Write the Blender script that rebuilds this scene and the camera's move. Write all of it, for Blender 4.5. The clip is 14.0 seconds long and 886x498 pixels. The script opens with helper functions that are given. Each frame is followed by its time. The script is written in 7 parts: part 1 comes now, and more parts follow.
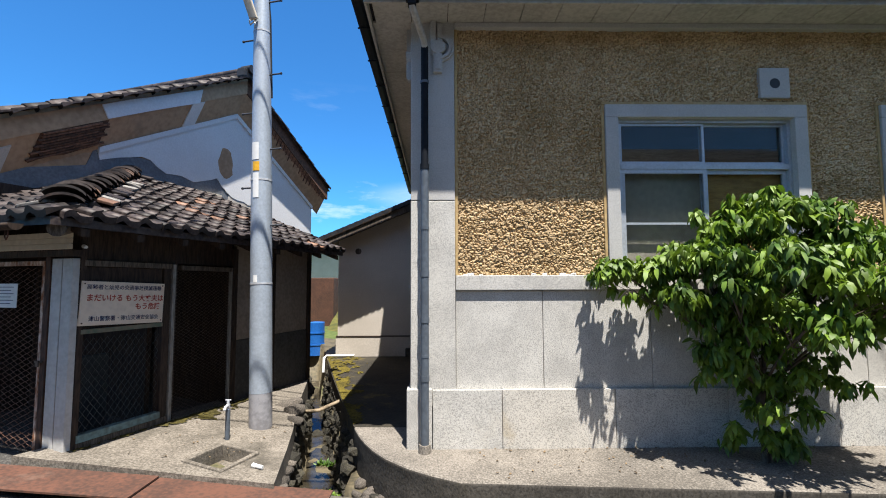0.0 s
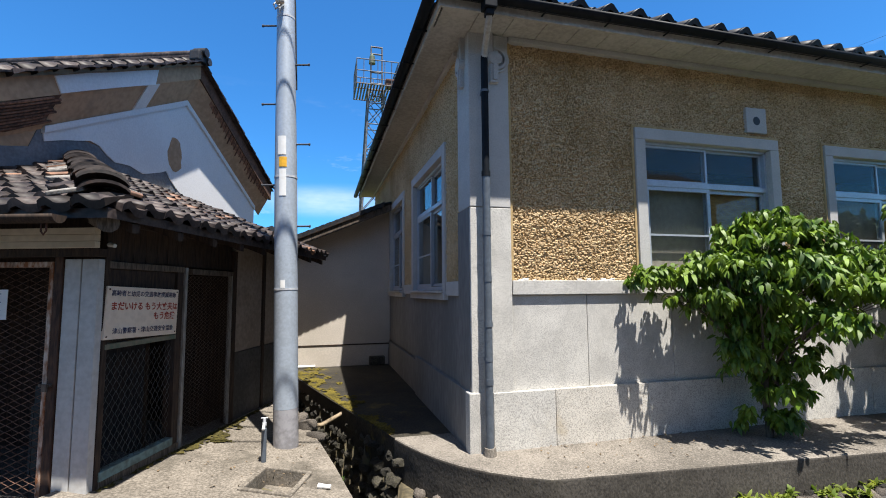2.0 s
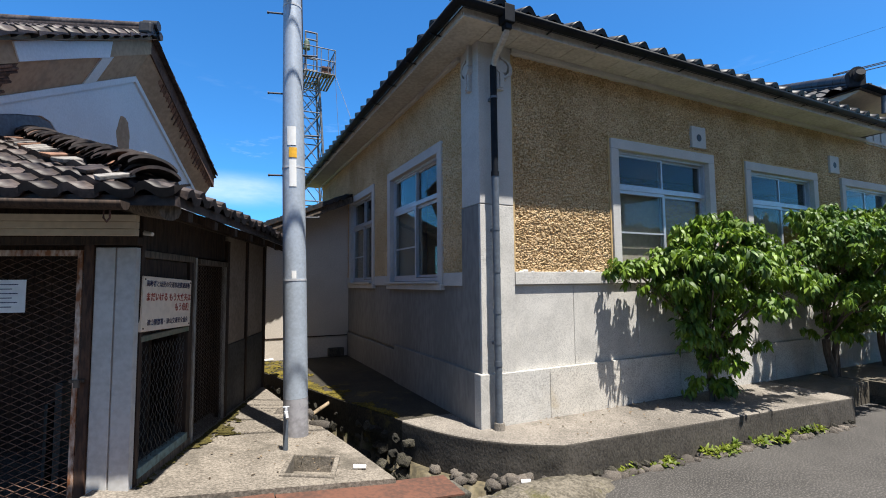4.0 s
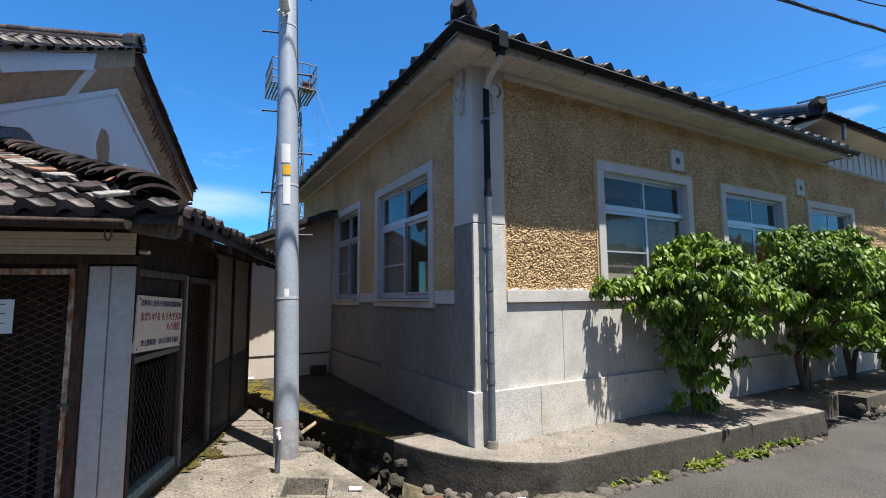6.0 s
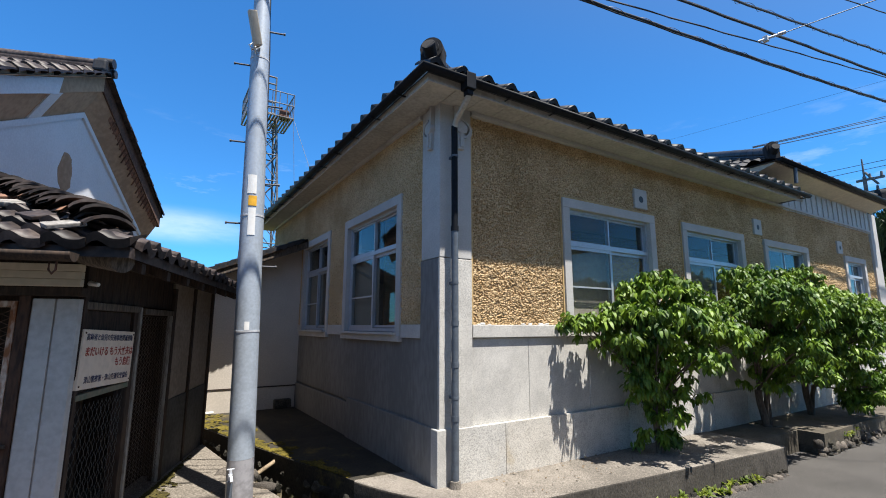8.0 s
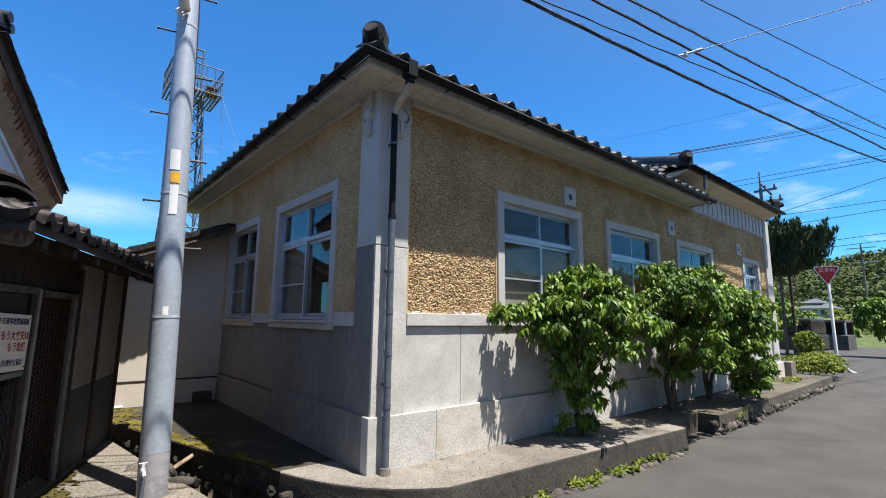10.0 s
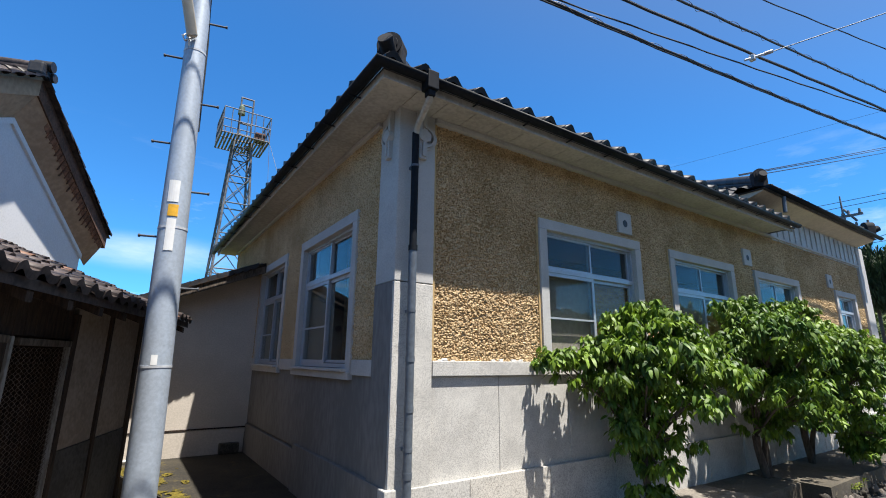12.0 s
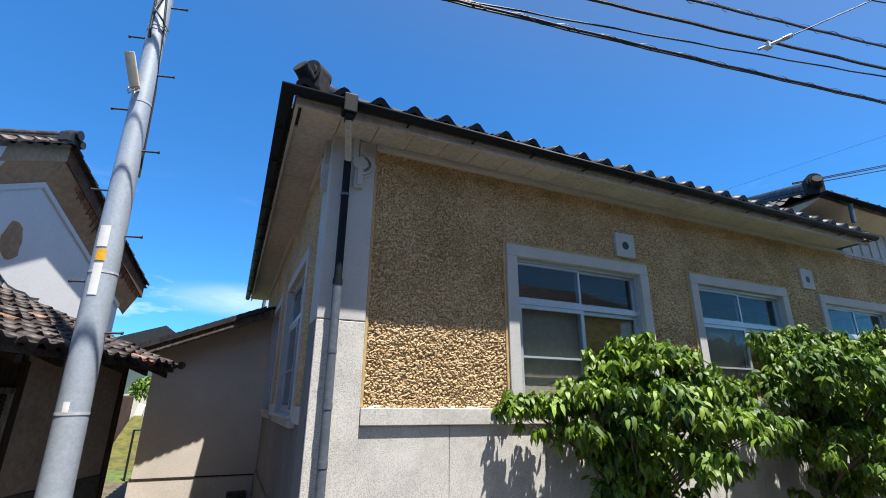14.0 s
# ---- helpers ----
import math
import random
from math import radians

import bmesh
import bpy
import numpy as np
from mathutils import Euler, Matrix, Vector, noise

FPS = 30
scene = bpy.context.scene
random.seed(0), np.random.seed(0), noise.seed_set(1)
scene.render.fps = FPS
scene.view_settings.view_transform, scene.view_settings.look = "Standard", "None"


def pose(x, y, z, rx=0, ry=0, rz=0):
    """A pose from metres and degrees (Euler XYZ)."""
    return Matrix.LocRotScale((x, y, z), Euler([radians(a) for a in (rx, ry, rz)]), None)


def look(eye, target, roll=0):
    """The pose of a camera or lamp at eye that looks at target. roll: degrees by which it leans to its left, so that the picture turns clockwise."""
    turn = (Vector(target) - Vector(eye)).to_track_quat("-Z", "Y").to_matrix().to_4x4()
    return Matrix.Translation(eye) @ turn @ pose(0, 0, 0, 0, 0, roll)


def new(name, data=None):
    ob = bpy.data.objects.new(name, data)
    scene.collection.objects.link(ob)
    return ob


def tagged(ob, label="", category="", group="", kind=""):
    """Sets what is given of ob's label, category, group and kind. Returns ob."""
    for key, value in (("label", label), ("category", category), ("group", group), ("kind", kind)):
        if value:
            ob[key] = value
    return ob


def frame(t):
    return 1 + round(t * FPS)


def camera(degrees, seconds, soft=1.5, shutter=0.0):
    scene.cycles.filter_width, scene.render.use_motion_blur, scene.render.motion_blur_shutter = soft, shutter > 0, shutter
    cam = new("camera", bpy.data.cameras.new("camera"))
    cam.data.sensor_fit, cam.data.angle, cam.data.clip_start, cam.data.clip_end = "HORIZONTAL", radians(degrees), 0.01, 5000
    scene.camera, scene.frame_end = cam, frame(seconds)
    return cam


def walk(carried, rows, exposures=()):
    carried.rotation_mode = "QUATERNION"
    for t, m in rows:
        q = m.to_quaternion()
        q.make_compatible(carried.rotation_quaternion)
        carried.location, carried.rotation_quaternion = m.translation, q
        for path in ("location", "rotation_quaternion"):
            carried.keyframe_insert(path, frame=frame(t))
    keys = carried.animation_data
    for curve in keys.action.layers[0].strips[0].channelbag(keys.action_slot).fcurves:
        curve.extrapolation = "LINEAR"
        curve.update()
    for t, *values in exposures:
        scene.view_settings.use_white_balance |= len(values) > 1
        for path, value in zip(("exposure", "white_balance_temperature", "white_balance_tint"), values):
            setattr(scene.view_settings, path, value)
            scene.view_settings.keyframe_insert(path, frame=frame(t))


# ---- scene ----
cam = camera(87.6, 14.0, soft=1.0)
PATH = [
    (0, (0.0, 0.013, 1.564), (0.03, 2.007, 1.713), -0.2),
    (0.5, (-0.385, 0.049, 1.561), (-0.248, 2.038, 1.719), -0.3),
    (1, (-0.732, 0.119, 1.546), (-0.479, 2.096, 1.71), -0.3),
    (1.5, (-1.074, 0.141, 1.558), (-0.691, 2.097, 1.728), -0.3),
    (2, (-1.387, 0.168, 1.553), (-0.876, 2.094, 1.73), -0.4),
    (2.5, (-1.686, 0.214, 1.557), (-1.056, 2.104, 1.734), -0.3),
    (3, (-1.944, 0.208, 1.548), (-1.218, 2.065, 1.711), -0.3),
    (5.5, (-2.481, 0.248, 1.535), (-1.498, 1.982, 1.697), -0.8),
    (6, (-2.465, 0.255, 1.568), (-1.497, 1.992, 1.774), -0.5),
    (6.5, (-2.436, 0.245, 1.6), (-1.485, 1.984, 1.863), -0.3),
    (7, (-2.406, 0.215, 1.626), (-1.467, 1.953, 1.938), -0.2),
    (7.5, (-2.399, 0.205, 1.624), (-1.433, 1.925, 1.955), -0.0),
    (8, (-2.391, 0.196, 1.616), (-1.344, 1.868, 1.945), 0.1),
    (8.5, (-2.405, 0.19, 1.587), (-1.253, 1.792, 1.91), 0.1),
    (8.7, (-2.414, 0.184, 1.598), (-1.224, 1.762, 1.907), 0.3),
    (10.8, (-2.382, 0.267, 1.56), (-1.097, 1.767, 1.874), 0.5),
    (11, (-2.318, 0.324, 1.56), (-1.059, 1.841, 1.894), 0.6),
    (11.5, (-2.113, 0.45, 1.622), (-0.931, 2.014, 2.017), 0.6),
    (12, (-1.877, 0.569, 1.636), (-0.795, 2.185, 2.103), 0.6),
    (12.5, (-1.638, 0.594, 1.65), (-0.665, 2.258, 2.182), 0.6),
    (13, (-1.351, 0.546, 1.675), (-0.471, 2.242, 2.263), 0.6),
    (13.5, (-1.027, 0.481, 1.664), (-0.219, 2.199, 2.294), 0.6),
    (14, (-0.706, 0.346, 1.673), (0.056, 2.085, 2.302), 0.6),
]
walk(cam, [(t, look(eye, target, roll)) for t, eye, target, roll in PATH], [(0, 1.15), (11.5, 1.15), (13.5, 1.22), (14, 1.22)])

# ---- light ----
SUN = Vector((0.107, -0.324, 1.0)).normalized()
world = bpy.data.worlds.new("world")
scene.world = world
world.use_nodes = True
wt = world.node_tree
sky = wt.nodes.new("ShaderNodeTexSky")
sky.sky_type = 'NISHITA'
sky.sun_disc = False
sky.sun_elevation = math.asin(SUN.z)
sky.sun_rotation = math.atan2(SUN.x, SUN.y)
sky.altitude = 200
sky.air_density = 1.0
sky.dust_density = 0.3
sky.ozone_density = 2.5
tint = wt.nodes.new("ShaderNodeMix")
tint.data_type, tint.blend_type = 'RGBA', 'MULTIPLY'
tint.inputs[0].default_value = 1.0
wt.links.new(sky.outputs[0], tint.inputs[6])
# the sky's blue pales towards the sun
wtc = wt.nodes.new("ShaderNodeTexCoord")
wdot = wt.nodes.new("ShaderNodeVectorMath")
wdot.operation = 'DOT_PRODUCT'
wdot.inputs[1].default_value = SUN
wt.links.new(wtc.outputs["Generated"], wdot.inputs[0])
wau = wt.nodes.new("ShaderNodeMapRange")
wau.interpolation_type = 'SMOOTHSTEP'
wau.inputs[1].default_value, wau.inputs[2].default_value = 0.30, 0.95
wt.links.new(wdot.outputs["Value"], wau.inputs[0])
wtm = wt.nodes.new("ShaderNodeMix")
wtm.data_type = 'RGBA'
wtm.inputs[6].default_value, wtm.inputs[7].default_value = (0.40, 1.10, 1.68, 1), (1.55, 1.20, 0.95, 1)
wt.links.new(wau.outputs[0], wtm.inputs[0])
wt.links.new(wtm.outputs[2], tint.inputs[7])
# thin high clouds low over the horizon
wmp = wt.nodes.new("ShaderNodeMapping")
wmp.inputs["Scale"].default_value = (2.2, 2.2, 9.0)
wt.links.new(wtc.outputs["Generated"], wmp.inputs[0])
wno = wt.nodes.new("ShaderNodeTexNoise")
wno.inputs["Scale"].default_value, wno.inputs["Detail"].default_value = 1.6, 8
wno.inputs["Roughness"].default_value = 0.62
wt.links.new(wmp.outputs[0], wno.inputs[0])
wrp = wt.nodes.new("ShaderNodeMapRange")
wrp.inputs[1].default_value, wrp.inputs[2].default_value = 0.58, 0.80
wt.links.new(wno.outputs[0], wrp.inputs[0])
wsx = wt.nodes.new("ShaderNodeSeparateXYZ")
wt.links.new(wtc.outputs["Generated"], wsx.inputs[0])
wel = wt.nodes.new("ShaderNodeMapRange")
wel.inputs[1].default_value, wel.inputs[2].default_value = 0.40, 0.14
wt.links.new(wsx.outputs[2], wel.inputs[0])
wmu = wt.nodes.new("ShaderNodeMath")
wmu.operation = 'MULTIPLY'
wt.links.new(wrp.outputs[0], wmu.inputs[0])
wt.links.new(wel.outputs[0], wmu.inputs[1])
# one longer streak of thin cloud over the annex
wst = wt.nodes.new("ShaderNodeMapping")
wst.inputs["Location"].default_value = (-0.03 / 0.17, 0.0, -0.185 / 0.034)
wst.inputs["Scale"].default_value = (1 / 0.17, 0.0, 1 / 0.034)
wt.links.new(wtc.outputs["Generated"], wst.inputs[0])
wln = wt.nodes.new("ShaderNodeVectorMath")
wln.operation = 'LENGTH'
wt.links.new(wst.outputs[0], wln.inputs[0])
wfa = wt.nodes.new("ShaderNodeMapRange")
wfa.interpolation_type = 'SMOOTHSTEP'
wfa.inputs[1].default_value, wfa.inputs[2].default_value = 1.25, 0.1
wfa.inputs[4].default_value = 0.62
wt.links.new(wln.outputs[1], wfa.inputs[0])
wn2 = wt.nodes.new("ShaderNodeMapRange")
wn2.inputs[1].default_value, wn2.inputs[2].default_value = 0.28, 0.66
wt.links.new(wno.outputs[0], wn2.inputs[0])
wfm = wt.nodes.new("ShaderNodeMath")
wfm.operation = 'MULTIPLY'
wt.links.new(wfa.outputs[0], wfm.inputs[0])
wt.links.new(wn2.outputs[0], wfm.inputs[1])
wgt = wt.nodes.new("ShaderNodeMath")
wgt.operation = 'GREATER_THAN'
wgt.inputs[1].default_value = 0.0
wt.links.new(wsx.outputs[1], wgt.inputs[0])
wfn = wt.nodes.new("ShaderNodeMath")
wfn.operation = 'MULTIPLY'
wt.links.new(wfm.outputs[0], wfn.inputs[0])
wt.links.new(wgt.outputs[0], wfn.inputs[1])
wmax = wt.nodes.new("ShaderNodeMath")
wmax.operation = 'MAXIMUM'
wt.links.new(wmu.outputs[0], wmax.inputs[0])
wt.links.new(wfn.outputs[0], wmax.inputs[1])
wmx = wt.nodes.new("ShaderNodeMix")
wmx.data_type = 'RGBA'
wmx.inputs[7].default_value = (9.0, 10.0, 11.0, 1)
wt.links.new(wmax.outputs[0], wmx.inputs[0])
wt.links.new(tint.outputs[2], wmx.inputs[6])
wt.links.new(wmx.outputs[2], wt.nodes["Background"].inputs[0])
wt.nodes["Background"].inputs[1].default_value = 0.06
sun = new("sun", bpy.data.lights.new("sun", 'SUN'))
sun.data.energy, sun.data.angle, sun.data.color = 5.0, radians(0.55), (1.0, 0.955, 0.89)
sun.matrix_world = look(SUN * 50, (0, 0, 0))


# ---- helpers for building ----
def link(nt, a, b):
    nt.links.new(a, b)


def mat(name, c1, c2=None, rough=0.8, metal=0.0, grain=40.0, stain=2.5, bump=0.3, dist=0.004, stretch=(1, 1, 1), c3=None, spot=0.0, rnd=0.0, spec=0.5, speck=None, speck_scale=130.0, speck_amt=0.5):
    """Two scales of noise between c1 and c2, a stain colour c3, fine relief, and variation from piece to piece."""
    m = bpy.data.materials.new(name)
    m.use_nodes = True
    nt = m.node_tree
    b = nt.nodes["Principled BSDF"]
    c2 = c2 or tuple(v * 0.8 for v in c1)
    tc = nt.nodes.new("ShaderNodeTexCoord")
    mp = nt.nodes.new("ShaderNodeMapping")
    mp.inputs["Scale"].default_value = stretch
    link(nt, tc.outputs["Object"], mp.inputs[0])
    n1 = nt.nodes.new("ShaderNodeTexNoise")
    n1.inputs["Scale"].default_value, n1.inputs["Detail"].default_value = grain, 5
    n2 = nt.nodes.new("ShaderNodeTexNoise")
    n2.inputs["Scale"].default_value, n2.inputs["Detail"].default_value = stain, 6
    n2.inputs["Roughness"].default_value = 0.65
    link(nt, mp.outputs[0], n1.inputs[0])
    link(nt, mp.outputs[0], n2.inputs[0])
    add = nt.nodes.new("ShaderNodeMath")
    add.operation = 'MULTIPLY_ADD'
    add.inputs[1].default_value = 0.5
    link(nt, n1.outputs[0], add.inputs[0])
    half = nt.nodes.new("ShaderNodeMath")
    half.operation = 'MULTIPLY'
    half.inputs[1].default_value = 0.5
    link(nt, n2.outputs[0], half.inputs[0])
    link(nt, half.outputs[0], add.inputs[2])
    mr = nt.nodes.new("ShaderNodeMapRange")
    mr.inputs[1].default_value, mr.inputs[2].default_value = 0.42, 0.58
    link(nt, add.outputs[0], mr.inputs[0])
    mx = nt.nodes.new("ShaderNodeMix")
    mx.data_type = 'RGBA'
    mx.inputs[6].default_value, mx.inputs[7].default_value = (*c1, 1), (*c2, 1)
    link(nt, mr.outputs[0], mx.inputs[0])
    out = mx.outputs[2]
    if c3:
        n3 = nt.nodes.new("ShaderNodeTexNoise")
        n3.inputs["Scale"].default_value, n3.inputs["Detail"].default_value = stain * 0.6, 8
        n3.inputs["Roughness"].default_value = 0.7
        mp3 = nt.nodes.new("ShaderNodeMapping")
        mp3.inputs["Location"].default_value = (7.3, 2.1, 4.4)
        mp3.inputs["Scale"].default_value = stretch
        link(nt, tc.outputs["Object"], mp3.inputs[0])
        link(nt, mp3.outputs[0], n3.inputs[0])
        r3 = nt.nodes.new("ShaderNodeMapRange")
        r3.inputs[1].default_value, r3.inputs[2].default_value = 0.62 - spot * 0.2, 0.74 - spot * 0.2
        link(nt, n3.outputs[0], r3.inputs[0])
        m3 = nt.nodes.new("ShaderNodeMix")
        m3.data_type = 'RGBA'
        m3.inputs[7].default_value = (*c3, 1)
        link(nt, r3.outputs[0], m3.inputs[0])
        link(nt, out, m3.inputs[6])
        out = m3.outputs[2]
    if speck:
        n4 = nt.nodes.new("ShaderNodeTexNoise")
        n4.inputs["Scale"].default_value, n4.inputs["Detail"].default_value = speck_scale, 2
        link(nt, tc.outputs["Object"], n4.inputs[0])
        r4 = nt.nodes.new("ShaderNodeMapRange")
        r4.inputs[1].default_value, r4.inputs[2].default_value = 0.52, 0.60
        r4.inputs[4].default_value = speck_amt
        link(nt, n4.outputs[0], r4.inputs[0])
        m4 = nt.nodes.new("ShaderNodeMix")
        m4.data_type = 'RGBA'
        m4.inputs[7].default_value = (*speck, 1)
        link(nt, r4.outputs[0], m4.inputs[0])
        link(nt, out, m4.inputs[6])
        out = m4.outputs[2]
    if rnd:
        oi = nt.nodes.new("ShaderNodeObjectInfo")
        gi = nt.nodes.new("ShaderNodeNewGeometry")
        sm = nt.nodes.new("ShaderNodeMath")
        sm.operation = 'ADD'
        link(nt, oi.outputs["Random"], sm.inputs[0])
        link(nt, gi.outputs["Random Per Island"], sm.inputs[1])
        fr = nt.nodes.new("ShaderNodeMath")
        fr.operation = 'FRACT'
        link(nt, sm.outputs[0], fr.inputs[0])
        rr = nt.nodes.new("ShaderNodeMapRange")
        rr.inputs[3].default_value, rr.inputs[4].default_value = 1 - rnd, 1 + rnd
        link(nt, fr.outputs[0], rr.inputs[0])
        hv = nt.nodes.new("ShaderNodeHueSaturation")
        link(nt, rr.outputs[0], hv.inputs["Value"])
        link(nt, out, hv.inputs["Color"])
        out = hv.outputs[0]
    link(nt, out, b.inputs["Base Color"])
    b.inputs["Roughness"].default_value, b.inputs["Metallic"].default_value = rough, metal
    b.inputs["Specular IOR Level"].default_value = spec
    rv = nt.nodes.new("ShaderNodeMapRange")
    rv.inputs[3].default_value, rv.inputs[4].default_value = max(0.05, rough - 0.12), min(1, rough + 0.12)
    link(nt, n2.outputs[0], rv.inputs[0])
    link(nt, rv.outputs[0], b.inputs["Roughness"])
    if bump:
        bp = nt.nodes.new("ShaderNodeBump")
        bp.inputs["Strength"].default_value, bp.inputs["Distance"].default_value = bump, dist
        link(nt, add.outputs[0], bp.inputs["Height"])
        link(nt, bp.outputs[0], b.inputs["Normal"])
    return m


def glass(name, tintc, f0=0.04, dirt=0.06):
    """A pane: gloss that grows towards grazing angles over a tinted clear body."""
    m = bpy.data.materials.new(name)
    m.use_nodes = True
    nt = m.node_tree
    nt.nodes.remove(nt.nodes["Principled BSDF"])
    lw = nt.nodes.new("ShaderNodeLayerWeight")
    lw.inputs[0].default_value = 0.5
    pw = nt.nodes.new("ShaderNodeMath")
    pw.operation = 'POWER'
    pw.inputs[1].default_value = 5.0
    link(nt, lw.outputs["Facing"], pw.inputs[0])
    fr = nt.nodes.new("ShaderNodeMath")
    fr.operation = 'MULTIPLY_ADD'
    fr.inputs[1].default_value, fr.inputs[2].default_value = 1 - f0, f0
    link(nt, pw.outputs[0], fr.inputs[0])
    gl = nt.nodes.new("ShaderNodeBsdfGlossy")
    gl.inputs["Roughness"].default_value = 0.01
    tr = nt.nodes.new("ShaderNodeBsdfTransparent")
    tr.inputs[0].default_value = (*tintc, 1)
    mx = nt.nodes.new("ShaderNodeMixShader")
    link(nt, fr.outputs[0], mx.inputs[0])
    link(nt, tr.outputs[0], mx.inputs[1])
    link(nt, gl.outputs[0], mx.inputs[2])
    di = nt.nodes.new("ShaderNodeBsdfDiffuse")
    di.inputs[0].default_value = (0.35, 0.34, 0.31, 1)
    m2 = nt.nodes.new("ShaderNodeMixShader")
    tc = nt.nodes.new("ShaderNodeTexCoord")
    no = nt.nodes.new("ShaderNodeTexNoise")
    no.inputs["Scale"].default_value, no.inputs["Detail"].default_value = 6, 6
    link(nt, tc.outputs["Object"], no.inputs[0])
    mu = nt.nodes.new("ShaderNodeMath")
    mu.operation = 'MULTIPLY'
    mu.inputs[1].default_value = dirt
    link(nt, no.outputs[0], mu.inputs[0])
    link(nt, mu.outputs[0], m2.inputs[0])
    link(nt, mx.outputs[0], m2.inputs[1])
    link(nt, di.outputs[0], m2.inputs[2])
    link(nt, m2.outputs[0], nt.nodes["Material Output"].inputs[0])
    return m


def box(bm, x0, x1, y0, y1, z0, z1, bev=0.0, m=None):
    r = bmesh.ops.create_cube(bm, size=1.0)
    vs = r["verts"]
    for v in vs:
        v.co = Vector((x0 + (v.co.x + 0.5) * (x1 - x0), y0 + (v.co.y + 0.5) * (y1 - y0), z0 + (v.co.z + 0.5) * (z1 - z0)))
    if m is not None:
        for v in vs:
            v.co = m @ v.co
    if bev:
        bmesh.ops.bevel(bm, geom=list({e for v in vs for e in v.link_edges}), offset=bev, segments=2, profile=0.6, affect='EDGES')
    return bm


def rod(bm, p, q, r0, r1=None, seg=10, caps=True):
    """A round bar from p to q."""
    p, q = Vector(p), Vector(q)
    r1 = r0 if r1 is None else r1
    rot = (q - p).to_track_quat('Z', 'Y').to_matrix()
    rings = []
    for c, r in ((p, r0), (q, r1)):
        rings.append([bm.verts.new(c + rot @ Vector((r * math.cos(2 * math.pi * i / seg), r * math.sin(2 * math.pi * i / seg), 0))) for i in range(seg)])
    for i in range(seg):
        f = bm.faces.new((rings[0][i], rings[0][(i + 1) % seg], rings[1][(i + 1) % seg], rings[1][i]))
        f.smooth = True
    if caps:
        bm.faces.new([bm.verts.new(v.co) for v in rings[0][::-1]])
        bm.faces.new([bm.verts.new(v.co) for v in rings[1]])
    return bm


def tube(bm, pts, r, seg=8):
    """A bent pipe along points."""
    pts = [Vector(p) for p in pts]
    prev = None
    for i, p in enumerate(pts):
        t = (pts[min(i + 1, len(pts) - 1)] - pts[max(i - 1, 0)]).normalized()
        rot = t.to_track_quat('Z', 'Y').to_matrix()
        ring = [bm.verts.new(p + rot @ Vector((r * math.cos(2 * math.pi * k / seg), r * math.sin(2 * math.pi * k / seg), 0))) for k in range(seg)]
        if prev:
            best = min(range(seg), key=lambda o: (ring[o].co - prev[0].co).length)
            ring = ring[best:] + ring[:best]
            for k in range(seg):
                f = bm.faces.new((prev[k], prev[(k + 1) % seg], ring[(k + 1) % seg], ring[k]))
                f.smooth = True
        else:
            bm.faces.new([bm.verts.new(v.co) for v in ring[::-1]])
        prev = ring
    bm.faces.new([bm.verts.new(v.co) for v in prev])
    return bm


def prism(bm, pts, z0, z1):
    """A plan outline raised from z0 to z1 (numbers, or functions of x, y)."""
    f0 = z0 if callable(z0) else (lambda x, y: z0)
    f1 = z1 if callable(z1) else (lambda x, y: z1)
    lo = [bm.verts.new((x, y, f0(x, y))) for x, y in pts]
    hi = [bm.verts.new((x, y, f1(x, y))) for x, y in pts]
    bm.faces.new(hi)
    bm.faces.new(lo[::-1])
    for i in range(len(pts)):
        j = (i + 1) % len(pts)
        bm.faces.new((lo[i], lo[j], hi[j], hi[i]))
    bmesh.ops.recalc_face_normals(bm, faces=bm.faces[:])
    return bm


def part(name, bm, material, parent=None, label="", kind=""):
    me = bpy.data.meshes.new(name)
    bm.to_mesh(me)
    bm.free()
    me.materials.append(material)
    ob = new(name, me)
    ob.parent = parent
    return tagged(ob, label=label, kind=kind)


def thing(name, label, category, m=None, group="", kind=""):
    ob = new(name)
    ob.empty_display_size = 0.1
    if m is not None:
        ob.matrix_basis = m
    return tagged(ob, label=label, category=category, group=group, kind=kind)


def B():
    return bmesh.new()


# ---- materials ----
# the dark speckle puts shade of the render's pits into the colour
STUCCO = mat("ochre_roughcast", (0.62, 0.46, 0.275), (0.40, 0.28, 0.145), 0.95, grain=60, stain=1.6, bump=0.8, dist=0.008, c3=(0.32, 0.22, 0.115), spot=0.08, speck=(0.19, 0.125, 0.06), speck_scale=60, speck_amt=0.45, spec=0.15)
GRANITE = mat("speckled_granite", (0.61, 0.59, 0.545), (0.43, 0.415, 0.385), 0.75, grain=150, stain=3, bump=0.4, dist=0.003, c3=(0.50, 0.465, 0.405), spot=0.12, speck=(0.21, 0.205, 0.195), speck_scale=150, speck_amt=0.6)
GRANITE_TAN = mat("stained_granite", (0.60, 0.565, 0.505), (0.44, 0.415, 0.37), 0.8, grain=150, stain=3, bump=0.4, dist=0.003, c3=(0.47, 0.40, 0.29), spot=0.22, speck=(0.20, 0.185, 0.165), speck_scale=150, speck_amt=0.6)
PAINTGREY = mat("grey_cement_paint", (0.50, 0.49, 0.47), (0.40, 0.392, 0.378), 0.85, grain=90, stain=2, bump=0.3, dist=0.003, c3=(0.34, 0.325, 0.30), spot=0.04)
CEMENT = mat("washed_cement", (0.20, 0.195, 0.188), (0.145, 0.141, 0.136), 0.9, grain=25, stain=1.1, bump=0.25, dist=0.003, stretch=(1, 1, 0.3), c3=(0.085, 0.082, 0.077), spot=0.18)
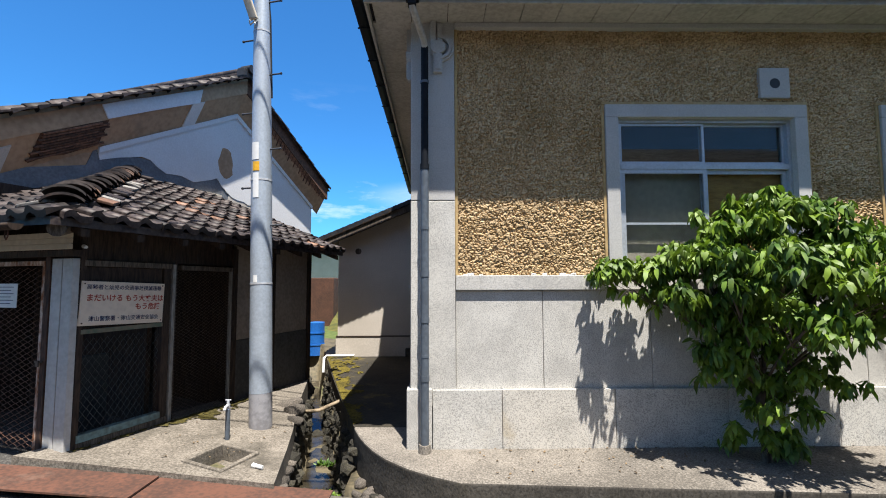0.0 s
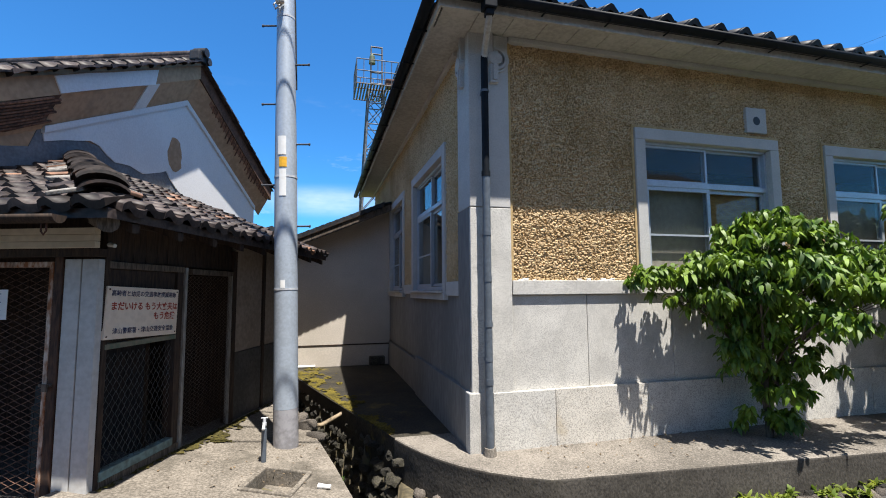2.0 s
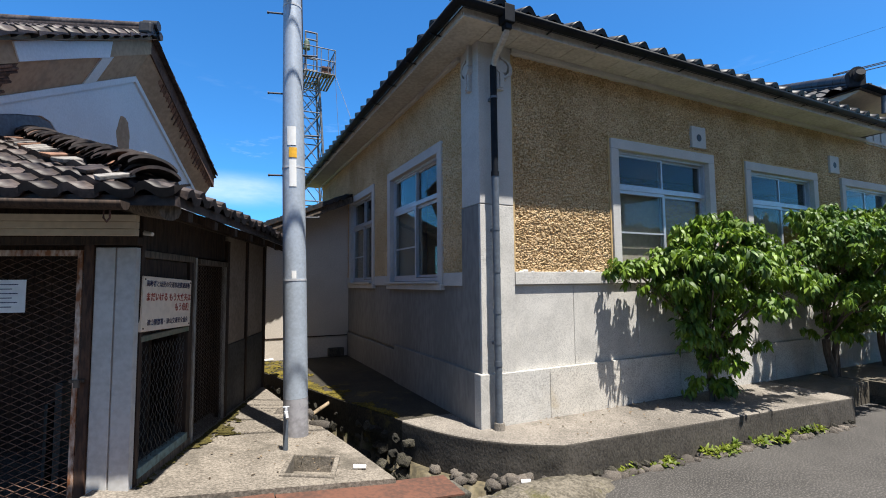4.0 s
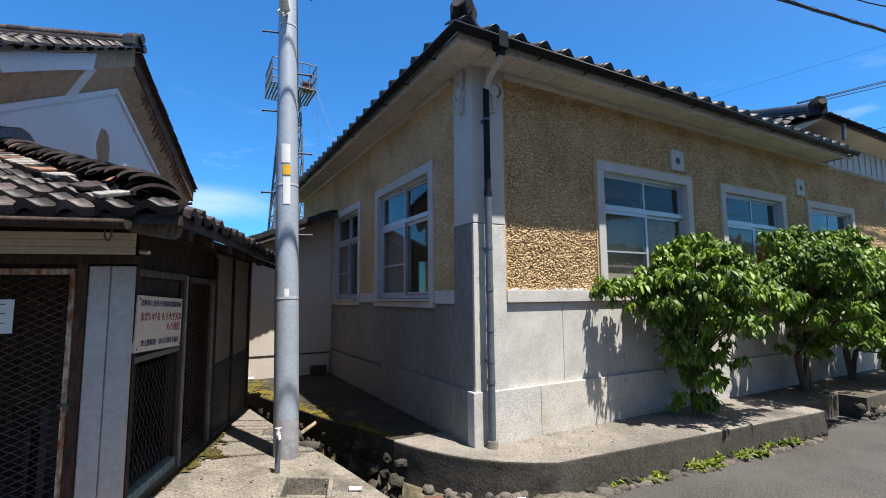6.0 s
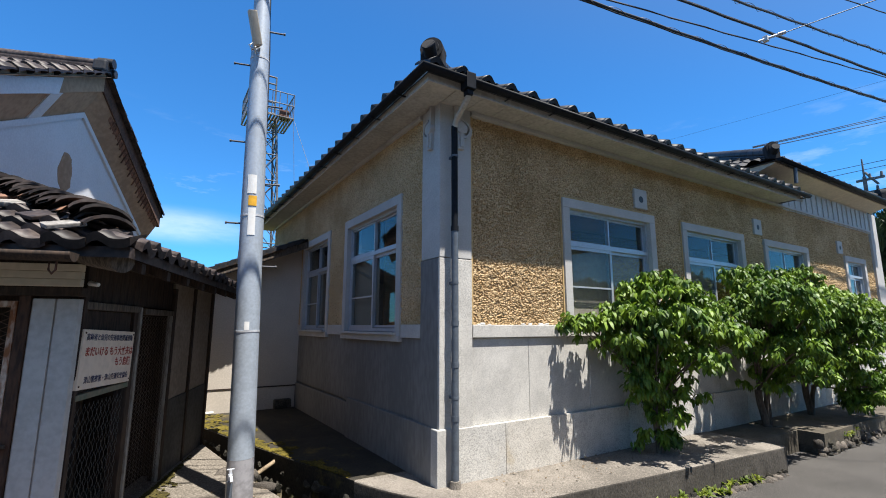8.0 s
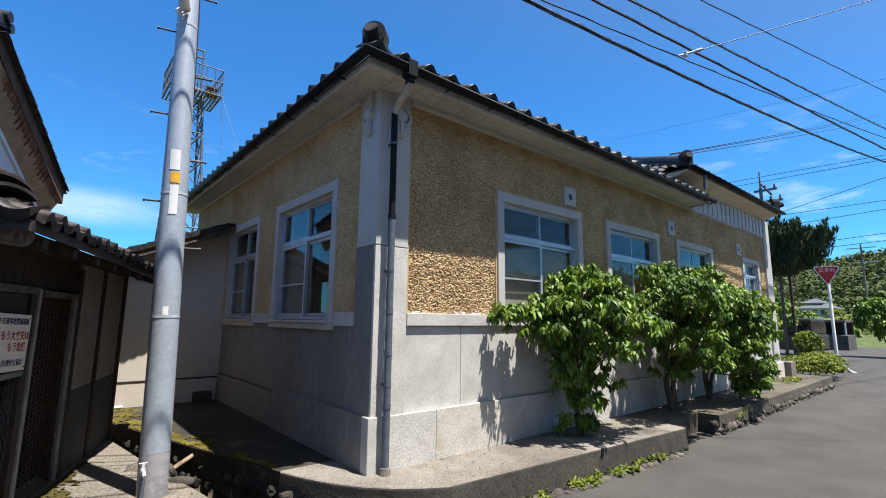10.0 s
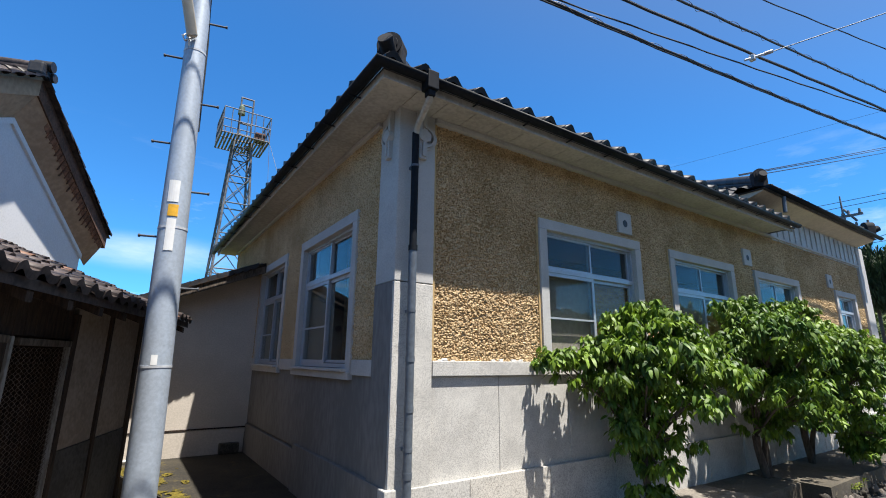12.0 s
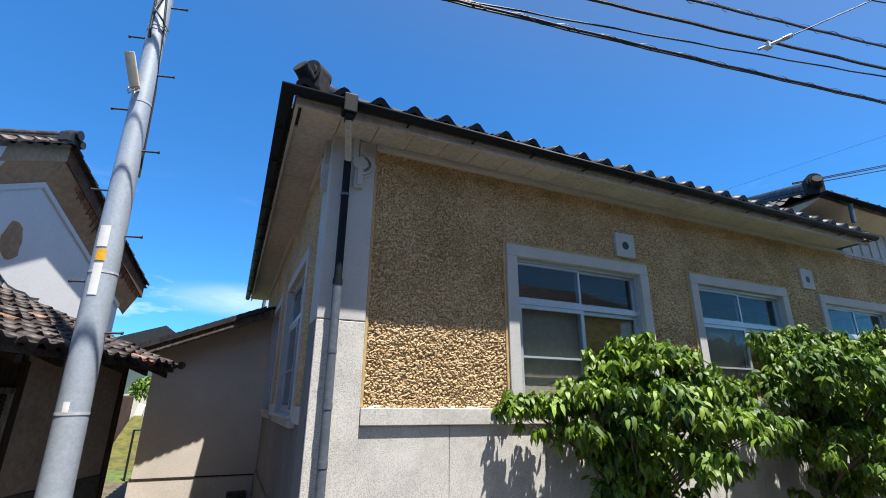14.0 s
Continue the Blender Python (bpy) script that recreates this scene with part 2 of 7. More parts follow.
SOFFIT = mat("pale_soffit_board", (0.48, 0.455, 0.41), (0.35, 0.328, 0.292), 0.8, grain=30, stain=1.4, bump=0.15, c3=(0.25, 0.225, 0.19), spot=0.08)
TILE = mat("dark_glazed_tile", (0.020, 0.021, 0.024), (0.036, 0.035, 0.037), 0.5, grain=20, stain=5, bump=0.1, rnd=0.35, spec=0.32)
TILE_OLD = mat("weathered_brown_tile", (0.064, 0.050, 0.045), (0.022, 0.017, 0.017), 0.54, grain=25, stain=4, bump=0.35, c3=(0.11, 0.062, 0.04), spot=0.06, rnd=0.7, spec=0.28)
TILE_RED = mat("bare_orange_tile", (0.24, 0.125, 0.075), (0.13, 0.07, 0.045), 0.6, grain=25, stain=5, bump=0.2, rnd=0.3)
GUTTER = mat("dark_blue_gutter", (0.007, 0.009, 0.012), (0.012, 0.014, 0.018), 0.55, grain=30, stain=5, bump=0.05, spec=0.12)
PIPE = mat("grey_downpipe", (0.105, 0.125, 0.15), (0.075, 0.09, 0.11), 0.45, grain=40, stain=6, bump=0.05)
ALU = mat("aluminium_sash", (0.47, 0.51, 0.56), (0.40, 0.43, 0.47), 0.4, metal=0.35, grain=60, stain=4, bump=0.05)
PANE = glass("window_glass", (0.86, 0.89, 0.88), 0.028, 0.03)
BOARD_BROWN = mat("brown_interior_board", (0.52, 0.28, 0.085), (0.34, 0.17, 0.05), 0.9, grain=14, stain=2.5, bump=0.1, stretch=(1, 1, 4))
CURTAIN = mat("drab_blind", (0.36, 0.315, 0.265), (0.29, 0.25, 0.21), 0.9, grain=20, stain=1.5, bump=0.1)
ROOMWALL = mat("brown_panelling", (0.62, 0.36, 0.16), (0.42, 0.24, 0.10), 0.7, grain=12, stain=1.5, bump=0.1, stretch=(1, 1, 6))
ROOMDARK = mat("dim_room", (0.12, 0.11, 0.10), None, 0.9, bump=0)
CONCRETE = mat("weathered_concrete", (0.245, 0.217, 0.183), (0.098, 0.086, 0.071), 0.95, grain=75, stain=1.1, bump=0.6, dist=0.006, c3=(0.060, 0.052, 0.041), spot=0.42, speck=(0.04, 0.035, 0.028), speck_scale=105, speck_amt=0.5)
CONCRETE_DARK = mat("grimy_concrete", (0.105, 0.094, 0.076), (0.036, 0.033, 0.026), 0.95, grain=45, stain=3, bump=0.7, dist=0.01, c3=(0.035, 0.034, 0.02), spot=0.35)
WALKDARK = mat("mossy_brown_slab", (0.12, 0.102, 0.074), (0.05, 0.042, 0.03), 0.95, grain=70, stain=1.8, bump=0.7, dist=0.01, c3=(0.045, 0.045, 0.018), spot=0.3)
KERB = mat("dark_stained_kerb", (0.080, 0.071, 0.059), (0.045, 0.039, 0.031), 0.95, grain=60, stain=1.4, bump=0.9, dist=0.010, c3=(0.024, 0.022, 0.011), spot=0.28, speck=(0.014, 0.012, 0.010), speck_scale=62, speck_amt=0.45, stretch=(1, 1, 0.6))
# near-black base puts the alley's shade into the colour; c3 is moss
MOSSY = mat("shade_darkened_mossy_concrete", (0.038, 0.031, 0.018), (0.013, 0.011, 0.008), 0.95, grain=45, stain=2.0, bump=0.9, dist=0.014, c3=(0.15, 0.112, 0.020), spot=0.22)
ASPHALT = mat("worn_asphalt", (0.047, 0.043, 0.039), (0.022, 0.020, 0.018), 0.9, grain=110, stain=1.2, bump=0.9, dist=0.010, speck=(0.150, 0.139, 0.125), speck_scale=78, speck_amt=0.55)
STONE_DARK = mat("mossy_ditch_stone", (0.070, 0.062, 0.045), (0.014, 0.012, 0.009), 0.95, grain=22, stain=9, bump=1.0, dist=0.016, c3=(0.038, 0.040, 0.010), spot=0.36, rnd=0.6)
STONE = mat("field_stone", (0.21, 0.18, 0.15), (0.055, 0.045, 0.036), 0.9, grain=22, stain=11, bump=0.9, dist=0.012, c3=(0.035, 0.03, 0.02), spot=0.26, rnd=0.55, speck=(0.03, 0.026, 0.02), speck_scale=40, speck_amt=0.55)
PLASTER = mat("white_lime_plaster", (0.80, 0.80, 0.80), (0.72, 0.72, 0.72), 0.85, grain=40, stain=1.0, bump=0.15, c3=(0.60, 0.58, 0.54), spot=-0.1)
PLASTER_CREAM = mat("cream_plaster", (0.60, 0.54, 0.47), (0.50, 0.45, 0.385), 0.9, grain=50, stain=1.2, bump=0.2, c3=(0.48, 0.43, 0.37), spot=0.0)
MUD = mat("brown_mud_plaster", (0.50, 0.325, 0.195), (0.385, 0.24, 0.14), 0.98, grain=16, stain=1.8, bump=0.45, dist=0.012, c3=(0.31, 0.215, 0.14), spot=0.12)
LATH = mat("exposed_bamboo_lath", (0.23, 0.11, 0.062), (0.10, 0.05, 0.03), 0.9, grain=30, stain=8, bump=0.4, rnd=0.4)
CEMENT_BLUE = mat("bare_grey_render", (0.20, 0.215, 0.235), (0.14, 0.15, 0.165), 0.9, grain=30, stain=3, bump=0.4, c3=(0.30, 0.29, 0.27), spot=0.0)
DARKWOOD = mat("dark_timber", (0.050, 0.029, 0.018), (0.018, 0.0105, 0.007), 0.85, grain=14, stain=5, bump=0.5, dist=0.004, stretch=(6, 6, 1))
GREYWOOD = mat("weathered_grey_timber", (0.15, 0.118, 0.09), (0.05, 0.038, 0.028), 0.9, grain=16, stain=5, bump=0.5, dist=0.004, stretch=(6, 6, 1))
CORRUG = mat("pale_metal_sheet", (0.52, 0.51, 0.49), (0.43, 0.42, 0.40), 0.6, grain=30, stain=2, bump=0.05, c3=(0.38, 0.35, 0.31), spot=-0.05)
CREAM = mat("cream_fascia_board", (0.62, 0.54, 0.42), (0.52, 0.45, 0.35), 0.75, grain=20, stain=2, bump=0.1)
POLE = mat("galvanised_steel", (0.41, 0.465, 0.53), (0.34, 0.385, 0.44), 0.52, metal=0.25, grain=45, stain=5, bump=0.06, c3=(0.29, 0.325, 0.37), spot=0.06)
POLE_DARK = mat("stained_pole_foot", (0.33, 0.325, 0.34), (0.22, 0.215, 0.225), 0.6, grain=25, stain=4, bump=0.15)
RUST = mat("rusty_steel", (0.120, 0.050, 0.030), (0.062, 0.030, 0.020), 0.85, grain=35, stain=3, bump=0.4, c3=(0.155, 0.092, 0.065), spot=0.12)
STEEL = mat("grey_painted_steel", (0.55, 0.57, 0.60), (0.40, 0.41, 0.43), 0.5, grain=30, stain=4, bump=0.05, c3=(0.22, 0.10, 0.06), spot=0.1)
BLACK = mat("black_rubber", (0.012, 0.012, 0.013), None, 0.5, bump=0)
SIGNBOARD = mat("signboard_cream", (0.80, 0.66, 0.52), (0.71, 0.58, 0.455), 0.6, grain=20, stain=2, bump=0.03)
WHITE = mat("white_paint", (0.78, 0.78, 0.76), (0.70, 0.70, 0.68), 0.6, grain=20, stain=3, bump=0.03)
INK_NAVY = mat("navy_ink", (0.03, 0.03, 0.09), None, 0.6, bump=0)
INK_RED = mat("red_ink", (0.42, 0.05, 0.025), None, 0.6, bump=0)
YELLOW = mat("yellow_tape", (0.80, 0.42, 0.02), None, 0.6, bump=0)
BARK = mat("brown_bark", (0.13, 0.10, 0.075), (0.07, 0.052, 0.04), 0.95, grain=30, stain=8, bump=0.7, dist=0.006, stretch=(2, 2, 0.6))


def leafmat(name, c1, c2, rough=0.48, trans=0.28):
    m = mat(name, c1, c2, rough, grain=8, stain=1.5, bump=0.0, rnd=0.35)
    nt = m.node_tree
    b = nt.nodes["Principled BSDF"]
    src = b.inputs["Base Color"].links[0].from_socket
    tl = nt.nodes.new("ShaderNodeBsdfTranslucent")
    hv = nt.nodes.new("ShaderNodeHueSaturation")
    hv.inputs["Value"].default_value = 1.5
    link(nt, src, hv.inputs["Color"])
    link(nt, hv.outputs[0], tl.inputs[0])
    mx = nt.nodes.new("ShaderNodeMixShader")
    mx.inputs[0].default_value = trans
    link(nt, b.outputs[0], mx.inputs[1])
    link(nt, tl.outputs[0], mx.inputs[2])
    link(nt, mx.outputs[0], nt.nodes["Material Output"].inputs[0])
    return m


LEAF = leafmat("broad_green_leaf", (0.15, 0.235, 0.016), (0.040, 0.095, 0.008), 0.55, 0.20)
LEAF_DARK = leafmat("conifer_green", (0.036, 0.066, 0.018), (0.011, 0.026, 0.007), 0.7, 0.12)
LEAF_LIGHT = leafmat("yellow_green_leaf", (0.23, 0.26, 0.03), (0.10, 0.15, 0.018), 0.6, 0.35)
BANKGRASS = leafmat("dry_bank_grass", (0.13, 0.12, 0.022), (0.06, 0.065, 0.014), 0.85, 0.15)
GRASS = leafmat("meadow_grass", (0.11, 0.145, 0.032), (0.055, 0.08, 0.018), 0.8, 0.2)
HILL = leafmat("wooded_hillside", (0.080, 0.105, 0.022), (0.03, 0.05, 0.012), 0.85, 0.1)


# ---- noise for relief ----
def vnoise(x, y, seed=0):
    xi, yi = np.floor(x).astype(np.int64), np.floor(y).astype(np.int64)
    xf, yf = x - xi, y - yi
    def hsh(a, b):
        n = (a * 374761393 + b * 668265263 + seed * 1442695041) & 0x7fffffff
        n = ((n ^ (n >> 13)) * 1274126177) & 0x7fffffff
        return ((n ^ (n >> 16)) & 0xffff) / 65535.0
    u, v = xf * xf * (3 - 2 * xf), yf * yf * (3 - 2 * yf)
    a = hsh(xi, yi) * (1 - u) + hsh(xi + 1, yi) * u
    b = hsh(xi, yi + 1) * (1 - u) + hsh(xi + 1, yi + 1) * u
    return a * (1 - v) + b * v


def grid_mesh(name, us, ws, place, keep=None, smooth=True):
    """A sheet over the lattice us x ws; place(U, W) gives three arrays."""
    U, W = np.meshgrid(us, ws, indexing="ij")
    X, Y, Z = place(U, W)
    verts = np.stack([X, Y, Z], -1).reshape(-1, 3)
    nu, nw = len(us), len(ws)
    i, j = np.meshgrid(np.arange(nu - 1), np.arange(nw - 1), indexing="ij")
    q = np.stack([i * nw + j, (i + 1) * nw + j, (i + 1) * nw + j + 1, i * nw + j + 1], -1)
    if keep is not None:
        cu, cw = (us[:-1] + us[1:]) / 2, (ws[:-1] + ws[1:]) / 2
        CU, CW = np.meshgrid(cu, cw, indexing="ij")
        q = q[keep(CU, CW)]
    q = q.reshape(-1, 4)
    me = bpy.data.meshes.new(name)
    me.from_pydata(verts.tolist(), [], q.tolist())
    if smooth:
        me.polygons.foreach_set("use_smooth", np.ones(len(me.polygons), dtype=bool))
    me.update()
    return me


def sheet(name, me, material, parent=None, label="", kind=""):
    me.materials.append(material)
    ob = new(name, me)
    ob.parent = parent
    return tagged(ob, label=label, kind=kind)


# ---- ground ----
CH_R = [(-0.10, 3.10), (-0.45, 3.35), (-0.74, 3.85), (-0.80, 4.30), (-1.00, 5.10), (-1.42, 6.50), (-1.90, 8.20), (-2.60, 10.6)]
CH_L = [(-1.12, 3.10), (-1.16, 3.35), (-1.24, 3.85), (-1.32, 4.30), (-1.50, 5.10), (-1.76, 6.50), (-2.25, 8.20), (-3.00, 10.6)]


def lerp_line(line, y):
    return np.interp(y, [p[1] for p in line], [p[0] for p in line])


def ground_z(x, y):
    """The road climbs a little towards the shed; the ditch is cut into it."""
    x, y = np.asarray(x, float), np.asarray(y, float)
    h = np.clip((-0.6 - x) * 0.115, 0, 0.30)
    h = h * np.clip((y + 3.0) / 5.0, 0.35, 1)
    inch = (y > 3.2) & (y < 10.5) & (x > lerp_line(CH_L, y)) & (x < lerp_line(CH_R, y))
    front = (y >= 2.98) & (x > -0.9) & (x < 3.9)
    h = np.where(front, -0.06, h)
    h = np.where(inch, -0.62 + 0.06 * vnoise(x * 6, y * 6, 3), h)
    far = np.clip((x - 25) / 40, 0, 1)
    return h - 0.3 * far


xs = np.unique(np.concatenate([np.linspace(-1500, -60, 12), np.linspace(-50, -6, 12), np.arange(-5, 5, 0.07), np.arange(5, 30, 0.8), np.linspace(32, 80, 12), np.linspace(100, 1500, 12)]))
ys = np.unique(np.concatenate([np.linspace(-1500, -60, 12), np.linspace(-50, -4, 12), np.linspace(-3, 2.9, 14), np.arange(2.95, 11, 0.07), np.arange(11.5, 40, 1.5), np.linspace(45, 1500, 14)]))
me = grid_mesh("ground", xs, ys, lambda U, W: (U, W, ground_z(U, W)))
ground = sheet("ground", me, ASPHALT, label="worn grey asphalt road with grass and earth beside it", kind="structure")
ground["category"] = "ground"
EARTH = mat("ditch_mud", (0.13, 0.105, 0.06), (0.06, 0.05, 0.03), 0.7, grain=20, stain=4, bump=0.6, dist=0.02, c3=(0.07, 0.09, 0.02), spot=0.2)
me.materials.append(GRASS)
me.materials.append(EARTH)
pc = np.empty(len(me.polygons) * 3)
me.polygons.foreach_get("center", pc)
pc = pc.reshape(-1, 3)
mi = np.zeros(len(pc), dtype=np.int32)
mi[(pc[:, 1] > 8.5) & (pc[:, 0] < 11)] = 2
mi[(pc[:, 1] > 11.8) & (pc[:, 0] < 11)] = 1
mi[(pc[:, 1] > 14) & (pc[:, 0] < 30)] = 1
mi[(pc[:, 1] > 2.98) & (pc[:, 1] < 8.5) & (pc[:, 0] < 4.2) & (pc[:, 0] > -2.5)] = 2
mi[pc[:, 2] < -0.3] = 2
me.polygons.foreach_set("material_index", mi)

bm = B()
for p, q in zip(range(len(CH_L) - 1), range(1, len(CH_L))):
    vs = [bm.verts.new((*CH_L[p], -0.575)), bm.verts.new((*CH_R[p], -0.575)), bm.verts.new((*CH_R[q], -0.575)), bm.verts.new((*CH_L[q], -0.575))]
    bm.faces.new(vs)
WATER = mat("shallow_ditch_water", (0.045, 0.038, 0.024), (0.022, 0.018, 0.012), 0.16, grain=6, stain=2, bump=0.5, dist=0.02, spec=0.3)
part("water", bm, WATER, None, "shallow muddy water standing in the ditch", "structure")["category"] = "water"

# ---- raised concrete walkway round the office ----
EDGE = [(0.16, 3.135), (-0.04, 3.25), (-0.21, 3.38), (-0.38, 3.56), (-0.50, 3.74), (-0.59, 3.91), (-0.67, 4.10), (-0.74, 4.30), (-1.00, 5.10), (-1.42, 6.50), (-1.93, 8.30), (-1.93, 8.42)]
walkway = thing("walkway", "weathered raised concrete walkway round the office building", "walkway", kind="structure")
# the front slab: a gritty top over a pitted, stained and much darker kerb face
SLAB = [(3.86, 2.83), *EDGE[:8]]
FACE = []
for (ax_, ay_), (bx_, by_) in zip(SLAB[:-1], SLAB[1:]):
    n = max(1, int(math.hypot(bx_ - ax_, by_ - ay_) / 0.035))
    FACE += [(ax_ + (bx_ - ax_) * k / n, ay_ + (by_ - ay_) * k / n) for k in range(n)]
FACE.append(SLAB[-1])
LEVELS = [(-0.30, 0.012), (-0.1, 0.012), (-0.03, 0.012), (0.02, 0.010), (0.06, 0.010), (0.10, 0.009), (0.14, 0.008), (0.18, 0.007), (0.215, 0.006), (0.245, 0.004), (0.262, 0.003)]
bm = B()
rows = []
for z, amp in LEVELS:
    row = []
    for x, y in FACE:
        d = amp * (1.2 * float(vnoise(np.array(x * 9 + y * 7), np.array(z * 5), 51)) + 0.9 * float(vnoise(np.array(x * 31 + y * 27), np.array(z * 25), 52)) - 1.0)
        row.append(bm.verts.new((x - d * 0.2, y - d, z)))
    rows.append(row)
lip = [bm.verts.new((x + 0.004, y + 0.010, 0.270)) for x, y in FACE]
rows.append(lip)
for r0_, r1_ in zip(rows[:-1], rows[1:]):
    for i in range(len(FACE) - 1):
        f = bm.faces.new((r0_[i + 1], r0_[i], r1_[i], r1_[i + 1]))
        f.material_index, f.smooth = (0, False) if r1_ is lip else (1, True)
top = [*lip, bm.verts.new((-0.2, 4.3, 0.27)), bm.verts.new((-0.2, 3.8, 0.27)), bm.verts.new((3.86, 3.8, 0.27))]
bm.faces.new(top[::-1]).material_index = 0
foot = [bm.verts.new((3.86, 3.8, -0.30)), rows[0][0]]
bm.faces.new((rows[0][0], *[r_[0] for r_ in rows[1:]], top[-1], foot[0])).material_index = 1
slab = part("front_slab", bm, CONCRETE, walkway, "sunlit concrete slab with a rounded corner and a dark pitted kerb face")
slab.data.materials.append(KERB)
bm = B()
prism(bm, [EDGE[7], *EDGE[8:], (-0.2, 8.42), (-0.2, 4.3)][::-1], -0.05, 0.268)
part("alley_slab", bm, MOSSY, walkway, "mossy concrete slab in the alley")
MOSS = mat("sunlit_yellow_moss", (0.15, 0.118, 0.022), (0.055, 0.046, 0.014), 1.0, grain=60, stain=5, bump=1.0, dist=0.02, c3=(0.20, 0.165, 0.10), spot=0.1, spec=0.1)


def mossy(U, W):
    """How far moss spreads in from the ditch, broken by noise."""
    edge = np.interp(W, [4.3, 5.1, 6.5, 8.3], [-0.74, -1.0, -1.42, -1.93])
    spread = 0.16 + 0.5 * np.clip((W - 4.6) / 3.0, 0, 1)
    d = (U - edge) / spread
    return (d > 0.03) & (d + 1.1 * vnoise(U * 9, W * 6, 61) + 0.5 * vnoise(U * 28, W * 24, 62) < 1.25)


me = grid_mesh("moss", np.arange(-1.95, -0.6, 0.012), np.arange(4.4, 8.3, 0.014), lambda U, W: (U, W, 0.270 + 0.014 * vnoise(U * 30, W * 30, 63)), mossy)
sheet("moss_cover", me, MOSS, walkway, "patchy yellow-green moss on the slab", "stuff")
bm = B()
box(bm, 3.84, 5.0, 3.15, 3.8, -0.1, 0.262, 0.01)
part("recess_slab", bm, WALKDARK, walkway)
bm = B()
prism(bm, [(5.0, 2.86), (12.6, 2.94), (12.6, 3.8), (5.0, 3.8)], 0.10, 0.27)
part("far_slab", bm, WALKDARK, walkway)
bm = B()
prism(bm, [(5.02, 2.96), (12.5, 3.04), (12.5, 3.7), (5.02, 3.7)], -0.1, 0.10)
part("footing", bm, CONCRETE_DARK, walkway)
# ---- concrete apron by the shed ----
def apron_z(x, y):
    u = (x + 2.724) * 0.948 - (y - 3.56) * 0.319
    return 0.335 - 0.11 * u - 0.025 * (y - 3.5)


bm = B()
BASIN = pose(-1.66, 3.72, 0, 0, 0, -18.6)
HOLE = [tuple((BASIN @ Vector(c))[:2]) for c in ((-0.17, -0.19, 0), (-0.17, 0.19, 0), (0.17, 0.19, 0), (0.17, -0.19, 0))]
AP = [(-3.0, 3.42), (-1.80, 3.395), *HOLE, (HOLE[0][0] + 0.001, HOLE[0][1] - 0.001), (-1.799, 3.395), (-1.14, 3.38), (-1.18, 3.6), (-1.25, 4.0), (-1.35, 4.5), (-1.50, 5.1), (-1.76, 6.5), (-1.95, 6.45), (-2.75, 4.0)]
prism(bm, AP, -0.7, apron_z)
APRON = mat("pale_worn_concrete", (0.245, 0.213, 0.174), (0.105, 0.090, 0.071), 0.95, grain=55, stain=1.3, bump=0.7, dist=0.010, c3=(0.065, 0.056, 0.042), spot=0.34, speck=(0.05, 0.043, 0.034), speck_scale=95, speck_amt=0.45)
apron = part("apron", bm, APRON, None, "cracked weathered concrete apron in front of the shed", "structure")
apron["category"] = "pavement"


def apron_mossy(U, W):
    """A mossy patch at the shed's foot and a thin crust along the wall, standing for dirt and shade there too."""
    u = (U + 2.724) * 0.948 - (W - 3.56) * 0.319
    q = (U + 2.724) * 0.319 + (W - 3.56) * 0.948
    wide = np.interp(q, [0.0, 0.6, 0.9, 1.15, 1.45, 1.8, 2.4], [0.05, 0.06, 0.16, 0.27, 0.20, 0.10, 0.05])
    d = np.abs(u) / wide
    return (u > 0.015) & (d + 0.9 * vnoise(U * 11, W * 11, 81) + 0.7 * vnoise(U * 40, W * 40, 82) < 1.45)


me = grid_mesh("apron_moss", np.arange(-2.75, -1.7, 0.011), np.arange(3.5, 6.0, 0.011), lambda U, W: (U, W, apron_z(U, W) + 0.004 + 0.012 * vnoise(U * 34, W * 34, 83)), apron_mossy)
sheet("moss_cover", me, mat("dry_olive_moss", (0.095, 0.080, 0.022), (0.040, 0.034, 0.014), 1.0, grain=60, stain=6, bump=1.0, dist=0.02, c3=(0.15, 0.125, 0.08), spot=0.12, spec=0.1), apron, "crust of dry yellow-green moss at the shed's foot", "stuff")

# ---- office building ----
office = thing("office_building", "old single-storey office with ochre roughcast walls and granite dado", "building")
WINS = [(1.41, 3.11), (3.74, 5.43), (6.10, 7.78)]
SWINS = [(4.515, 6.225), (6.84, 8.29)]
F, SX = 3.775, -0.183
T = 0.18
bm = B()
def wall_x(bm, x0, x1, y0, y1, z0, z1, holes):
    """A wall along x with openings (x0, x1, z0, z1)."""
    at = x0
    for a, b, c, d in holes:
        box(bm, at, a, y0, y1, z0, z1)
        box(bm, a, b, y0, y1, z0, c)
        box(bm, a, b, y0, y1, d, z1)
        at = b
    box(bm, at, x1, y0, y1, z0, z1)
wall_x(bm, SX + 0.02, 11.55, F + 0.03, F + T, 0.2, 4.2, [(a + 0.1, b - 0.1, 1.60, 2.95) for a, b in WINS] + [(9.6, 10.55, 1.95, 2.95)])
part("front_wall", bm, CEMENT, office)
bm = B()
m = Matrix(((0, 1, 0, 0), (1, 0, 0, 0), (0, 0, 1, 0), (0, 0, 0, 1)))
wall_x(bm, F + T, 10.7, SX + 0.03, SX + T, 0.2, 4.0, [(a + 0.1, b - 0.1, 1.60, 2.95) for a, b in SWINS])
for v in bm.verts:
    v.co = m @ v.co
bmesh.ops.reverse_faces(bm, faces=bm.faces[:])
part("side_wall", bm, CEMENT, office)
bm = B()
box(bm, SX, 11.55, 10.6, 10.78, 0.2, 4.0)
box(bm, 11.37, 11.55, F + T, 10.6, 0.2, 4.2)
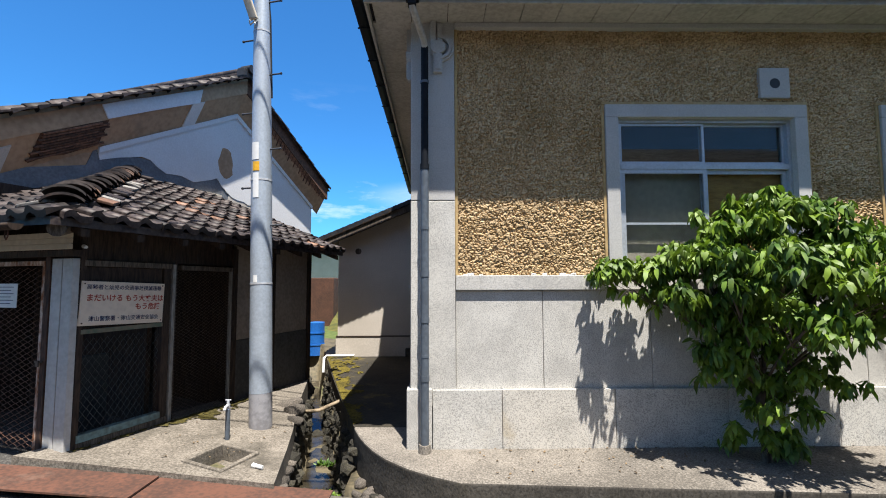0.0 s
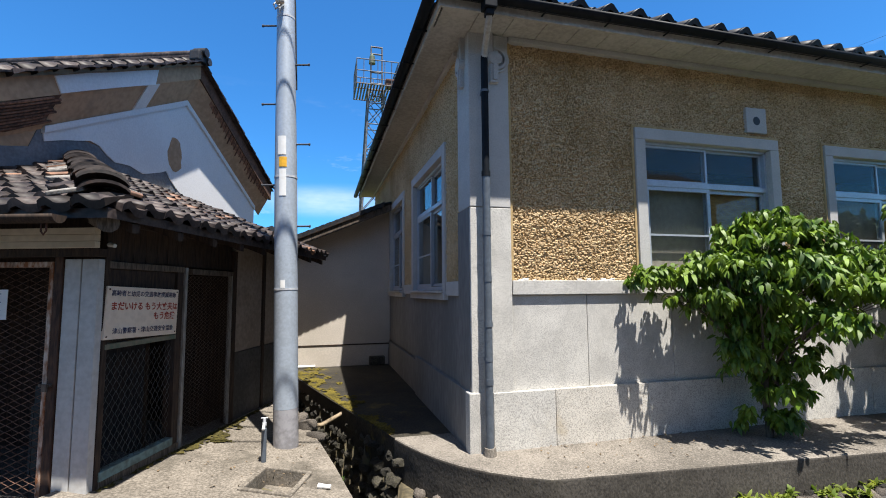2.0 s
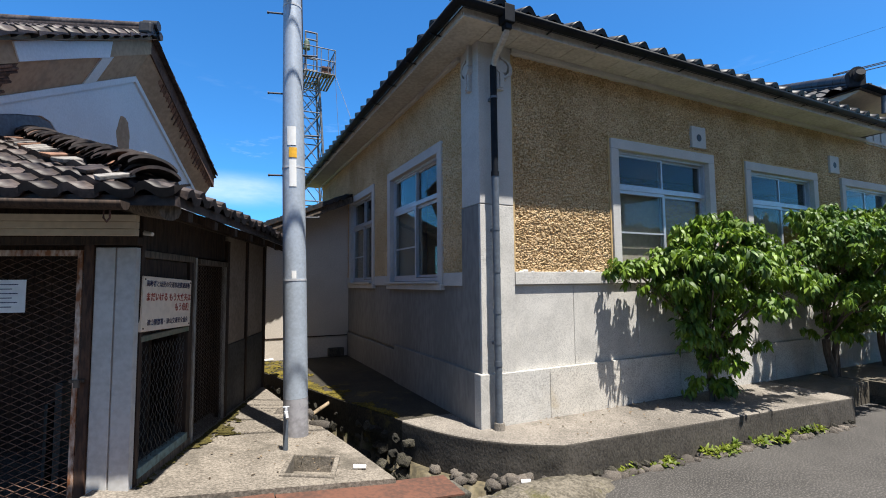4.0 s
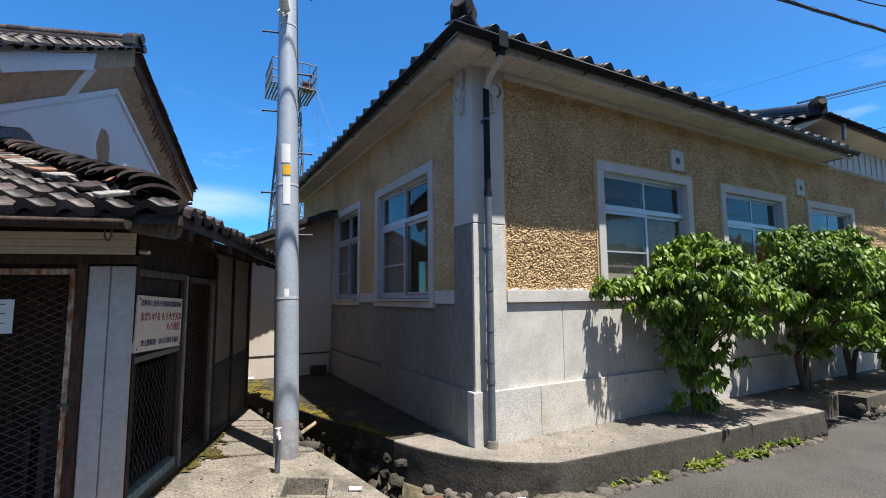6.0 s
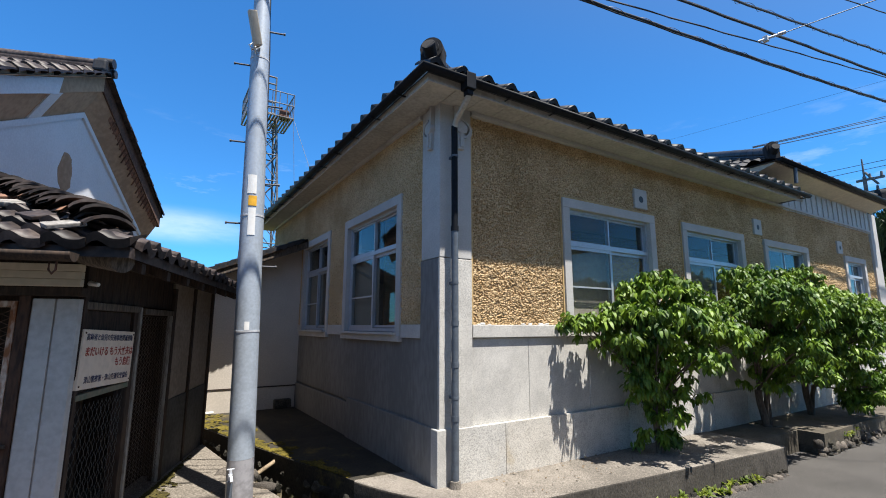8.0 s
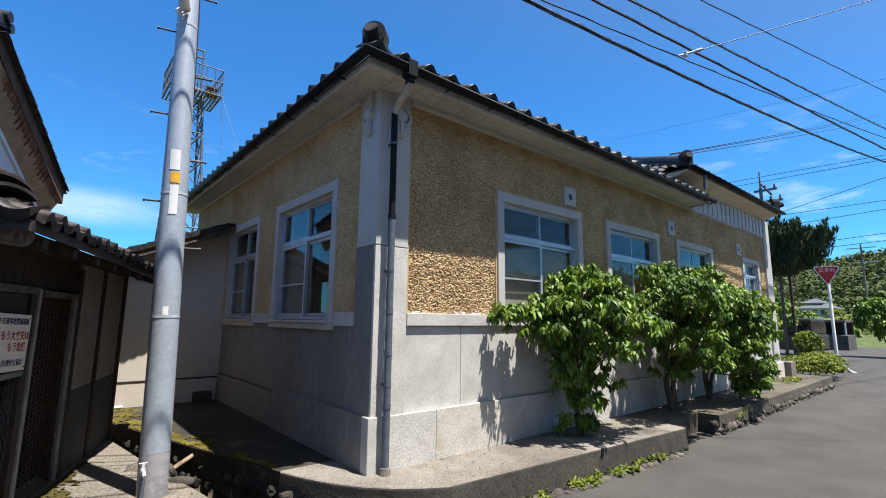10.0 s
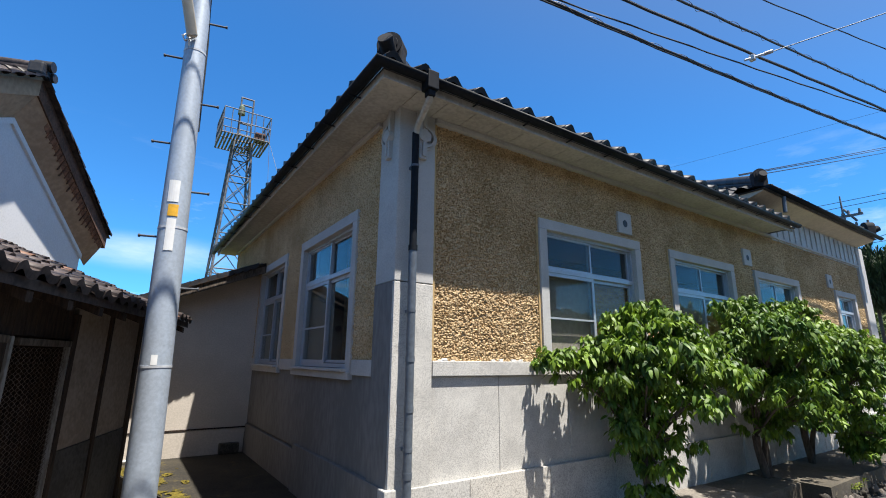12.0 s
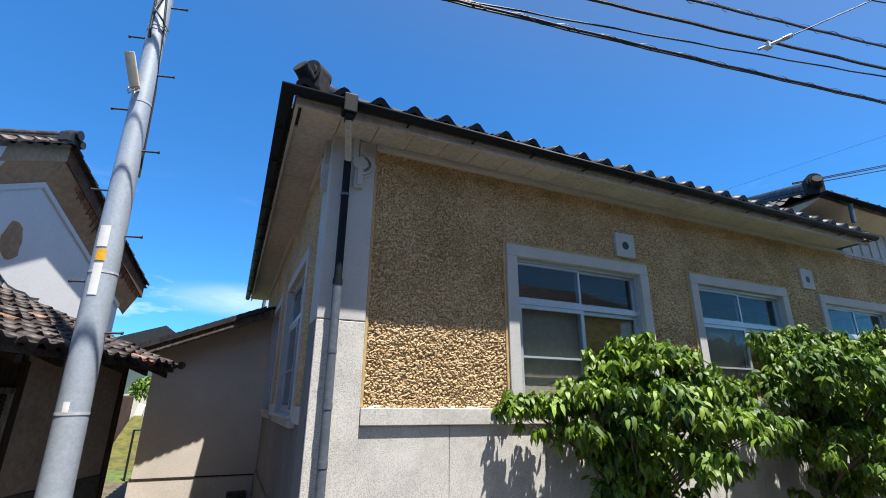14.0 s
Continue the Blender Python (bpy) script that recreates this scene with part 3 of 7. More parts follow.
part("rear_wall", bm, CEMENT, office)
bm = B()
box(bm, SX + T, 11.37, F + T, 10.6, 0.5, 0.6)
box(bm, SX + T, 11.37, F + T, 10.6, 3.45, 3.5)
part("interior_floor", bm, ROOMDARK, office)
bm = B()
box(bm, 0.4, 11.2, 6.2, 6.26, 0.6, 3.4)
part("inner_partition", bm, ROOMWALL, office)


def stucco_amp(U, W):
    """Small lumps parted by narrow crevices, over a slow unevenness."""
    w = vnoise(U * 17, W * 17, 5)
    a = 0.72 * vnoise(U * 46 + 1.5 * w, W * 62 + 1.5 * w, 1) + 0.28 * vnoise(U * 90, W * 104, 6)
    r = np.clip(np.abs(a - 0.5) * 6.0, 0, 1) ** 0.85
    return 0.019 * r + 0.006 * vnoise(U * 135, W * 135, 2) + 0.006 * vnoise(U * 7, W * 7, 4)


def inside(U, W, rects, grow=0.0):
    k = np.zeros(U.shape, bool)
    for a, b, c, d in rects:
        k |= (U > a - grow) & (U < b + grow) & (W > c - grow) & (W < d + grow)
    return k


fh = [(a + 0.03, b - 0.03, 1.5, 3.02) for a, b in WINS] + [(9.53, 10.62, 1.8, 3.02)]
us = np.concatenate([np.arange(0.13, 1.45, 0.0052), np.arange(1.45, 4.0, 0.008), np.arange(4.0, 11.3, 0.015)])
zs_ = np.concatenate([np.arange(1.60, 2.40, 0.0052), np.arange(2.40, 3.76, 0.0075)])
me = grid_mesh("stucco_front", us, zs_, lambda U, W: (U, F + 0.018 - stucco_amp(U, W), W), lambda U, W: ~inside(U, W, fh), False)
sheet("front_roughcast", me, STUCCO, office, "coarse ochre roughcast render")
sh = [(a + 0.03, b - 0.03, 1.4, 3.02) for a, b in SWINS]
me = grid_mesh("stucco_side", np.arange(4.05, 10.7, 0.013), np.arange(1.60, 3.76, 0.011), lambda U, W: (SX - 0.012 + 0.8 * stucco_amp(U + 31, W) * -1 + 0.012, U, W), lambda U, W: ~inside(U, W, sh), False)
me.flip_normals()
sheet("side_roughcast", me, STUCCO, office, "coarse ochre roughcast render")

# corner pilaster: granite below, painted cement above
bm = B()
box(bm, -0.205, 0.155, 3.745, 4.08, 0.60, 2.235, 0.006)
part("lower_pilaster", bm, GRANITE, office, "granite-faced corner pilaster")
bm = B()
box(bm, -0.205, 0.155, 3.745, 4.08, 2.241, 3.76, 0.006)
part("upper_pilaster", bm, PAINTGREY, office, "grey painted corner pilaster")
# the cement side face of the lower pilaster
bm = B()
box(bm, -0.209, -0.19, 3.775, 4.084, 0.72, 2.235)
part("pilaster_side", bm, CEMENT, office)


def ornament(m):
    bm = B()
    rod(bm, (0, 0, 0), (0, 0, 0.035), 0.062, 0.055, 20)
    for k in range(12):
        a0, a1 = radians(-80 + k * 14), radians(-80 + (k + 1) * 14)
        for r0, r1, h in ((0.080, 0.100, 0.030), (0.103, 0.118, 0.018)):
            ps = [(r0, a0), (r1, a0), (r1, a1), (r0, a1)]
            hi = [bm.verts.new((r * math.cos(a), r * math.sin(a), h)) for r, a in ps]
            lo = [bm.verts.new((r * math.cos(a), r * math.sin(a), 0)) for r, a in ps]
            bm.faces.new(hi)
            for i in range(4):
                bm.faces.new((lo[i], lo[(i + 1) % 4], hi[(i + 1) % 4], hi[i]))
    box(bm, -0.055, -0.015, 0.03, 0.23, 0, 0.03, 0.004)
    box(bm, -0.008, 0.032, 0.05, 0.21, 0, 0.022, 0.004)
    box(bm, -0.035, 0.03, -0.21, -0.03, 0, 0.026, 0.004)
    box(bm, -0.015, 0.015, -0.19, -0.03, 0.026, 0.034)
    bm.transform(m)
    part("pilaster_ornament", bm, PAINTGREY, office, "grey moulded roundel ornament")


ornament(Matrix(((1.15, 0, 0, 0.02), (0, 0, -1.5, 3.747), (0, 1, 0, 3.52), (0, 0, 0, 1))))
ornament(Matrix(((0, 0, -1.5, -0.203), (1, 0, 0, 3.90), (0, 1, 0, 3.52), (0, 0, 0, 1))))

# plinth and dado slabs
def slabs(name, xs, y0, y1, z0, z1, mats, bev=0.004):
    for i, (a, b) in enumerate(zip(xs[:-1], xs[1:])):
        bm = B()
        box(bm, a + 0.002, b - 0.002, y0, y1, z0, z1, bev)
        part(name, bm, mats[i % len(mats)], office)


slabs("plinth_slab", [-0.03, 0.52, 1.42, 2.32, 3.21, 4.11, 5.0, 5.9, 6.8, 7.7, 8.6, 9.5, 10.4, 11.18], 3.73, 3.81, 0.25, 0.725, [GRANITE, GRANITE_TAN, GRANITE, GRANITE])
slabs("dado_slab", [0.157, 0.862, 1.74, 2.62, 3.50, 4.38, 5.26, 6.14, 7.02, 7.9, 8.78, 9.66, 10.54, 11.2], 3.768, 3.82, 0.725, 1.505, [GRANITE])
slabs("dado_cap", [0.157, 1.39, 3.13, 3.72, 5.45, 6.08, 7.8, 11.2], 3.738, 3.82, 1.508, 1.628, [GRANITE], 0.006)
bm = B()
box(bm, -0.235, -0.034, 3.728, 3.84, 0.25, 0.735, 0.01)
part("corner_block", bm, GRANITE, office, "rough granite corner block")
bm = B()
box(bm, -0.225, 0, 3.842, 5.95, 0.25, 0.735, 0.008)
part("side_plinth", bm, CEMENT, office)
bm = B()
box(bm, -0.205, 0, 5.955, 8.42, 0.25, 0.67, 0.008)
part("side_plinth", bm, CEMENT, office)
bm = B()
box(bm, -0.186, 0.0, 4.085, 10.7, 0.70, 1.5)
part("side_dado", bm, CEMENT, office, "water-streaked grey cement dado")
for a, b in ((4.085, 4.49), (6.25, 6.815)):
    bm = B()
    box(bm, -0.215, -0.1, a, b, 1.50, 1.63, 0.006)
    part("side_cap", bm, PAINTGREY, office)
bm = B()
box(bm, -0.215, -0.1, 8.315, 10.7, 1.50, 1.63, 0.006)
part("side_cap", bm, PAINTGREY, office)
# far end pilaster and its plinth
bm = B()
box(bm, 11.18, 11.62, 3.73, 3.95, 0.6, 4.15, 0.008)
part("end_pilaster", bm, PAINTGREY, office)
bm = B()
box(bm, 11.14, 11.68, 3.68, 3.95, 0.22, 0.62, 0.012)
part("end_plinth", bm, PLASTER_CREAM, office)
bm = B()
prism(bm, [(11.62, 3.9), (11.66, 3.9), (11.66, 10.5), (11.62, 10.5)], 0.2, 4.1)
part("end_wall", bm, PLASTER_CREAM, office)


# windows. Local frame: x along the wall, y into the wall, z up
def window(m, w, z0, z1, boards, sill):
    win = new("window")
    win.parent = office
    win.matrix_basis = m
    def p(name, bm, mt, parent=win, label=""):
        return part(name, bm, mt, parent, label)
    fr = 0.108
    for nm, xa, xb, za, zc in (("head", 0, w, z1 - fr, z1), ("jamb", 0, fr, z0, z1 - fr - 0.001), ("jamb", w - fr, w, z0, z1 - fr - 0.001)):
        bm = B()
        box(bm, xa, xb, -0.035, 0.10, za, zc, 0.006)
        p(nm, bm, PAINTGREY, win, "grey cement window surround")
    bm = B()
    if sill:
        box(bm, 0, w, -0.05, 0.1, z0 - 0.065, z0 + 0.002, 0.006)
        box(bm, fr * 0.6, w - fr * 0.6, -0.085, 0.1, z0 + 0.004, z0 + 0.03, 0.004)
    else:
        box(bm, fr, w - fr, -0.05, 0.1, z0, z0 + 0.035, 0.005)
    p("sill", bm, PAINTGREY if sill else GRANITE)
    a, b = fr, w - fr
    zt = z1 - fr
    zb = z0 + 0.035
    zm = zb + (zt - zb) * 0.665
    mid = (a + b) / 2
    t = 0.028
    y0, y1 = 0.035, 0.085
    bm = B()
    box(bm, a, b, y0 - 0.012, y1, zt - 0.03, zt, 0.003)
    box(bm, a, a + t, y0 - 0.012, y1, zb, zt - 0.031, 0.003)
    box(bm, b - t, b, y0 - 0.012, y1, zb, zt - 0.031, 0.003)
    box(bm, a + t, b - t, y0 - 0.012, y1, zm, zm + 0.048, 0.004)
    box(bm, a + t, b - t, y0 - 0.018, y1, zb, zb + 0.035, 0.003)
    p("sash_frame", bm, ALU, win, "aluminium window frame")
    def sash(xa, xb, za, zc, ya, bar=None, s=0.032):
        bm = B()
        box(bm, xa, xb, ya, ya + 0.022, za, za + s, 0.002)
        box(bm, xa, xb, ya, ya + 0.022, zc - s, zc, 0.002)
        box(bm, xa, xa + s, ya, ya + 0.022, za + s, zc - s)
        box(bm, xb - s, xb, ya, ya + 0.022, za + s, zc - s)
        if bar:
            box(bm, xa + s, xb - s, ya + 0.002, ya + 0.02, za + bar - 0.009, za + bar + 0.009)
        sh = p("sash", bm, ALU)
        bm = B()
        box(bm, xa + s - 0.004, xb - s + 0.004, ya + 0.009, ya + 0.013, za + s - 0.004, zc - s + 0.004)
        g = p("pane", bm, PANE, sh)
        g.visible_shadow = False
    sash(a + t, mid + 0.012, zm + 0.048, zt - 0.03, 0.040, None, 0.022)
    sash(mid - 0.012, b - t, zm + 0.048, zt - 0.03, 0.064, None, 0.022)
    sash(a + t, mid + 0.02, zb + 0.035, zm, 0.028, (zm - zb) * 0.42, 0.036)
    sash(mid - 0.02, b - t, zb + 0.035, zm, 0.056, None, 0.036)
    for xa, xb, za, zc, mt in boards:
        bm = B()
        box(bm, a + (b - a) * xa, a + (b - a) * xb, 0.105, 0.109, zb + (zt - zb) * za, zb + (zt - zb) * zc)
        p("blind", bm, mt, win, "drab blind and brown board behind the glass")
    return win


# drab blinds left; brown boards on the right stand in for the interior
for a, b in WINS:
    window(pose(a, F, 0), b - a, 1.628, 3.05, [(0.0, 0.52, 0.0, 0.66, CURTAIN), (0.521, 1.0, 0.0, 0.66, BOARD_BROWN)], False)
window(pose(9.5, F, 0), 1.15, 1.95, 3.05, [(0, 1, 0, 1, CURTAIN)], False)
for a, b in SWINS:
    window(pose(SX, b, 0, 0, 0, -90), b - a, 1.52, 3.03, [(0.0, 0.52, 0.0, 0.66, CURTAIN)], True)

# smooth ochre margins round the roughcast, and flaked white paint on the dado cap
MARGIN = mat("smooth_ochre_margin", (0.50, 0.36, 0.17), (0.40, 0.27, 0.12), 0.9, grain=40, stain=3, bump=0.2)
for x0, x1, z0, z1 in [(0.157, 0.180, 1.63, 3.70)] + [w for a, b in WINS[:2] for w in ((a - 0.026, a - 0.002, 1.63, 3.05), (b + 0.002, b + 0.024, 1.63, 3.05), (a - 0.026, b + 0.024, 3.052, 3.078))]:
    bm = B()
    box(bm, x0, x1, F - 0.016, F + 0.02, z0, z1, 0.004)
    part("margin_strip", bm, MARGIN, office)
rf = random.Random(77)
for k in range(14):
    x = 0.2 + rf.random() ** 1.2 * 1.15
    bm = B()
    w = rf.uniform(0.015, 0.06)
    box(bm, x, x + w, F - 0.030, F - 0.012, 1.628, 1.628 + rf.uniform(0.006, 0.02), 0.003)
    part("paint_flake", bm, WHITE, office)

# square vents in the roughcast
for x, z in ((2.855, 3.24), (5.94, 3.23), (9.33, 3.2)):
    bm = B()
    box(bm, x - 0.128, x + 0.128, 3.745, 3.80, z - 0.13, z + 0.13, 0.008)
    v = part("wall_vent", bm, PAINTGREY, office, "square cement vent block with a round hole")
    bm = B()
    rod(bm, (x, 3.7442, z - 0.005), (x, 3.775, z - 0.005), 0.044, 0.044, 20)
    part("vent_hole", bm, BLACK, v)

# ---- roofs ----
def tile_mesh(name, w, l, th=0.018, amp=0.032, seg=10):
    """One pantile: x across, y up the slope, an S-curved section, its foot lip turned down."""
    bm = B()
    rows = []
    for y in (0.0, l * 0.5, l):
        top, bot = [], []
        for i in range(seg + 1):
            s = i / seg
            z = amp * (math.cos(2 * math.pi * (s - 0.22)) + 0.25 * math.cos(4 * math.pi * (s - 0.22)))
            top.append(bm.verts.new(((s - 0.5) * w * 1.04, y, z + th)))
            bot.append(bm.verts.new(((s - 0.5) * w * 1.04, y, z - (0.03 if y == 0 else 0))))
        rows.append((top, bot))
    for (t0, b0), (t1, b1) in zip(rows[:-1], rows[1:]):
        for i in range(seg):
            f = bm.faces.new((t0[i], t0[i + 1], t1[i + 1], t1[i]))
            f.smooth = True
    t0, b0 = rows[0]
    for i in range(seg):
        bm.faces.new((b0[i], b0[i + 1], t0[i + 1], t0[i]))
    for a, b in ((0, 1), (seg, -1)):
        for (t0, b0), (t1, b1) in zip(rows[:-1], rows[1:]):
            vs = (t0[a], t1[a], b1[a], b0[a])
            bm.faces.new(vs if b == 1 else vs[::-1])
    me = bpy.data.meshes.new(name)
    bm.to_mesh(me)
    bm.free()
    return me


def slope_frame(origin, across, up, pitch):
    """A frame on a slope: x along the eave, y up the slope, z out of it."""
    ax = Vector(across).normalized()
    u = Vector(up).normalized()
    uy = (u * math.cos(pitch) + Vector((0, 0, 1)) * math.sin(pitch)).normalized()
    n = ax.cross(uy)
    return Matrix(((ax.x, uy.x, n.x, origin[0]), (ax.y, uy.y, n.y, origin[1]), (ax.z, uy.z, n.z, origin[2]), (0, 0, 0, 1)))


TM = tile_mesh("pantile", 0.28, 0.30, 0.02, 0.036)
TM.materials.append(TILE)
rt = random.Random(4)


def lay(parent, me, fr, w, step, rows, spans, jitter=0.004, tilt=0.07, name="tile"):
    """Tiles as objects: spans(row) gives the first and last place along the eave."""
    for r in range(rows):
        a, b = spans(r)
        k = math.ceil(a / w)
        while (k + 1) * w <= b + 1e-6:
            o = new(name, me)
            o.parent = parent
            o.matrix_basis = fr @ pose((k + 0.5) * w + rt.uniform(-jitter, jitter), r * step + rt.uniform(-jitter, jitter), 0.02 + rt.uniform(-jitter, jitter), math.degrees(tilt) * -1 + rt.uniform(-60, 60) * jitter, 0, rt.uniform(-150, 150) * jitter)
            k += 1


def wave_field(name, fr, w, x0, x1, y0, y1, step, clip, amp=0.032, seg=6):
    """The courses higher up the slope, as one sheet of stepped waves; clip(x, y) tells where the roof is."""
    us = np.arange(x0, x1 + 1e-6, w / seg)
    ws = []
    n = int((y1 - y0) / step)
    for k in range(n):
        ws += [y0 + k * step, y0 + (k + 1) * step - 0.004]
    ws = np.array(ws)
    M = np.array(fr)
    def place(U, W):
        s = (U / w + 0.5) % 1.0
        Z = amp * np.cos(2 * np.pi * (s - 0.22 + 0.0)) + 0.03 + 0.022 * (1 - ((W - y0) / step) % 1.0)
        P = np.einsum("ij,jkl->ikl", M[:3, :3], np.stack([U, W, Z])) + M[:3, 3][:, None, None]
        return P[0], P[1], P[2]
    return grid_mesh(name, us, ws, place, clip, False)


def ridge_line(parent, p, q, mt, r=0.11, name="ridge_tile", seg=0.26, under=True):
    """A row of round ridge tiles from p to q over flat courses."""
    p, q = Vector(p), Vector(q)
    n = max(1, int((q - p).length / seg))
    for k in range(n):
        a, b = p.lerp(q, k / n), p.lerp(q, (k + 1) / n)
        bm = B()
        rod(bm, a, b + (b - a) * 0.06, r * 0.995, r * 0.965, 14)
        part(name, bm, mt, parent)
    if under:
        d = (q - p).normalized()
        side = d.cross(Vector((0, 0, 1))).normalized()
        for j, wd in enumerate((r * 1.15, r * 1.3)):
            bm = B()
            up = Vector((0, 0, 1)) * (-r * 0.55 - j * 0.035)
            vs = []
            for e in (p, q):
                for sg in (-1, 1):
                    for zz in (0, 0.026):
                        vs.append(bm.verts.new(e + side * wd * sg + up + Vector((0, 0, zz - 0.03))))
            for f in ((0, 1, 3, 2), (4, 6, 7, 5), (0, 4, 5, 1), (2, 3, 7, 6), (1, 5, 7, 3), (0, 2, 6, 4)):
                bm.faces.new([vs[i] for i in f])
            part("ridge_course", bm, mt, parent)


def oni(parent, at, heading, mt, s=1.0):
    """The round ornamental end tile of a ridge, facing along heading (degrees from +x)."""
    m = pose(*at, 0, 0, heading)
    bm = B()
    rod(bm, (-0.10 * s, 0, 0.13 * s), (0.10 * s, 0, 0.13 * s), 0.15 * s, 0.145 * s, 22)
    box(bm, -0.09 * s, 0.09 * s, -0.145 * s, 0.145 * s, -0.16 * s, 0.13 * s, 0.01)
    rod(bm, (0.10 * s, 0, 0.13 * s), (0.115 * s, 0, 0.13 * s), 0.10 * s, 0.095 * s, 20)
    bm.transform(m)
    o = part("ridge_end_tile", bm, mt, parent, "rounded ridge-end tile")
    bm = B()
    rod(bm, (-0.02 * s, 0, -0.02 * s), (0.24 * s, 0, 0.10 * s), 0.085 * s, 0.085 * s, 18)
    bm.transform(m)
    part("round_cover_tile", bm, mt, parent)


PITCH = math.atan(0.47)
EZ = 3.80
EX0, EX1, EY0, EY1 = -0.56, 6.80, 3.37, 11.05
roof = new("roof")
roof.parent = office
roof["label"] = "dark glazed pantile hip roof"
ct = math.cos(PITCH)
front = slope_frame((0, EY0 - 0.04, EZ + 0.02), (1, 0, 0), (0, 1, 0), PITCH)
side = slope_frame((EX0 - 0.04, 0, EZ + 0.02), (0, -1, 0), (1, 0, 0), PITCH)
lay(roof, TM, front, 0.28, 0.26, 3, lambda r: (EX0 + r * 0.235 + (0.15 if r else 0), EX1), 0.002)
lay(roof, TM, side, 0.28, 0.26, 3, lambda r: (-EY1, -EY0 - r * 0.235 - (0.15 if r else 0)), 0.002)
me = wave_field("front_courses", front, 0.28, EX0, EX1, 0.78, 4.2, 0.26, lambda U, W: (U - EX0 > W * ct) & (U > -9))
sheet("upper_courses", me, TILE, roof, kind="stuff")
me = wave_field("side_courses", side, 0.28, -EY1, -EY0, 0.78, 4.2, 0.26, lambda U, W: (-EY0 - U > W * ct))
sheet("upper_courses", me, TILE, roof, kind="stuff")
# roof boards under the tiles
rz = lambda x, y: EZ - 0.03 + 0.47 * min(x - EX0, y - EY0, EY1 - y)
bm = B()
hy = (EY1 - EY0) / 2
hz = EZ - 0.03 + 0.47 * hy
pts = {"a": (EX0, EY0, EZ - 0.03), "b": (EX1 + 0.1, EY0, EZ - 0.03), "c": (EX1 + 0.1, EY1, EZ - 0.03), "d": (EX0, EY1, EZ - 0.03), "r": (EX0 + hy, EY0 + hy, hz), "s": (EX1 + 0.1, EY0 + hy, hz)}
vs = {k: bm.verts.new(v) for k, v in pts.items()}
for f in ("abs r", "rsc d", "adr", "bcs"):
    bm.faces.new([vs[c] for c in f.replace(" ", "")])
bm.faces.new([vs[c] for c in "dcba"])
part("roof_deck", bm, TILE, roof)
ridge_line(roof, (EX0 + 0.12, EY0 + 0.12, EZ + 0.16), (EX0 + hy, EY0 + hy, hz + 0.18), TILE, 0.085)
ridge_line(roof, (EX0 + hy, EY0 + hy, hz + 0.2), (EX1, EY0 + hy, hz + 0.2), TILE, 0.1)
TILE_MATT = mat("dull_ridge_tile", (0.022, 0.023, 0.026), (0.034, 0.034, 0.036), 0.75, grain=20, stain=5, bump=0.15, spec=0.12)
oni(roof, (EX0 + 0.13, EY0 + 0.13, EZ + 0.17), 225, TILE_MATT, 0.72)

# soffit boards, cornice, fascia, gutters
xk = -0.50
while xk < 6.7:
    bm = B()
    box(bm, xk + 0.003, min(xk + 0.297, 6.72), EY0 + 0.035, F - 0.03, 3.745, 3.765)
    part("soffit_board", bm, SOFFIT, office)
    xk += 0.30
yk = 3.74
while yk < 10.9:
    bm = B()
    box(bm, EX0 + 0.035, SX - 0.02, yk + 0.003, yk + 0.907, 3.745, 3.765)
    part("soffit_panel", bm, SOFFIT, office)
    yk += 0.91
bm = B()
box(bm, EX0 + 0.05, 6.75, EY0 + 0.05, F + 0.1, 3.768, 3.78)
box(bm, EX0 + 0.05, SX + 0.1, F + 0.1, 10.95, 3.768, 3.78)
part("soffit_backing", bm, DARKWOOD, office)
bm = B()
box(bm, EX0 + 0.012, 6.78, EY0 + 0.012, EY0 + 0.034, 3.70, 3.80, 0.004)
box(bm, EX0 + 0.012, EX0 + 0.034, EY0 + 0.035, 11.0, 3.70, 3.80, 0.004)
part("fascia", bm, SOFFIT, office)
bm = B()
box(bm, 0.157, 11.2, F - 0.055, F + 0.02, 3.70, 3.744, 0.008)
box(bm, SX - 0.055, SX + 0.02, 4.083, 10.7, 3.70, 3.744, 0.008)
part("cornice_moulding", bm, PAINTGREY, office)


def gutter(pts, r=0.048):
    """A half-round gutter along points, open above."""
    bm = B()
    seg = 8
    rings = []
    for i, p in enumerate(pts):
        p = Vector(p)
        d0 = (p - Vector(pts[i - 1])).normalized() if i else (Vector(pts[1]) - p).normalized()
        d1 = (Vector(pts[i + 1]) - p).normalized() if i < len(pts) - 1 else d0
        n = (Vector((-d0.y, d0.x, 0)) + Vector((-d1.y, d1.x, 0))).normalized()
        k = 1 / max(0.5, n.dot(Vector((-d0.y, d0.x, 0))))
        ring = []
        for rr in (r, r * 0.9):
            for j in range(seg + 1):
                a = math.pi * j / seg
                ring.append(bm.verts.new(p + n * k * rr * math.cos(a) + Vector((0, 0, -rr * math.sin(a)))))
        rings.append(ring)
    for a, b in zip(rings[:-1], rings[1:]):
        for o in (0, seg + 1):
            for j in range(seg):
                f = bm.faces.new((a[o + j], a[o + j + 1], b[o + j + 1], b[o + j]))
                f.smooth = True
        for j in (0, seg):
            bm.faces.new((a[j], a[j + seg + 1], b[j + seg + 1], b[j]))
    for g in (rings[0], rings[-1]):
        bm.faces.new([g[j] for j in range(seg + 1)])
    bmesh.ops.recalc_face_normals(bm, faces=bm.faces[:])
    return bm


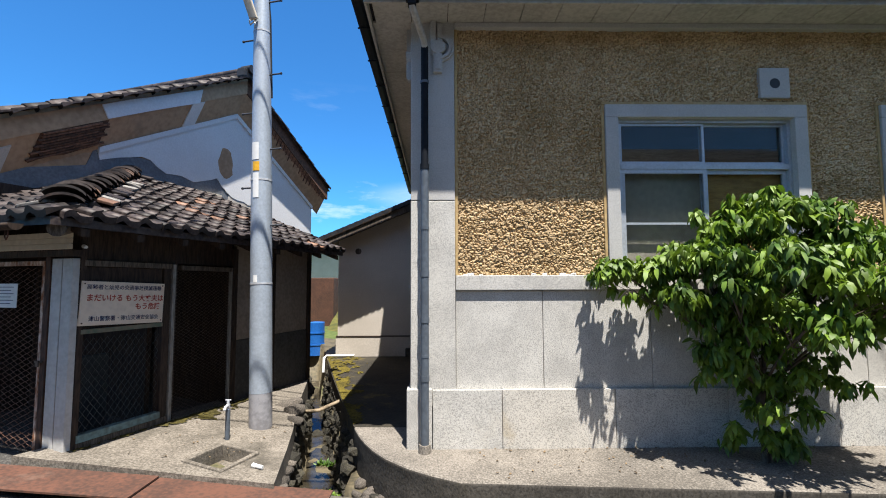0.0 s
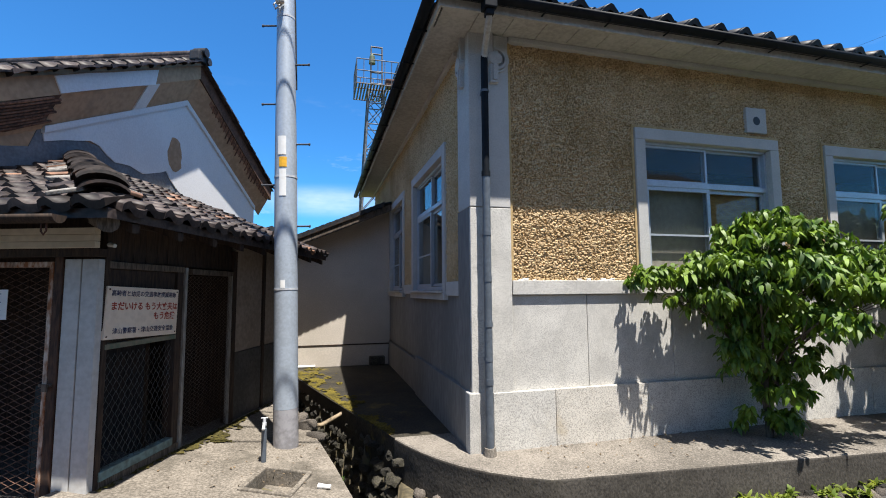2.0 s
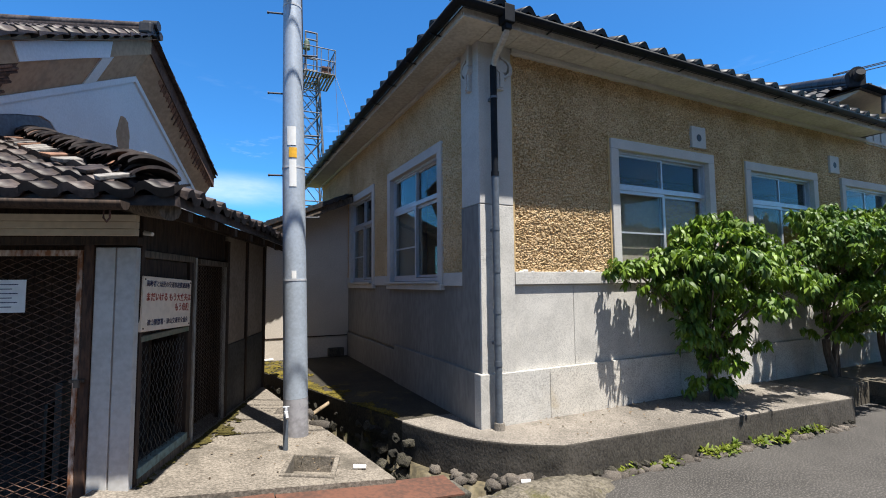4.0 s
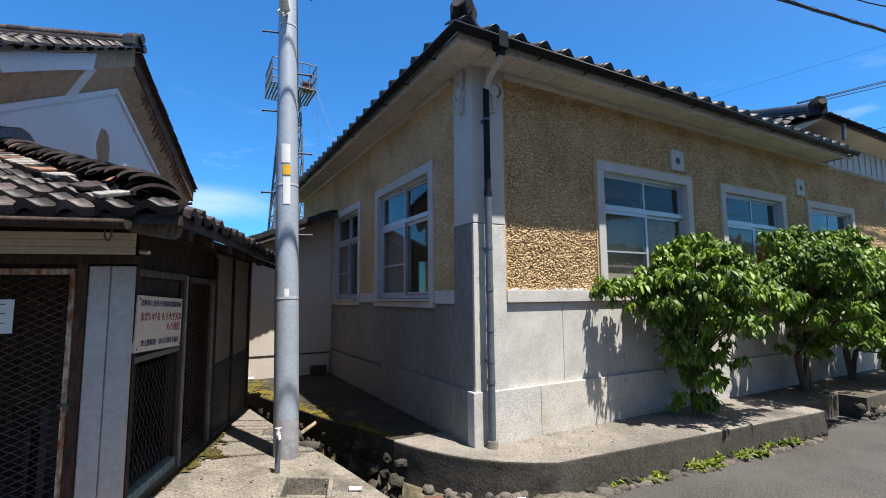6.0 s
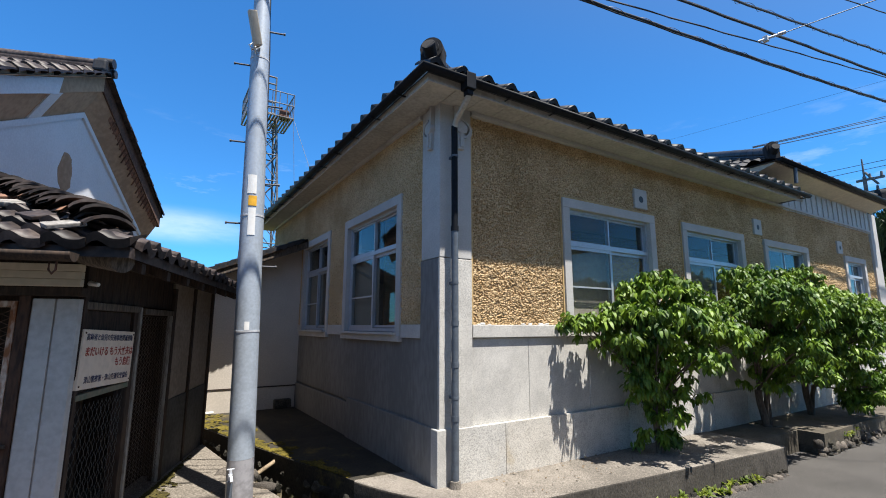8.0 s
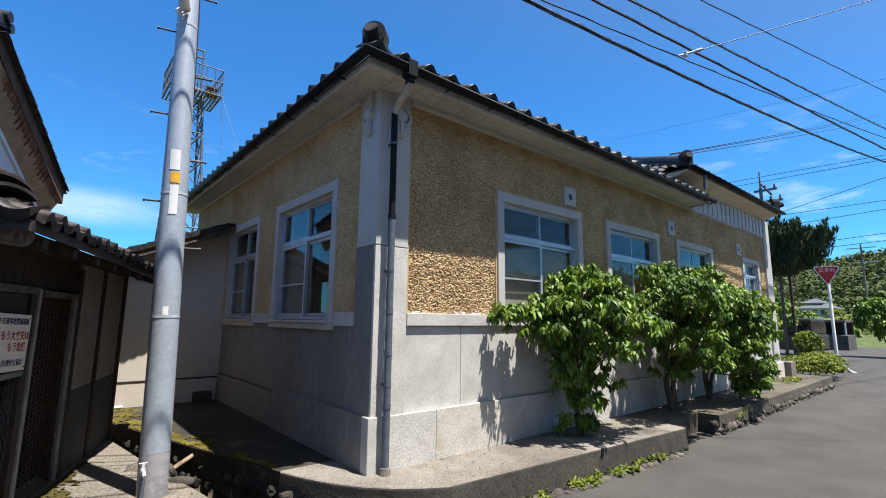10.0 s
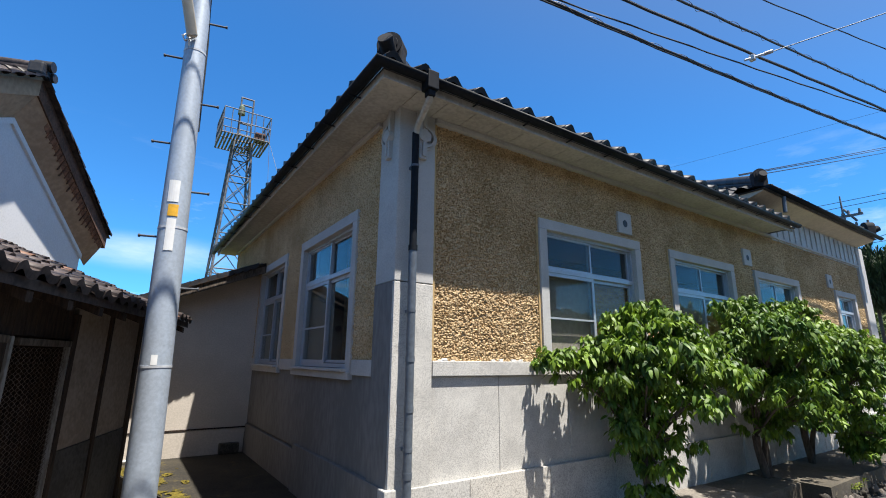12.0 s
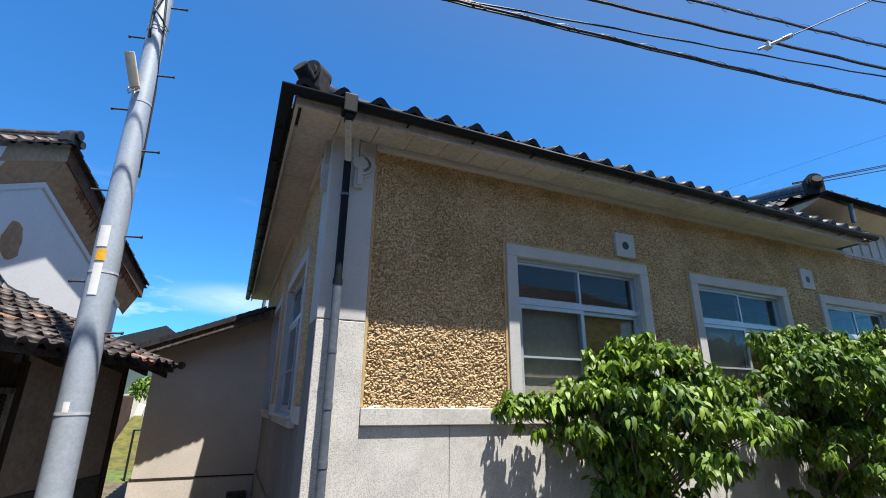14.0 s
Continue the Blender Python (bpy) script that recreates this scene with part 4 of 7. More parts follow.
GX, GY, GZ = EX0 - 0.055, EY0 - 0.055, 3.80
part("eaves_gutter", gutter([(6.85, GY, GZ), (GX, GY, GZ - 0.01), (GX, 11.1, GZ - 0.02)]), GUTTER, office, "dark half-round eaves gutter")
for k in range(12):
    bm = B()
    x = 0.3 + k * 0.58
    box(bm, x - 0.007, x + 0.007, GY - 0.03, EY0 + 0.02, GZ - 0.064, GZ - 0.058)
    part("gutter_bracket", bm, GUTTER, office)
for k in range(13):
    bm = B()
    y = 3.8 + k * 0.58
    box(bm, GX - 0.045, EX0 + 0.02, y - 0.008, y + 0.008, GZ - 0.072, GZ - 0.064)
    part("gutter_bracket", bm, GUTTER, office)
bm = B()
box(bm, -0.225, -0.125, GY - 0.055, GY + 0.05, GZ - 0.12, GZ + 0.035, 0.008)
box(bm, -0.205, -0.145, GY - 0.035, GY + 0.035, GZ - 0.17, GZ - 0.122, 0.006)
part("rainwater_head", bm, GUTTER, office, "dark rainwater head")
bm = B()
tube(bm, [(-0.175, GY, 3.64), (-0.17, GY + 0.02, 3.615), (-0.14, GY + 0.14, 3.585), (-0.105, 3.60, 3.55), (-0.092, 3.652, 3.52), (-0.09, 3.668, 3.47)], 0.026, 12)
part("pipe_elbow", bm, SOFFIT, office, "pale painted downpipe elbow")
bm = B()
tube(bm, [(-0.09, 3.668, 3.50), (-0.09, 3.668, 2.50)], 0.030, 12)
part("downpipe", bm, GUTTER, office, "dark blue upper downpipe")
bm = B()
tube(bm, [(-0.09, 3.668, 2.51), (-0.09, 3.668, 0.30)], 0.033, 12)
part("lower_downpipe", bm, PIPE, office, "grey-blue lower downpipe")
for z in (2.50, 1.64, 1.28, 0.83):
    bm = B()
    rod(bm, (-0.09, 3.668, z - 0.022), (-0.09, 3.668, z + 0.022), 0.0365, 0.0365, 14)
    part("pipe_collar", bm, PIPE if z < 2.4 else GUTTER, office)
for z in (3.2, 2.0, 1.0):
    bm = B()
    box(bm, -0.105, -0.075, 3.66, 3.75, z - 0.012, z + 0.012)
    rod(bm, (-0.09, 3.668, z - 0.01), (-0.09, 3.668, z + 0.01), 0.0355, 0.0355, 14)
    part("pipe_clip", bm, PIPE, office)
bm = B()
rod(bm, (-0.09, 3.668, 0.27), (-0.09, 3.668, 0.33), 0.052, 0.045, 16)
part("pipe_foot", bm, CONCRETE, office)

# ---- the taller hall at the far end ----
hall = thing("hall_roof", "hipped tiled roof of the taller hall with pale sheet panels under its eaves", "roof")
HX0, HX1, HY0, HY1, HZ = 5.98, 11.42, 3.38, 12.0, 4.30
hf = slope_frame((0, HY0, HZ), (1, 0, 0), (0, 1, 0), PITCH)
hs = slope_frame((HX0, 0, HZ), (0, -1, 0), (1, 0, 0), PITCH)
lay(hall, TM, hf, 0.28, 0.26, 2, lambda r: (HX0 + r * 0.4, HX1), 0.003)
me = wave_field("front_courses", hf, 0.28, HX0, HX1, 0.5, 3.4, 0.26, lambda U, W: (U - HX0 > W * ct) & (HX1 - U > W * ct))
sheet("upper_courses", me, TILE, hall, kind="stuff")
me = wave_field("side_courses", hs, 0.28, -HY1, -HY0, 0.0, 3.4, 0.26, lambda U, W: (-HY0 - U > W * ct) & (U + HY1 > W * ct))
sheet("upper_courses", me, TILE, hall, kind="stuff")
bm = B()
hh = (HX1 - HX0) / 2
q = [bm.verts.new(p) for p in ((HX0, HY0, HZ - 0.02), (HX1, HY0, HZ - 0.02), (HX1, HY1, HZ - 0.02), (HX0, HY1, HZ - 0.02), (HX0 + hh, HY0 + hh, HZ - 0.02 + 0.47 * hh), (HX0 + hh, HY1 - hh, HZ - 0.02 + 0.47 * hh))]
for f in ((0, 1, 4), (1, 2, 5, 4), (2, 3, 5), (3, 0, 4, 5), (3, 2, 1, 0)):
    bm.faces.new([q[i] for i in f])
part("roof_deck", bm, TILE, hall)
ridge_line(hall, (HX0 + 0.1, HY0 + 0.1, HZ + 0.16), (HX0 + hh, HY0 + hh, HZ + 0.47 * hh + 0.18), TILE, 0.085)
ridge_line(hall, (HX1 - 0.1, HY0 + 0.1, HZ + 0.16), (HX0 + hh, HY0 + hh, HZ + 0.47 * hh + 0.18), TILE, 0.085)
oni(hall, (HX0 + 0.1, HY0 + 0.1, HZ + 0.14), 225, TILE_MATT, 0.68)
oni(hall, (HX1 - 0.1, HY0 + 0.1, HZ + 0.16), 315, TILE_MATT, 0.8)
bm = B()
prism(bm, [(HX0 + 0.05, HY0 + 0.05), (HX1 - 0.05, HY0 + 0.05), (HX1 - 0.05, F - 0.04), (HX0 + 0.05, F - 0.04)], lambda x, y: 4.27 - (y - HY0) * 0.3, 4.275)
part("coved_soffit", bm, CREAM, hall, "cream coved soffit")
bm = B()
prism(bm, [(HX0 + 0.05, F - 0.04), (6.9, F - 0.04), (6.9, 9), (HX0 + 0.05, 9)], 4.16, 4.27)
box(bm, 6.85, 11.2, F - 0.03, F + 0.1, 4.14, 4.2)
part("side_soffit", bm, CREAM, hall)
part("hall_gutter", gutter([(HX1 + 0.05, HY0 - 0.05, HZ + 0.01), (HX0 - 0.03, HY0 - 0.05, HZ)]), GUTTER, hall)
x = 6.95
while x < 11.15:
    bm = B()
    box(bm, x + 0.004, x + 0.246, F - 0.028, F - 0.005, 3.68, 4.145)
    box(bm, x + 0.236, x + 0.262, F - 0.045, F - 0.028, 3.68, 4.145, 0.003)
    part("sheet_panel", bm, CORRUG, hall)
    x += 0.25
bm = B()
box(bm, 6.9, 11.2, F - 0.002, F + 0.1, 3.66, 4.2)
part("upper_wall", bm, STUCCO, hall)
bm = B()
tube(bm, [(6.55, HY0 - 0.03, 4.24), (6.55, HY0 - 0.02, 3.98)], 0.03)
part("short_downpipe", bm, PIPE, hall)

# ---- white storehouse and its shed, both turned to the lane ----
LANE = pose(-2.724, 3.56, 0, 0, 0, -18.6)
store = thing("storehouse", "white plastered storehouse with crumbling eaves and tiled gable roof", "storehouse", LANE)
KX, VX = -2.04, -1.80
RIDGE_Y, RIDGE_Z, KS = 3.80, 5.08, 0.54


def kroof(y):
    return RIDGE_Z - KS * abs(y - RIDGE_Y)


bm = B()
prof = [(0.0, 0.0), (6.1, 0.0), (6.1, kroof(6.1) - 0.5), (RIDGE_Y, RIDGE_Z - 0.5), (0.0, kroof(0) - 0.5)]
a = [bm.verts.new((KX, y, z)) for y, z in prof]
b = [bm.verts.new((KX - 4.5, y, z)) for y, z in prof]
bm.faces.new(a)
bm.faces.new(b[::-1])
for i in range(5):
    j = (i + 1) % 5
    bm.faces.new((a[j], a[i], b[i], b[j]))
part("body_wall", bm, MUD, store, "bare brown mud wall")


def plate(name, pts, x0, x1, mt, parent, label=""):
    """A flat patch with thickness: an outline in y, z from x0 out to x1."""
    bm = B()
    hi = [bm.verts.new((x1, y, z)) for y, z in pts]
    lo = [bm.verts.new((x0, y, z)) for y, z in pts]
    bm.faces.new(hi)
    bm.faces.new(lo[::-1])
    for i in range(len(pts)):
        j = (i + 1) % len(pts)
        bm.faces.new((lo[i], lo[j], hi[j], hi[i]))
    bmesh.ops.recalc_face_normals(bm, faces=bm.faces[:])
    return part(name, bm, mt, parent, label)


def rough_line(pts, step, amp, seed):
    """A broken, uneven line through points."""
    r = random.Random(seed)
    out = []
    for (a, b), (c, d) in zip(pts[:-1], pts[1:]):
        n = max(1, int(math.hypot(c - a, d - b) / step))
        for k in range(n):
            out.append((a + (c - a) * k / n + r.uniform(-amp, amp), b + (d - b) * k / n + r.uniform(-amp, amp)))
    out.append(pts[-1])
    return out


wl = lambda y: kroof(y) - 0.60
low = rough_line([(6.08, 2.5), (4.3, 2.5)], 5, 0, 1) + rough_line([(4.3, 2.95), (3.75, 3.02), (3.42, 3.26), (3.0, 3.14), (2.5, 3.16), (2.1, 3.30), (1.92, 3.22), (1.55, 3.10)], 0.12, 0.02, 2)
plate("white_plaster", [(1.52, wl(1.52))] + [(RIDGE_Y, wl(RIDGE_Y)), (6.08, wl(6.08))] + low, KX - 0.01, KX + 0.02, PLASTER, store, "white lime plaster with a broken lower edge")
plate("grey_render", [(0.0, 2.2), (3.80, 2.2), (3.72, 3.04), (3.42, 3.28), (1.5, 3.26), (1.4, 3.0), (0.0, 2.6)], KX - 0.01, KX + 0.008, CEMENT_BLUE, store, "bare grey render under the plaster")
plate("lower_plaster", [(3.55, 2.3), (6.08, 2.3), (6.08, 2.80), (4.4, 3.05), (3.70, 3.08)], KX - 0.01, KX + 0.014, PLASTER_CREAM, store)
plate("plaster_moulding", [(1.52, wl(1.52) - 0.07), (RIDGE_Y, wl(RIDGE_Y) - 0.08), (6.08, wl(6.08) - 0.07), (6.08, wl(6.08)), (RIDGE_Y, wl(RIDGE_Y)), (1.52, wl(1.52))], KX, KX + 0.05, PLASTER, store)
rs = random.Random(8)
plate("bare_spot", [(3.60 + (0.175 + rs.uniform(-0.035, 0.035)) * math.cos(k * math.pi / 9), 3.57 + (0.25 + rs.uniform(-0.03, 0.03)) * math.sin(k * math.pi / 9)) for k in range(18)], KX + 0.0, KX + 0.024, MUD, store, "bare mud patch where plaster fell")
plate("left_plaster", rough_line([(0.35, 2.75), (0.95, 2.98), (0.80, 3.30), (0.35, 3.12), (0.35, 2.75)], 0.2, 0.015, 4)[:-1], KX, KX + 0.03, PLASTER_CREAM, store)


# sloping mud soffit under the verge, as a coved band
def cove(y, f, out=0.0):
    """A point on the coved verge: f 0 at the roof's edge, 1 at the wall; out: distance proud of it."""
    x = VX - 0.03 + (KX - VX + 0.03) * f
    z = kroof(y) - 0.26 - 0.36 * f
    k = 0.77
    return (x + out * k, y, z - out * 0.64)


def cove_patch(name, y0, y1, f0, f1, mt, out, seed=0, amp=0.02, label=""):
    bm = B()
    r = random.Random(seed)
    n = max(2, int(abs(y1 - y0) / 0.15))
    rows = []
    for k in range(n + 1):
        y = y0 + (y1 - y0) * k / n
        rows.append([bm.verts.new(cove(y, min(1, f + r.uniform(-amp, amp)), o)) for f, o in ((f0, 0), (f0, out), (f1, out), (f1, 0))])
    for a, b in zip(rows[:-1], rows[1:]):
        for i in range(3):
            bm.faces.new((a[i], a[i + 1], b[i + 1], b[i]))
    bm.faces.new(rows[0])
    bm.faces.new(rows[-1][::-1])
    bmesh.ops.recalc_face_normals(bm, faces=bm.faces[:])
    return part(name, bm, mt, store, label)


cove_patch("mud_soffit", -0.4, RIDGE_Y, 0.0, 1.0, MUD, 0.012, 1, 0)
cove_patch("mud_soffit", RIDGE_Y, 6.3, 0.0, 1.0, MUD, 0.012, 2, 0)
plate("white_remnant", rough_line([(1.38, kroof(1.38) - 0.07), (1.46, kroof(1.46) - 0.265), (2.80, kroof(2.80) - 0.265), (2.86, kroof(2.86) - 0.07), (1.38, kroof(1.38) - 0.07)], 0.35, 0.012, 5)[:-1], VX - 0.01, VX + 0.014, PLASTER, store, "white plaster remnant")
cove_patch("white_remnant", 2.70, 2.92, 0.0, 1.0, PLASTER, 0.032, 4, 0.03)
cove_patch("lath_bed", 0.78, 1.50, 0.0, 0.85, LATH, 0.016, 5, 0.05)
cove_patch("white_remnant", -0.38, 0.55, 0.22, 0.92, PLASTER_CREAM, 0.03, 9, 0.03, "stained cream plaster remnant")
for k in range(9):
    f = 0.04 + k * 0.09
    bm = B()
    tube(bm, [cove(0.80 + 0.06 * math.sin(k * 3), f, 0.03), cove(1.12, f, 0.036), cove(1.48 - 0.07 * math.cos(k * 2), f, 0.03)], 0.015, 6)
    part("lath", bm, LATH, store)
cove_patch("lath_bed", 4.15, 6.28, 0.0, 0.2, LATH, 0.016, 6, 0.06)
for k in range(22):
    y = 4.25 + k * 0.088
    f1 = 0.22 + 0.22 * rs.random() * (1 if 4 < k < 19 else 0.3)
    bm = B()
    tube(bm, [cove(y, 0.0, 0.022), cove(y + 0.02, f1, 0.022)], 0.011, 6)
    part("lath", bm, LATH, store)
# verge board and roof
for y0, y1 in ((-0.4, RIDGE_Y), (RIDGE_Y, 6.36)):
    bm = B()
    vs = []
    for y in (y0, y1):
        for x in (VX - 0.06, VX):
            for z in (-0.27, -0.005):
                vs.append(bm.verts.new((x, y, kroof(y) + z)))
    for f in ((0, 1, 3, 2), (4, 6, 7, 5), (0, 4, 5, 1), (2, 3, 7, 6), (1, 5, 7, 3), (0, 2, 6, 4)):
        bm.faces.new([vs[i] for i in f])
    bmesh.ops.recalc_face_normals(bm, faces=bm.faces[:])
    part("verge_board", bm, MUD if y0 < 0 else LATH, store)
bm = B()
q = [bm.verts.new(p) for p in ((VX + 0.09, -0.4, kroof(-0.4) - 0.05), (VX + 0.09, RIDGE_Y, RIDGE_Z - 0.05), (VX + 0.03, 6.42, kroof(6.42) - 0.05), (KX - 4.8, -0.4, kroof(-0.4) - 0.05), (KX - 4.8, RIDGE_Y, RIDGE_Z - 0.05), (KX - 4.8, 6.42, kroof(6.42) - 0.05))]
for f in ((0, 1, 4, 3), (1, 2, 5, 4)):
    bm.faces.new([q[i] for i in f])
kr = part("roof", bm, TILE_OLD, store, "weathered dark tile roof")
KP = math.atan(KS)
near = slope_frame((VX + 0.07, -0.4, kroof(-0.4)), (1, 0, 0), (0, 1, 0), KP)
farf = slope_frame((VX + 0.045, 6.42, kroof(6.42)), (-1, 0, 0), (0, -1, 0), KP)
TMO = tile_mesh("old_pantile", 0.27, 0.29)
TMO.materials.append(TILE_OLD)
lay(kr, TMO, near, 0.27, 0.25, 19, lambda r: (-0.82, 0.0), 0.010)
lay(kr, TMO, farf, 0.27, 0.25, 12, lambda r: (0.0, 0.55), 0.010)
me = wave_field("far_courses", near, 0.27, KX - 4.8 - VX - 0.07, -0.80, 0.0, 4.75, 0.25, None)
sheet("upper_courses", me, TILE_OLD, kr, kind="stuff")
ridge_line(kr, (VX + 0.05, RIDGE_Y, RIDGE_Z + 0.13), (KX - 4.8, RIDGE_Y, RIDGE_Z + 0.13), TILE_OLD, 0.062)
bm = B()
box(bm, VX - 0.12, VX + 0.05, RIDGE_Y - 0.13, RIDGE_Y + 0.13, RIDGE_Z - 0.02, RIDGE_Z + 0.15, 0.03)
rod(bm, (VX - 0.1, RIDGE_Y, RIDGE_Z + 0.15), (VX + 0.09, RIDGE_Y, RIDGE_Z + 0.15), 0.07, 0.07, 14)
rod(bm, (VX - 0.06, RIDGE_Y + 0.1, RIDGE_Z + 0.05), (VX + 0.08, RIDGE_Y + 0.1, RIDGE_Z + 0.05), 0.06, 0.06, 12)
part("ridge_end_tile", bm, TILE, kr)

# ---- shed ----
shed = thing("shed", "old timber shed with wire mesh doors and a broken tile roof", "shed", LANE)


def sp(name, mt, *boxes, bev=0.004, label="", parent=None):
    bm = B()
    for bx in boxes:
        box(bm, *bx, bev)
    return part(name, bm, mt, parent or shed, label)


SHED_PLASTER = mat("brown_grey_plaster", (0.36, 0.295, 0.235), (0.26, 0.21, 0.165), 0.95, grain=25, stain=1.5, bump=0.3, c3=(0.16, 0.125, 0.095), spot=0.1)
sp("corner_post", DARKWOOD, (-0.09, -0.006, 0.032, 0.075, 0.30, 2.02), label="weathered corner post")
sp("sill_beam", GREYWOOD, (-0.09, 0.0, 0.06, 0.84, 0.27, 0.37), label="worn timber sill")
JAMB = mat("greyed_bare_timber", (0.30, 0.285, 0.26), (0.17, 0.155, 0.135), 0.85, grain=16, stain=6, bump=0.4, dist=0.003, stretch=(6, 6, 1))
sp("post", JAMB, (-0.06, 0.0, 0.852, 0.886, 0.20, 1.75), label="pale bare door stile")
sp("post", DARKWOOD, (-0.09, -0.03, 0.888, 0.93, 0.20, 1.76))
sp("post", JAMB, (-0.05, -0.008, 1.598, 1.613, 0.20, 1.72), label="thin pale door edge")
sp("post", DARKWOOD, (-0.09, -0.01, 0.765, 0.84, 0.24, 1.76))
sp("post", DARKWOOD, (-0.09, -0.005, 1.615, 1.69, 0.15, 1.95))
sp("head_beam", GREYWOOD, (-0.09, -0.003, 0.06, 0.84, 1.71, 1.755))
sp("head_beam", GREYWOOD, (-0.09, -0.003, 0.95, 1.61, 1.70, 1.745))
k = 0.06
while k < 1.6:
    sp("upper_board", DARKWOOD, (-0.07, -0.03, k, k + 0.118, 1.76, 2.10), bev=0.003)
    k += 0.12
sp("board_behind_sign", DARKWOOD, (-0.06, -0.03, 0.06, 0.76, 1.22, 1.705))
sp("mesh_rail", mat("flaking_green_rail", (0.10, 0.13, 0.09), (0.20, 0.17, 0.12), 0.8, grain=20, stain=6), (-0.05, -0.005, 0.055, 0.765, 1.185, 1.22))
sp("bottom_rail", mat("flaking_teal_rail", (0.16, 0.25, 0.25), (0.10, 0.13, 0.12), 0.8, grain=20, stain=6, bump=0.4), (-0.06, 0.005, 0.06, 0.765, 0.372, 0.43))
sp("timber_stud", DARKWOOD, (-0.07, -0.01, 2.29, 2.345, 0.15, 2.0))
sp("timber_stud", DARKWOOD, (-0.07, -0.005, 3.03, 3.10, 0.1, 2.05))
for y0, y1 in ((1.695, 2.285), (2.35, 3.025)):
    sp("plaster_panel", SHED_PLASTER, (-0.08, -0.03, y0, y1, 0.95, 2.05), bev=0, label="stained cream plaster panel")
    sp("lower_panel", mat("dark_render", (0.085, 0.082, 0.078), (0.05, 0.048, 0.045), 0.9, grain=30, stain=2, bump=0.3), (-0.08, -0.022, y0, y1, 0.05, 0.945), bev=0, label="dark render")
sp("end_wall", PLASTER_CREAM, (-2.0, -0.05, 3.02, 3.08, 0.0, 2.2), bev=0)
sp("inner_wall", DARKWOOD, (-2.0, -1.95, 0, 3.0, 0, 2.6), (-1.95, -0.1, 1.75, 1.80, 0.0, 2.2), bev=0)
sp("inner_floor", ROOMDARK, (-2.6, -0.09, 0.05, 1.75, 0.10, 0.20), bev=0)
sp("stored_board", mat("stored_panels", (0.025, 0.032, 0.034), (0.012, 0.016, 0.018), 0.7, bump=0.1), (-0.5, -0.46, 0.1, 0.62, 0.2, 0.95), (-0.62, -0.6, 0.2, 0.5, 0.2, 0.8))
# street side
for x1 in (-0.012, -0.130):
    sp("metal_strip", CORRUG, (x1 - 0.108, x1, -0.022, 0.03, 0.24, 1.765), (x1 - 0.118, x1 - 0.108, -0.012, 0.03, 0.24, 1.765), bev=0.004, label="pale folded metal strip")
    for z in (0.45, 0.80, 1.12, 1.42, 1.70):
        bm = B()
        rod(bm, (x1 - 0.096, -0.021, z), (x1 - 0.096, -0.0245, z), 0.0045, 0.0035, 8)
        part("screw", bm, STEEL, shed)
sp("base_board", CORRUG, (-1.6, 0.0, -0.035, 0.03, 0.12, 0.235))
sp("door_post", mat("reddish_old_timber", (0.085, 0.040, 0.022), (0.03, 0.015, 0.009), 0.85, grain=14, stain=5, bump=0.5, dist=0.004, stretch=(6, 6, 1)), (-0.30, -0.245, -0.03, 0.05, 0.2, 1.78))
sp("door_frame", mat("peeling_rusty_frame", (0.58, 0.47, 0.38), (0.25, 0.095, 0.035), 0.85, grain=40, stain=13, bump=0.6, c3=(0.10, 0.04, 0.02), spot=0.2, stretch=(1, 1, 0.4)), (-0.335, -0.305, -0.028, 0.005, 0.24, 1.75), (-1.4, -0.335, -0.028, 0.005, 1.715, 1.75), (-1.4, -0.335, -0.028, 0.005, 0.24, 0.28), label="rusty steel door frame")
sp("lock", GREYWOOD, (-0.345, -0.262, -0.042, -0.029, 0.972, 0.990), (-0.312, -0.28, -0.056, -0.043, 0.945, 0.992))
sp("lintel", DARKWOOD, (-1.6, 0.0, -0.04, 0.05, 1.78, 1.83))
for i in range(3):
    sp("fascia_board", CREAM, (-1.7, 0.01, -0.085 - i * 0.004, -0.045, 1.832 + i * 0.042, 1.872 + i * 0.042), bev=0.003, label="cream metal fascia")
sp("back_board", DARKWOOD, (-2.8, -0.35, 0.9, 0.95, 0.1, 2.2))


def chain(name, to3, u0, u1, z0, z1, pu, pz, r, mt, label):
    """A wire mesh of zigzag wires between two edges; to3(u, z, o) places it."""
    bm = B()
    n = int((u1 - u0) / pu) + 1
    m = int((z1 - z0) / pz)
    for i in range(n):
        for s in (0, 1):
            prev = None
            for j in range(m + 1):
                u = u0 + (i + ((j + s) % 2) * 0.5 + (0.5 if s else 0)) * pu
                if u > u1:
                    prev = None
                    continue
                p = Vector(to3(u, z0 + j * pz, 0.004 * s))
                if prev is not None:
                    rod(bm, prev, p, r, r, 3, False)
                prev = p
    return part(name, bm, mt, shed, label, "stuff")


WIRE = mat("dull_wire", (0.10, 0.10, 0.095), (0.05, 0.048, 0.045), 0.7, metal=0.2, bump=0)
WIRE_DIM = mat("dark_rusted_wire", (0.13, 0.10, 0.08), (0.055, 0.034, 0.023), 0.8, bump=0)
WIRE_RUST = mat("rusty_mesh", (0.19, 0.105, 0.07), (0.085, 0.045, 0.028), 0.8, bump=0)
chain("chain_link", lambda u, z, o: (-0.03 + o, u, z), 0.06, 0.76, 0.43, 1.185, 0.055, 0.036, 0.0016, WIRE, "sagging chain-link mesh")
chain("door_mesh", lambda u, z, o: (-0.024 + o, u, z), 0.89, 1.597, 0.22, 1.70, 0.06, 0.0165, 0.0018, WIRE_DIM, "rusty expanded mesh")
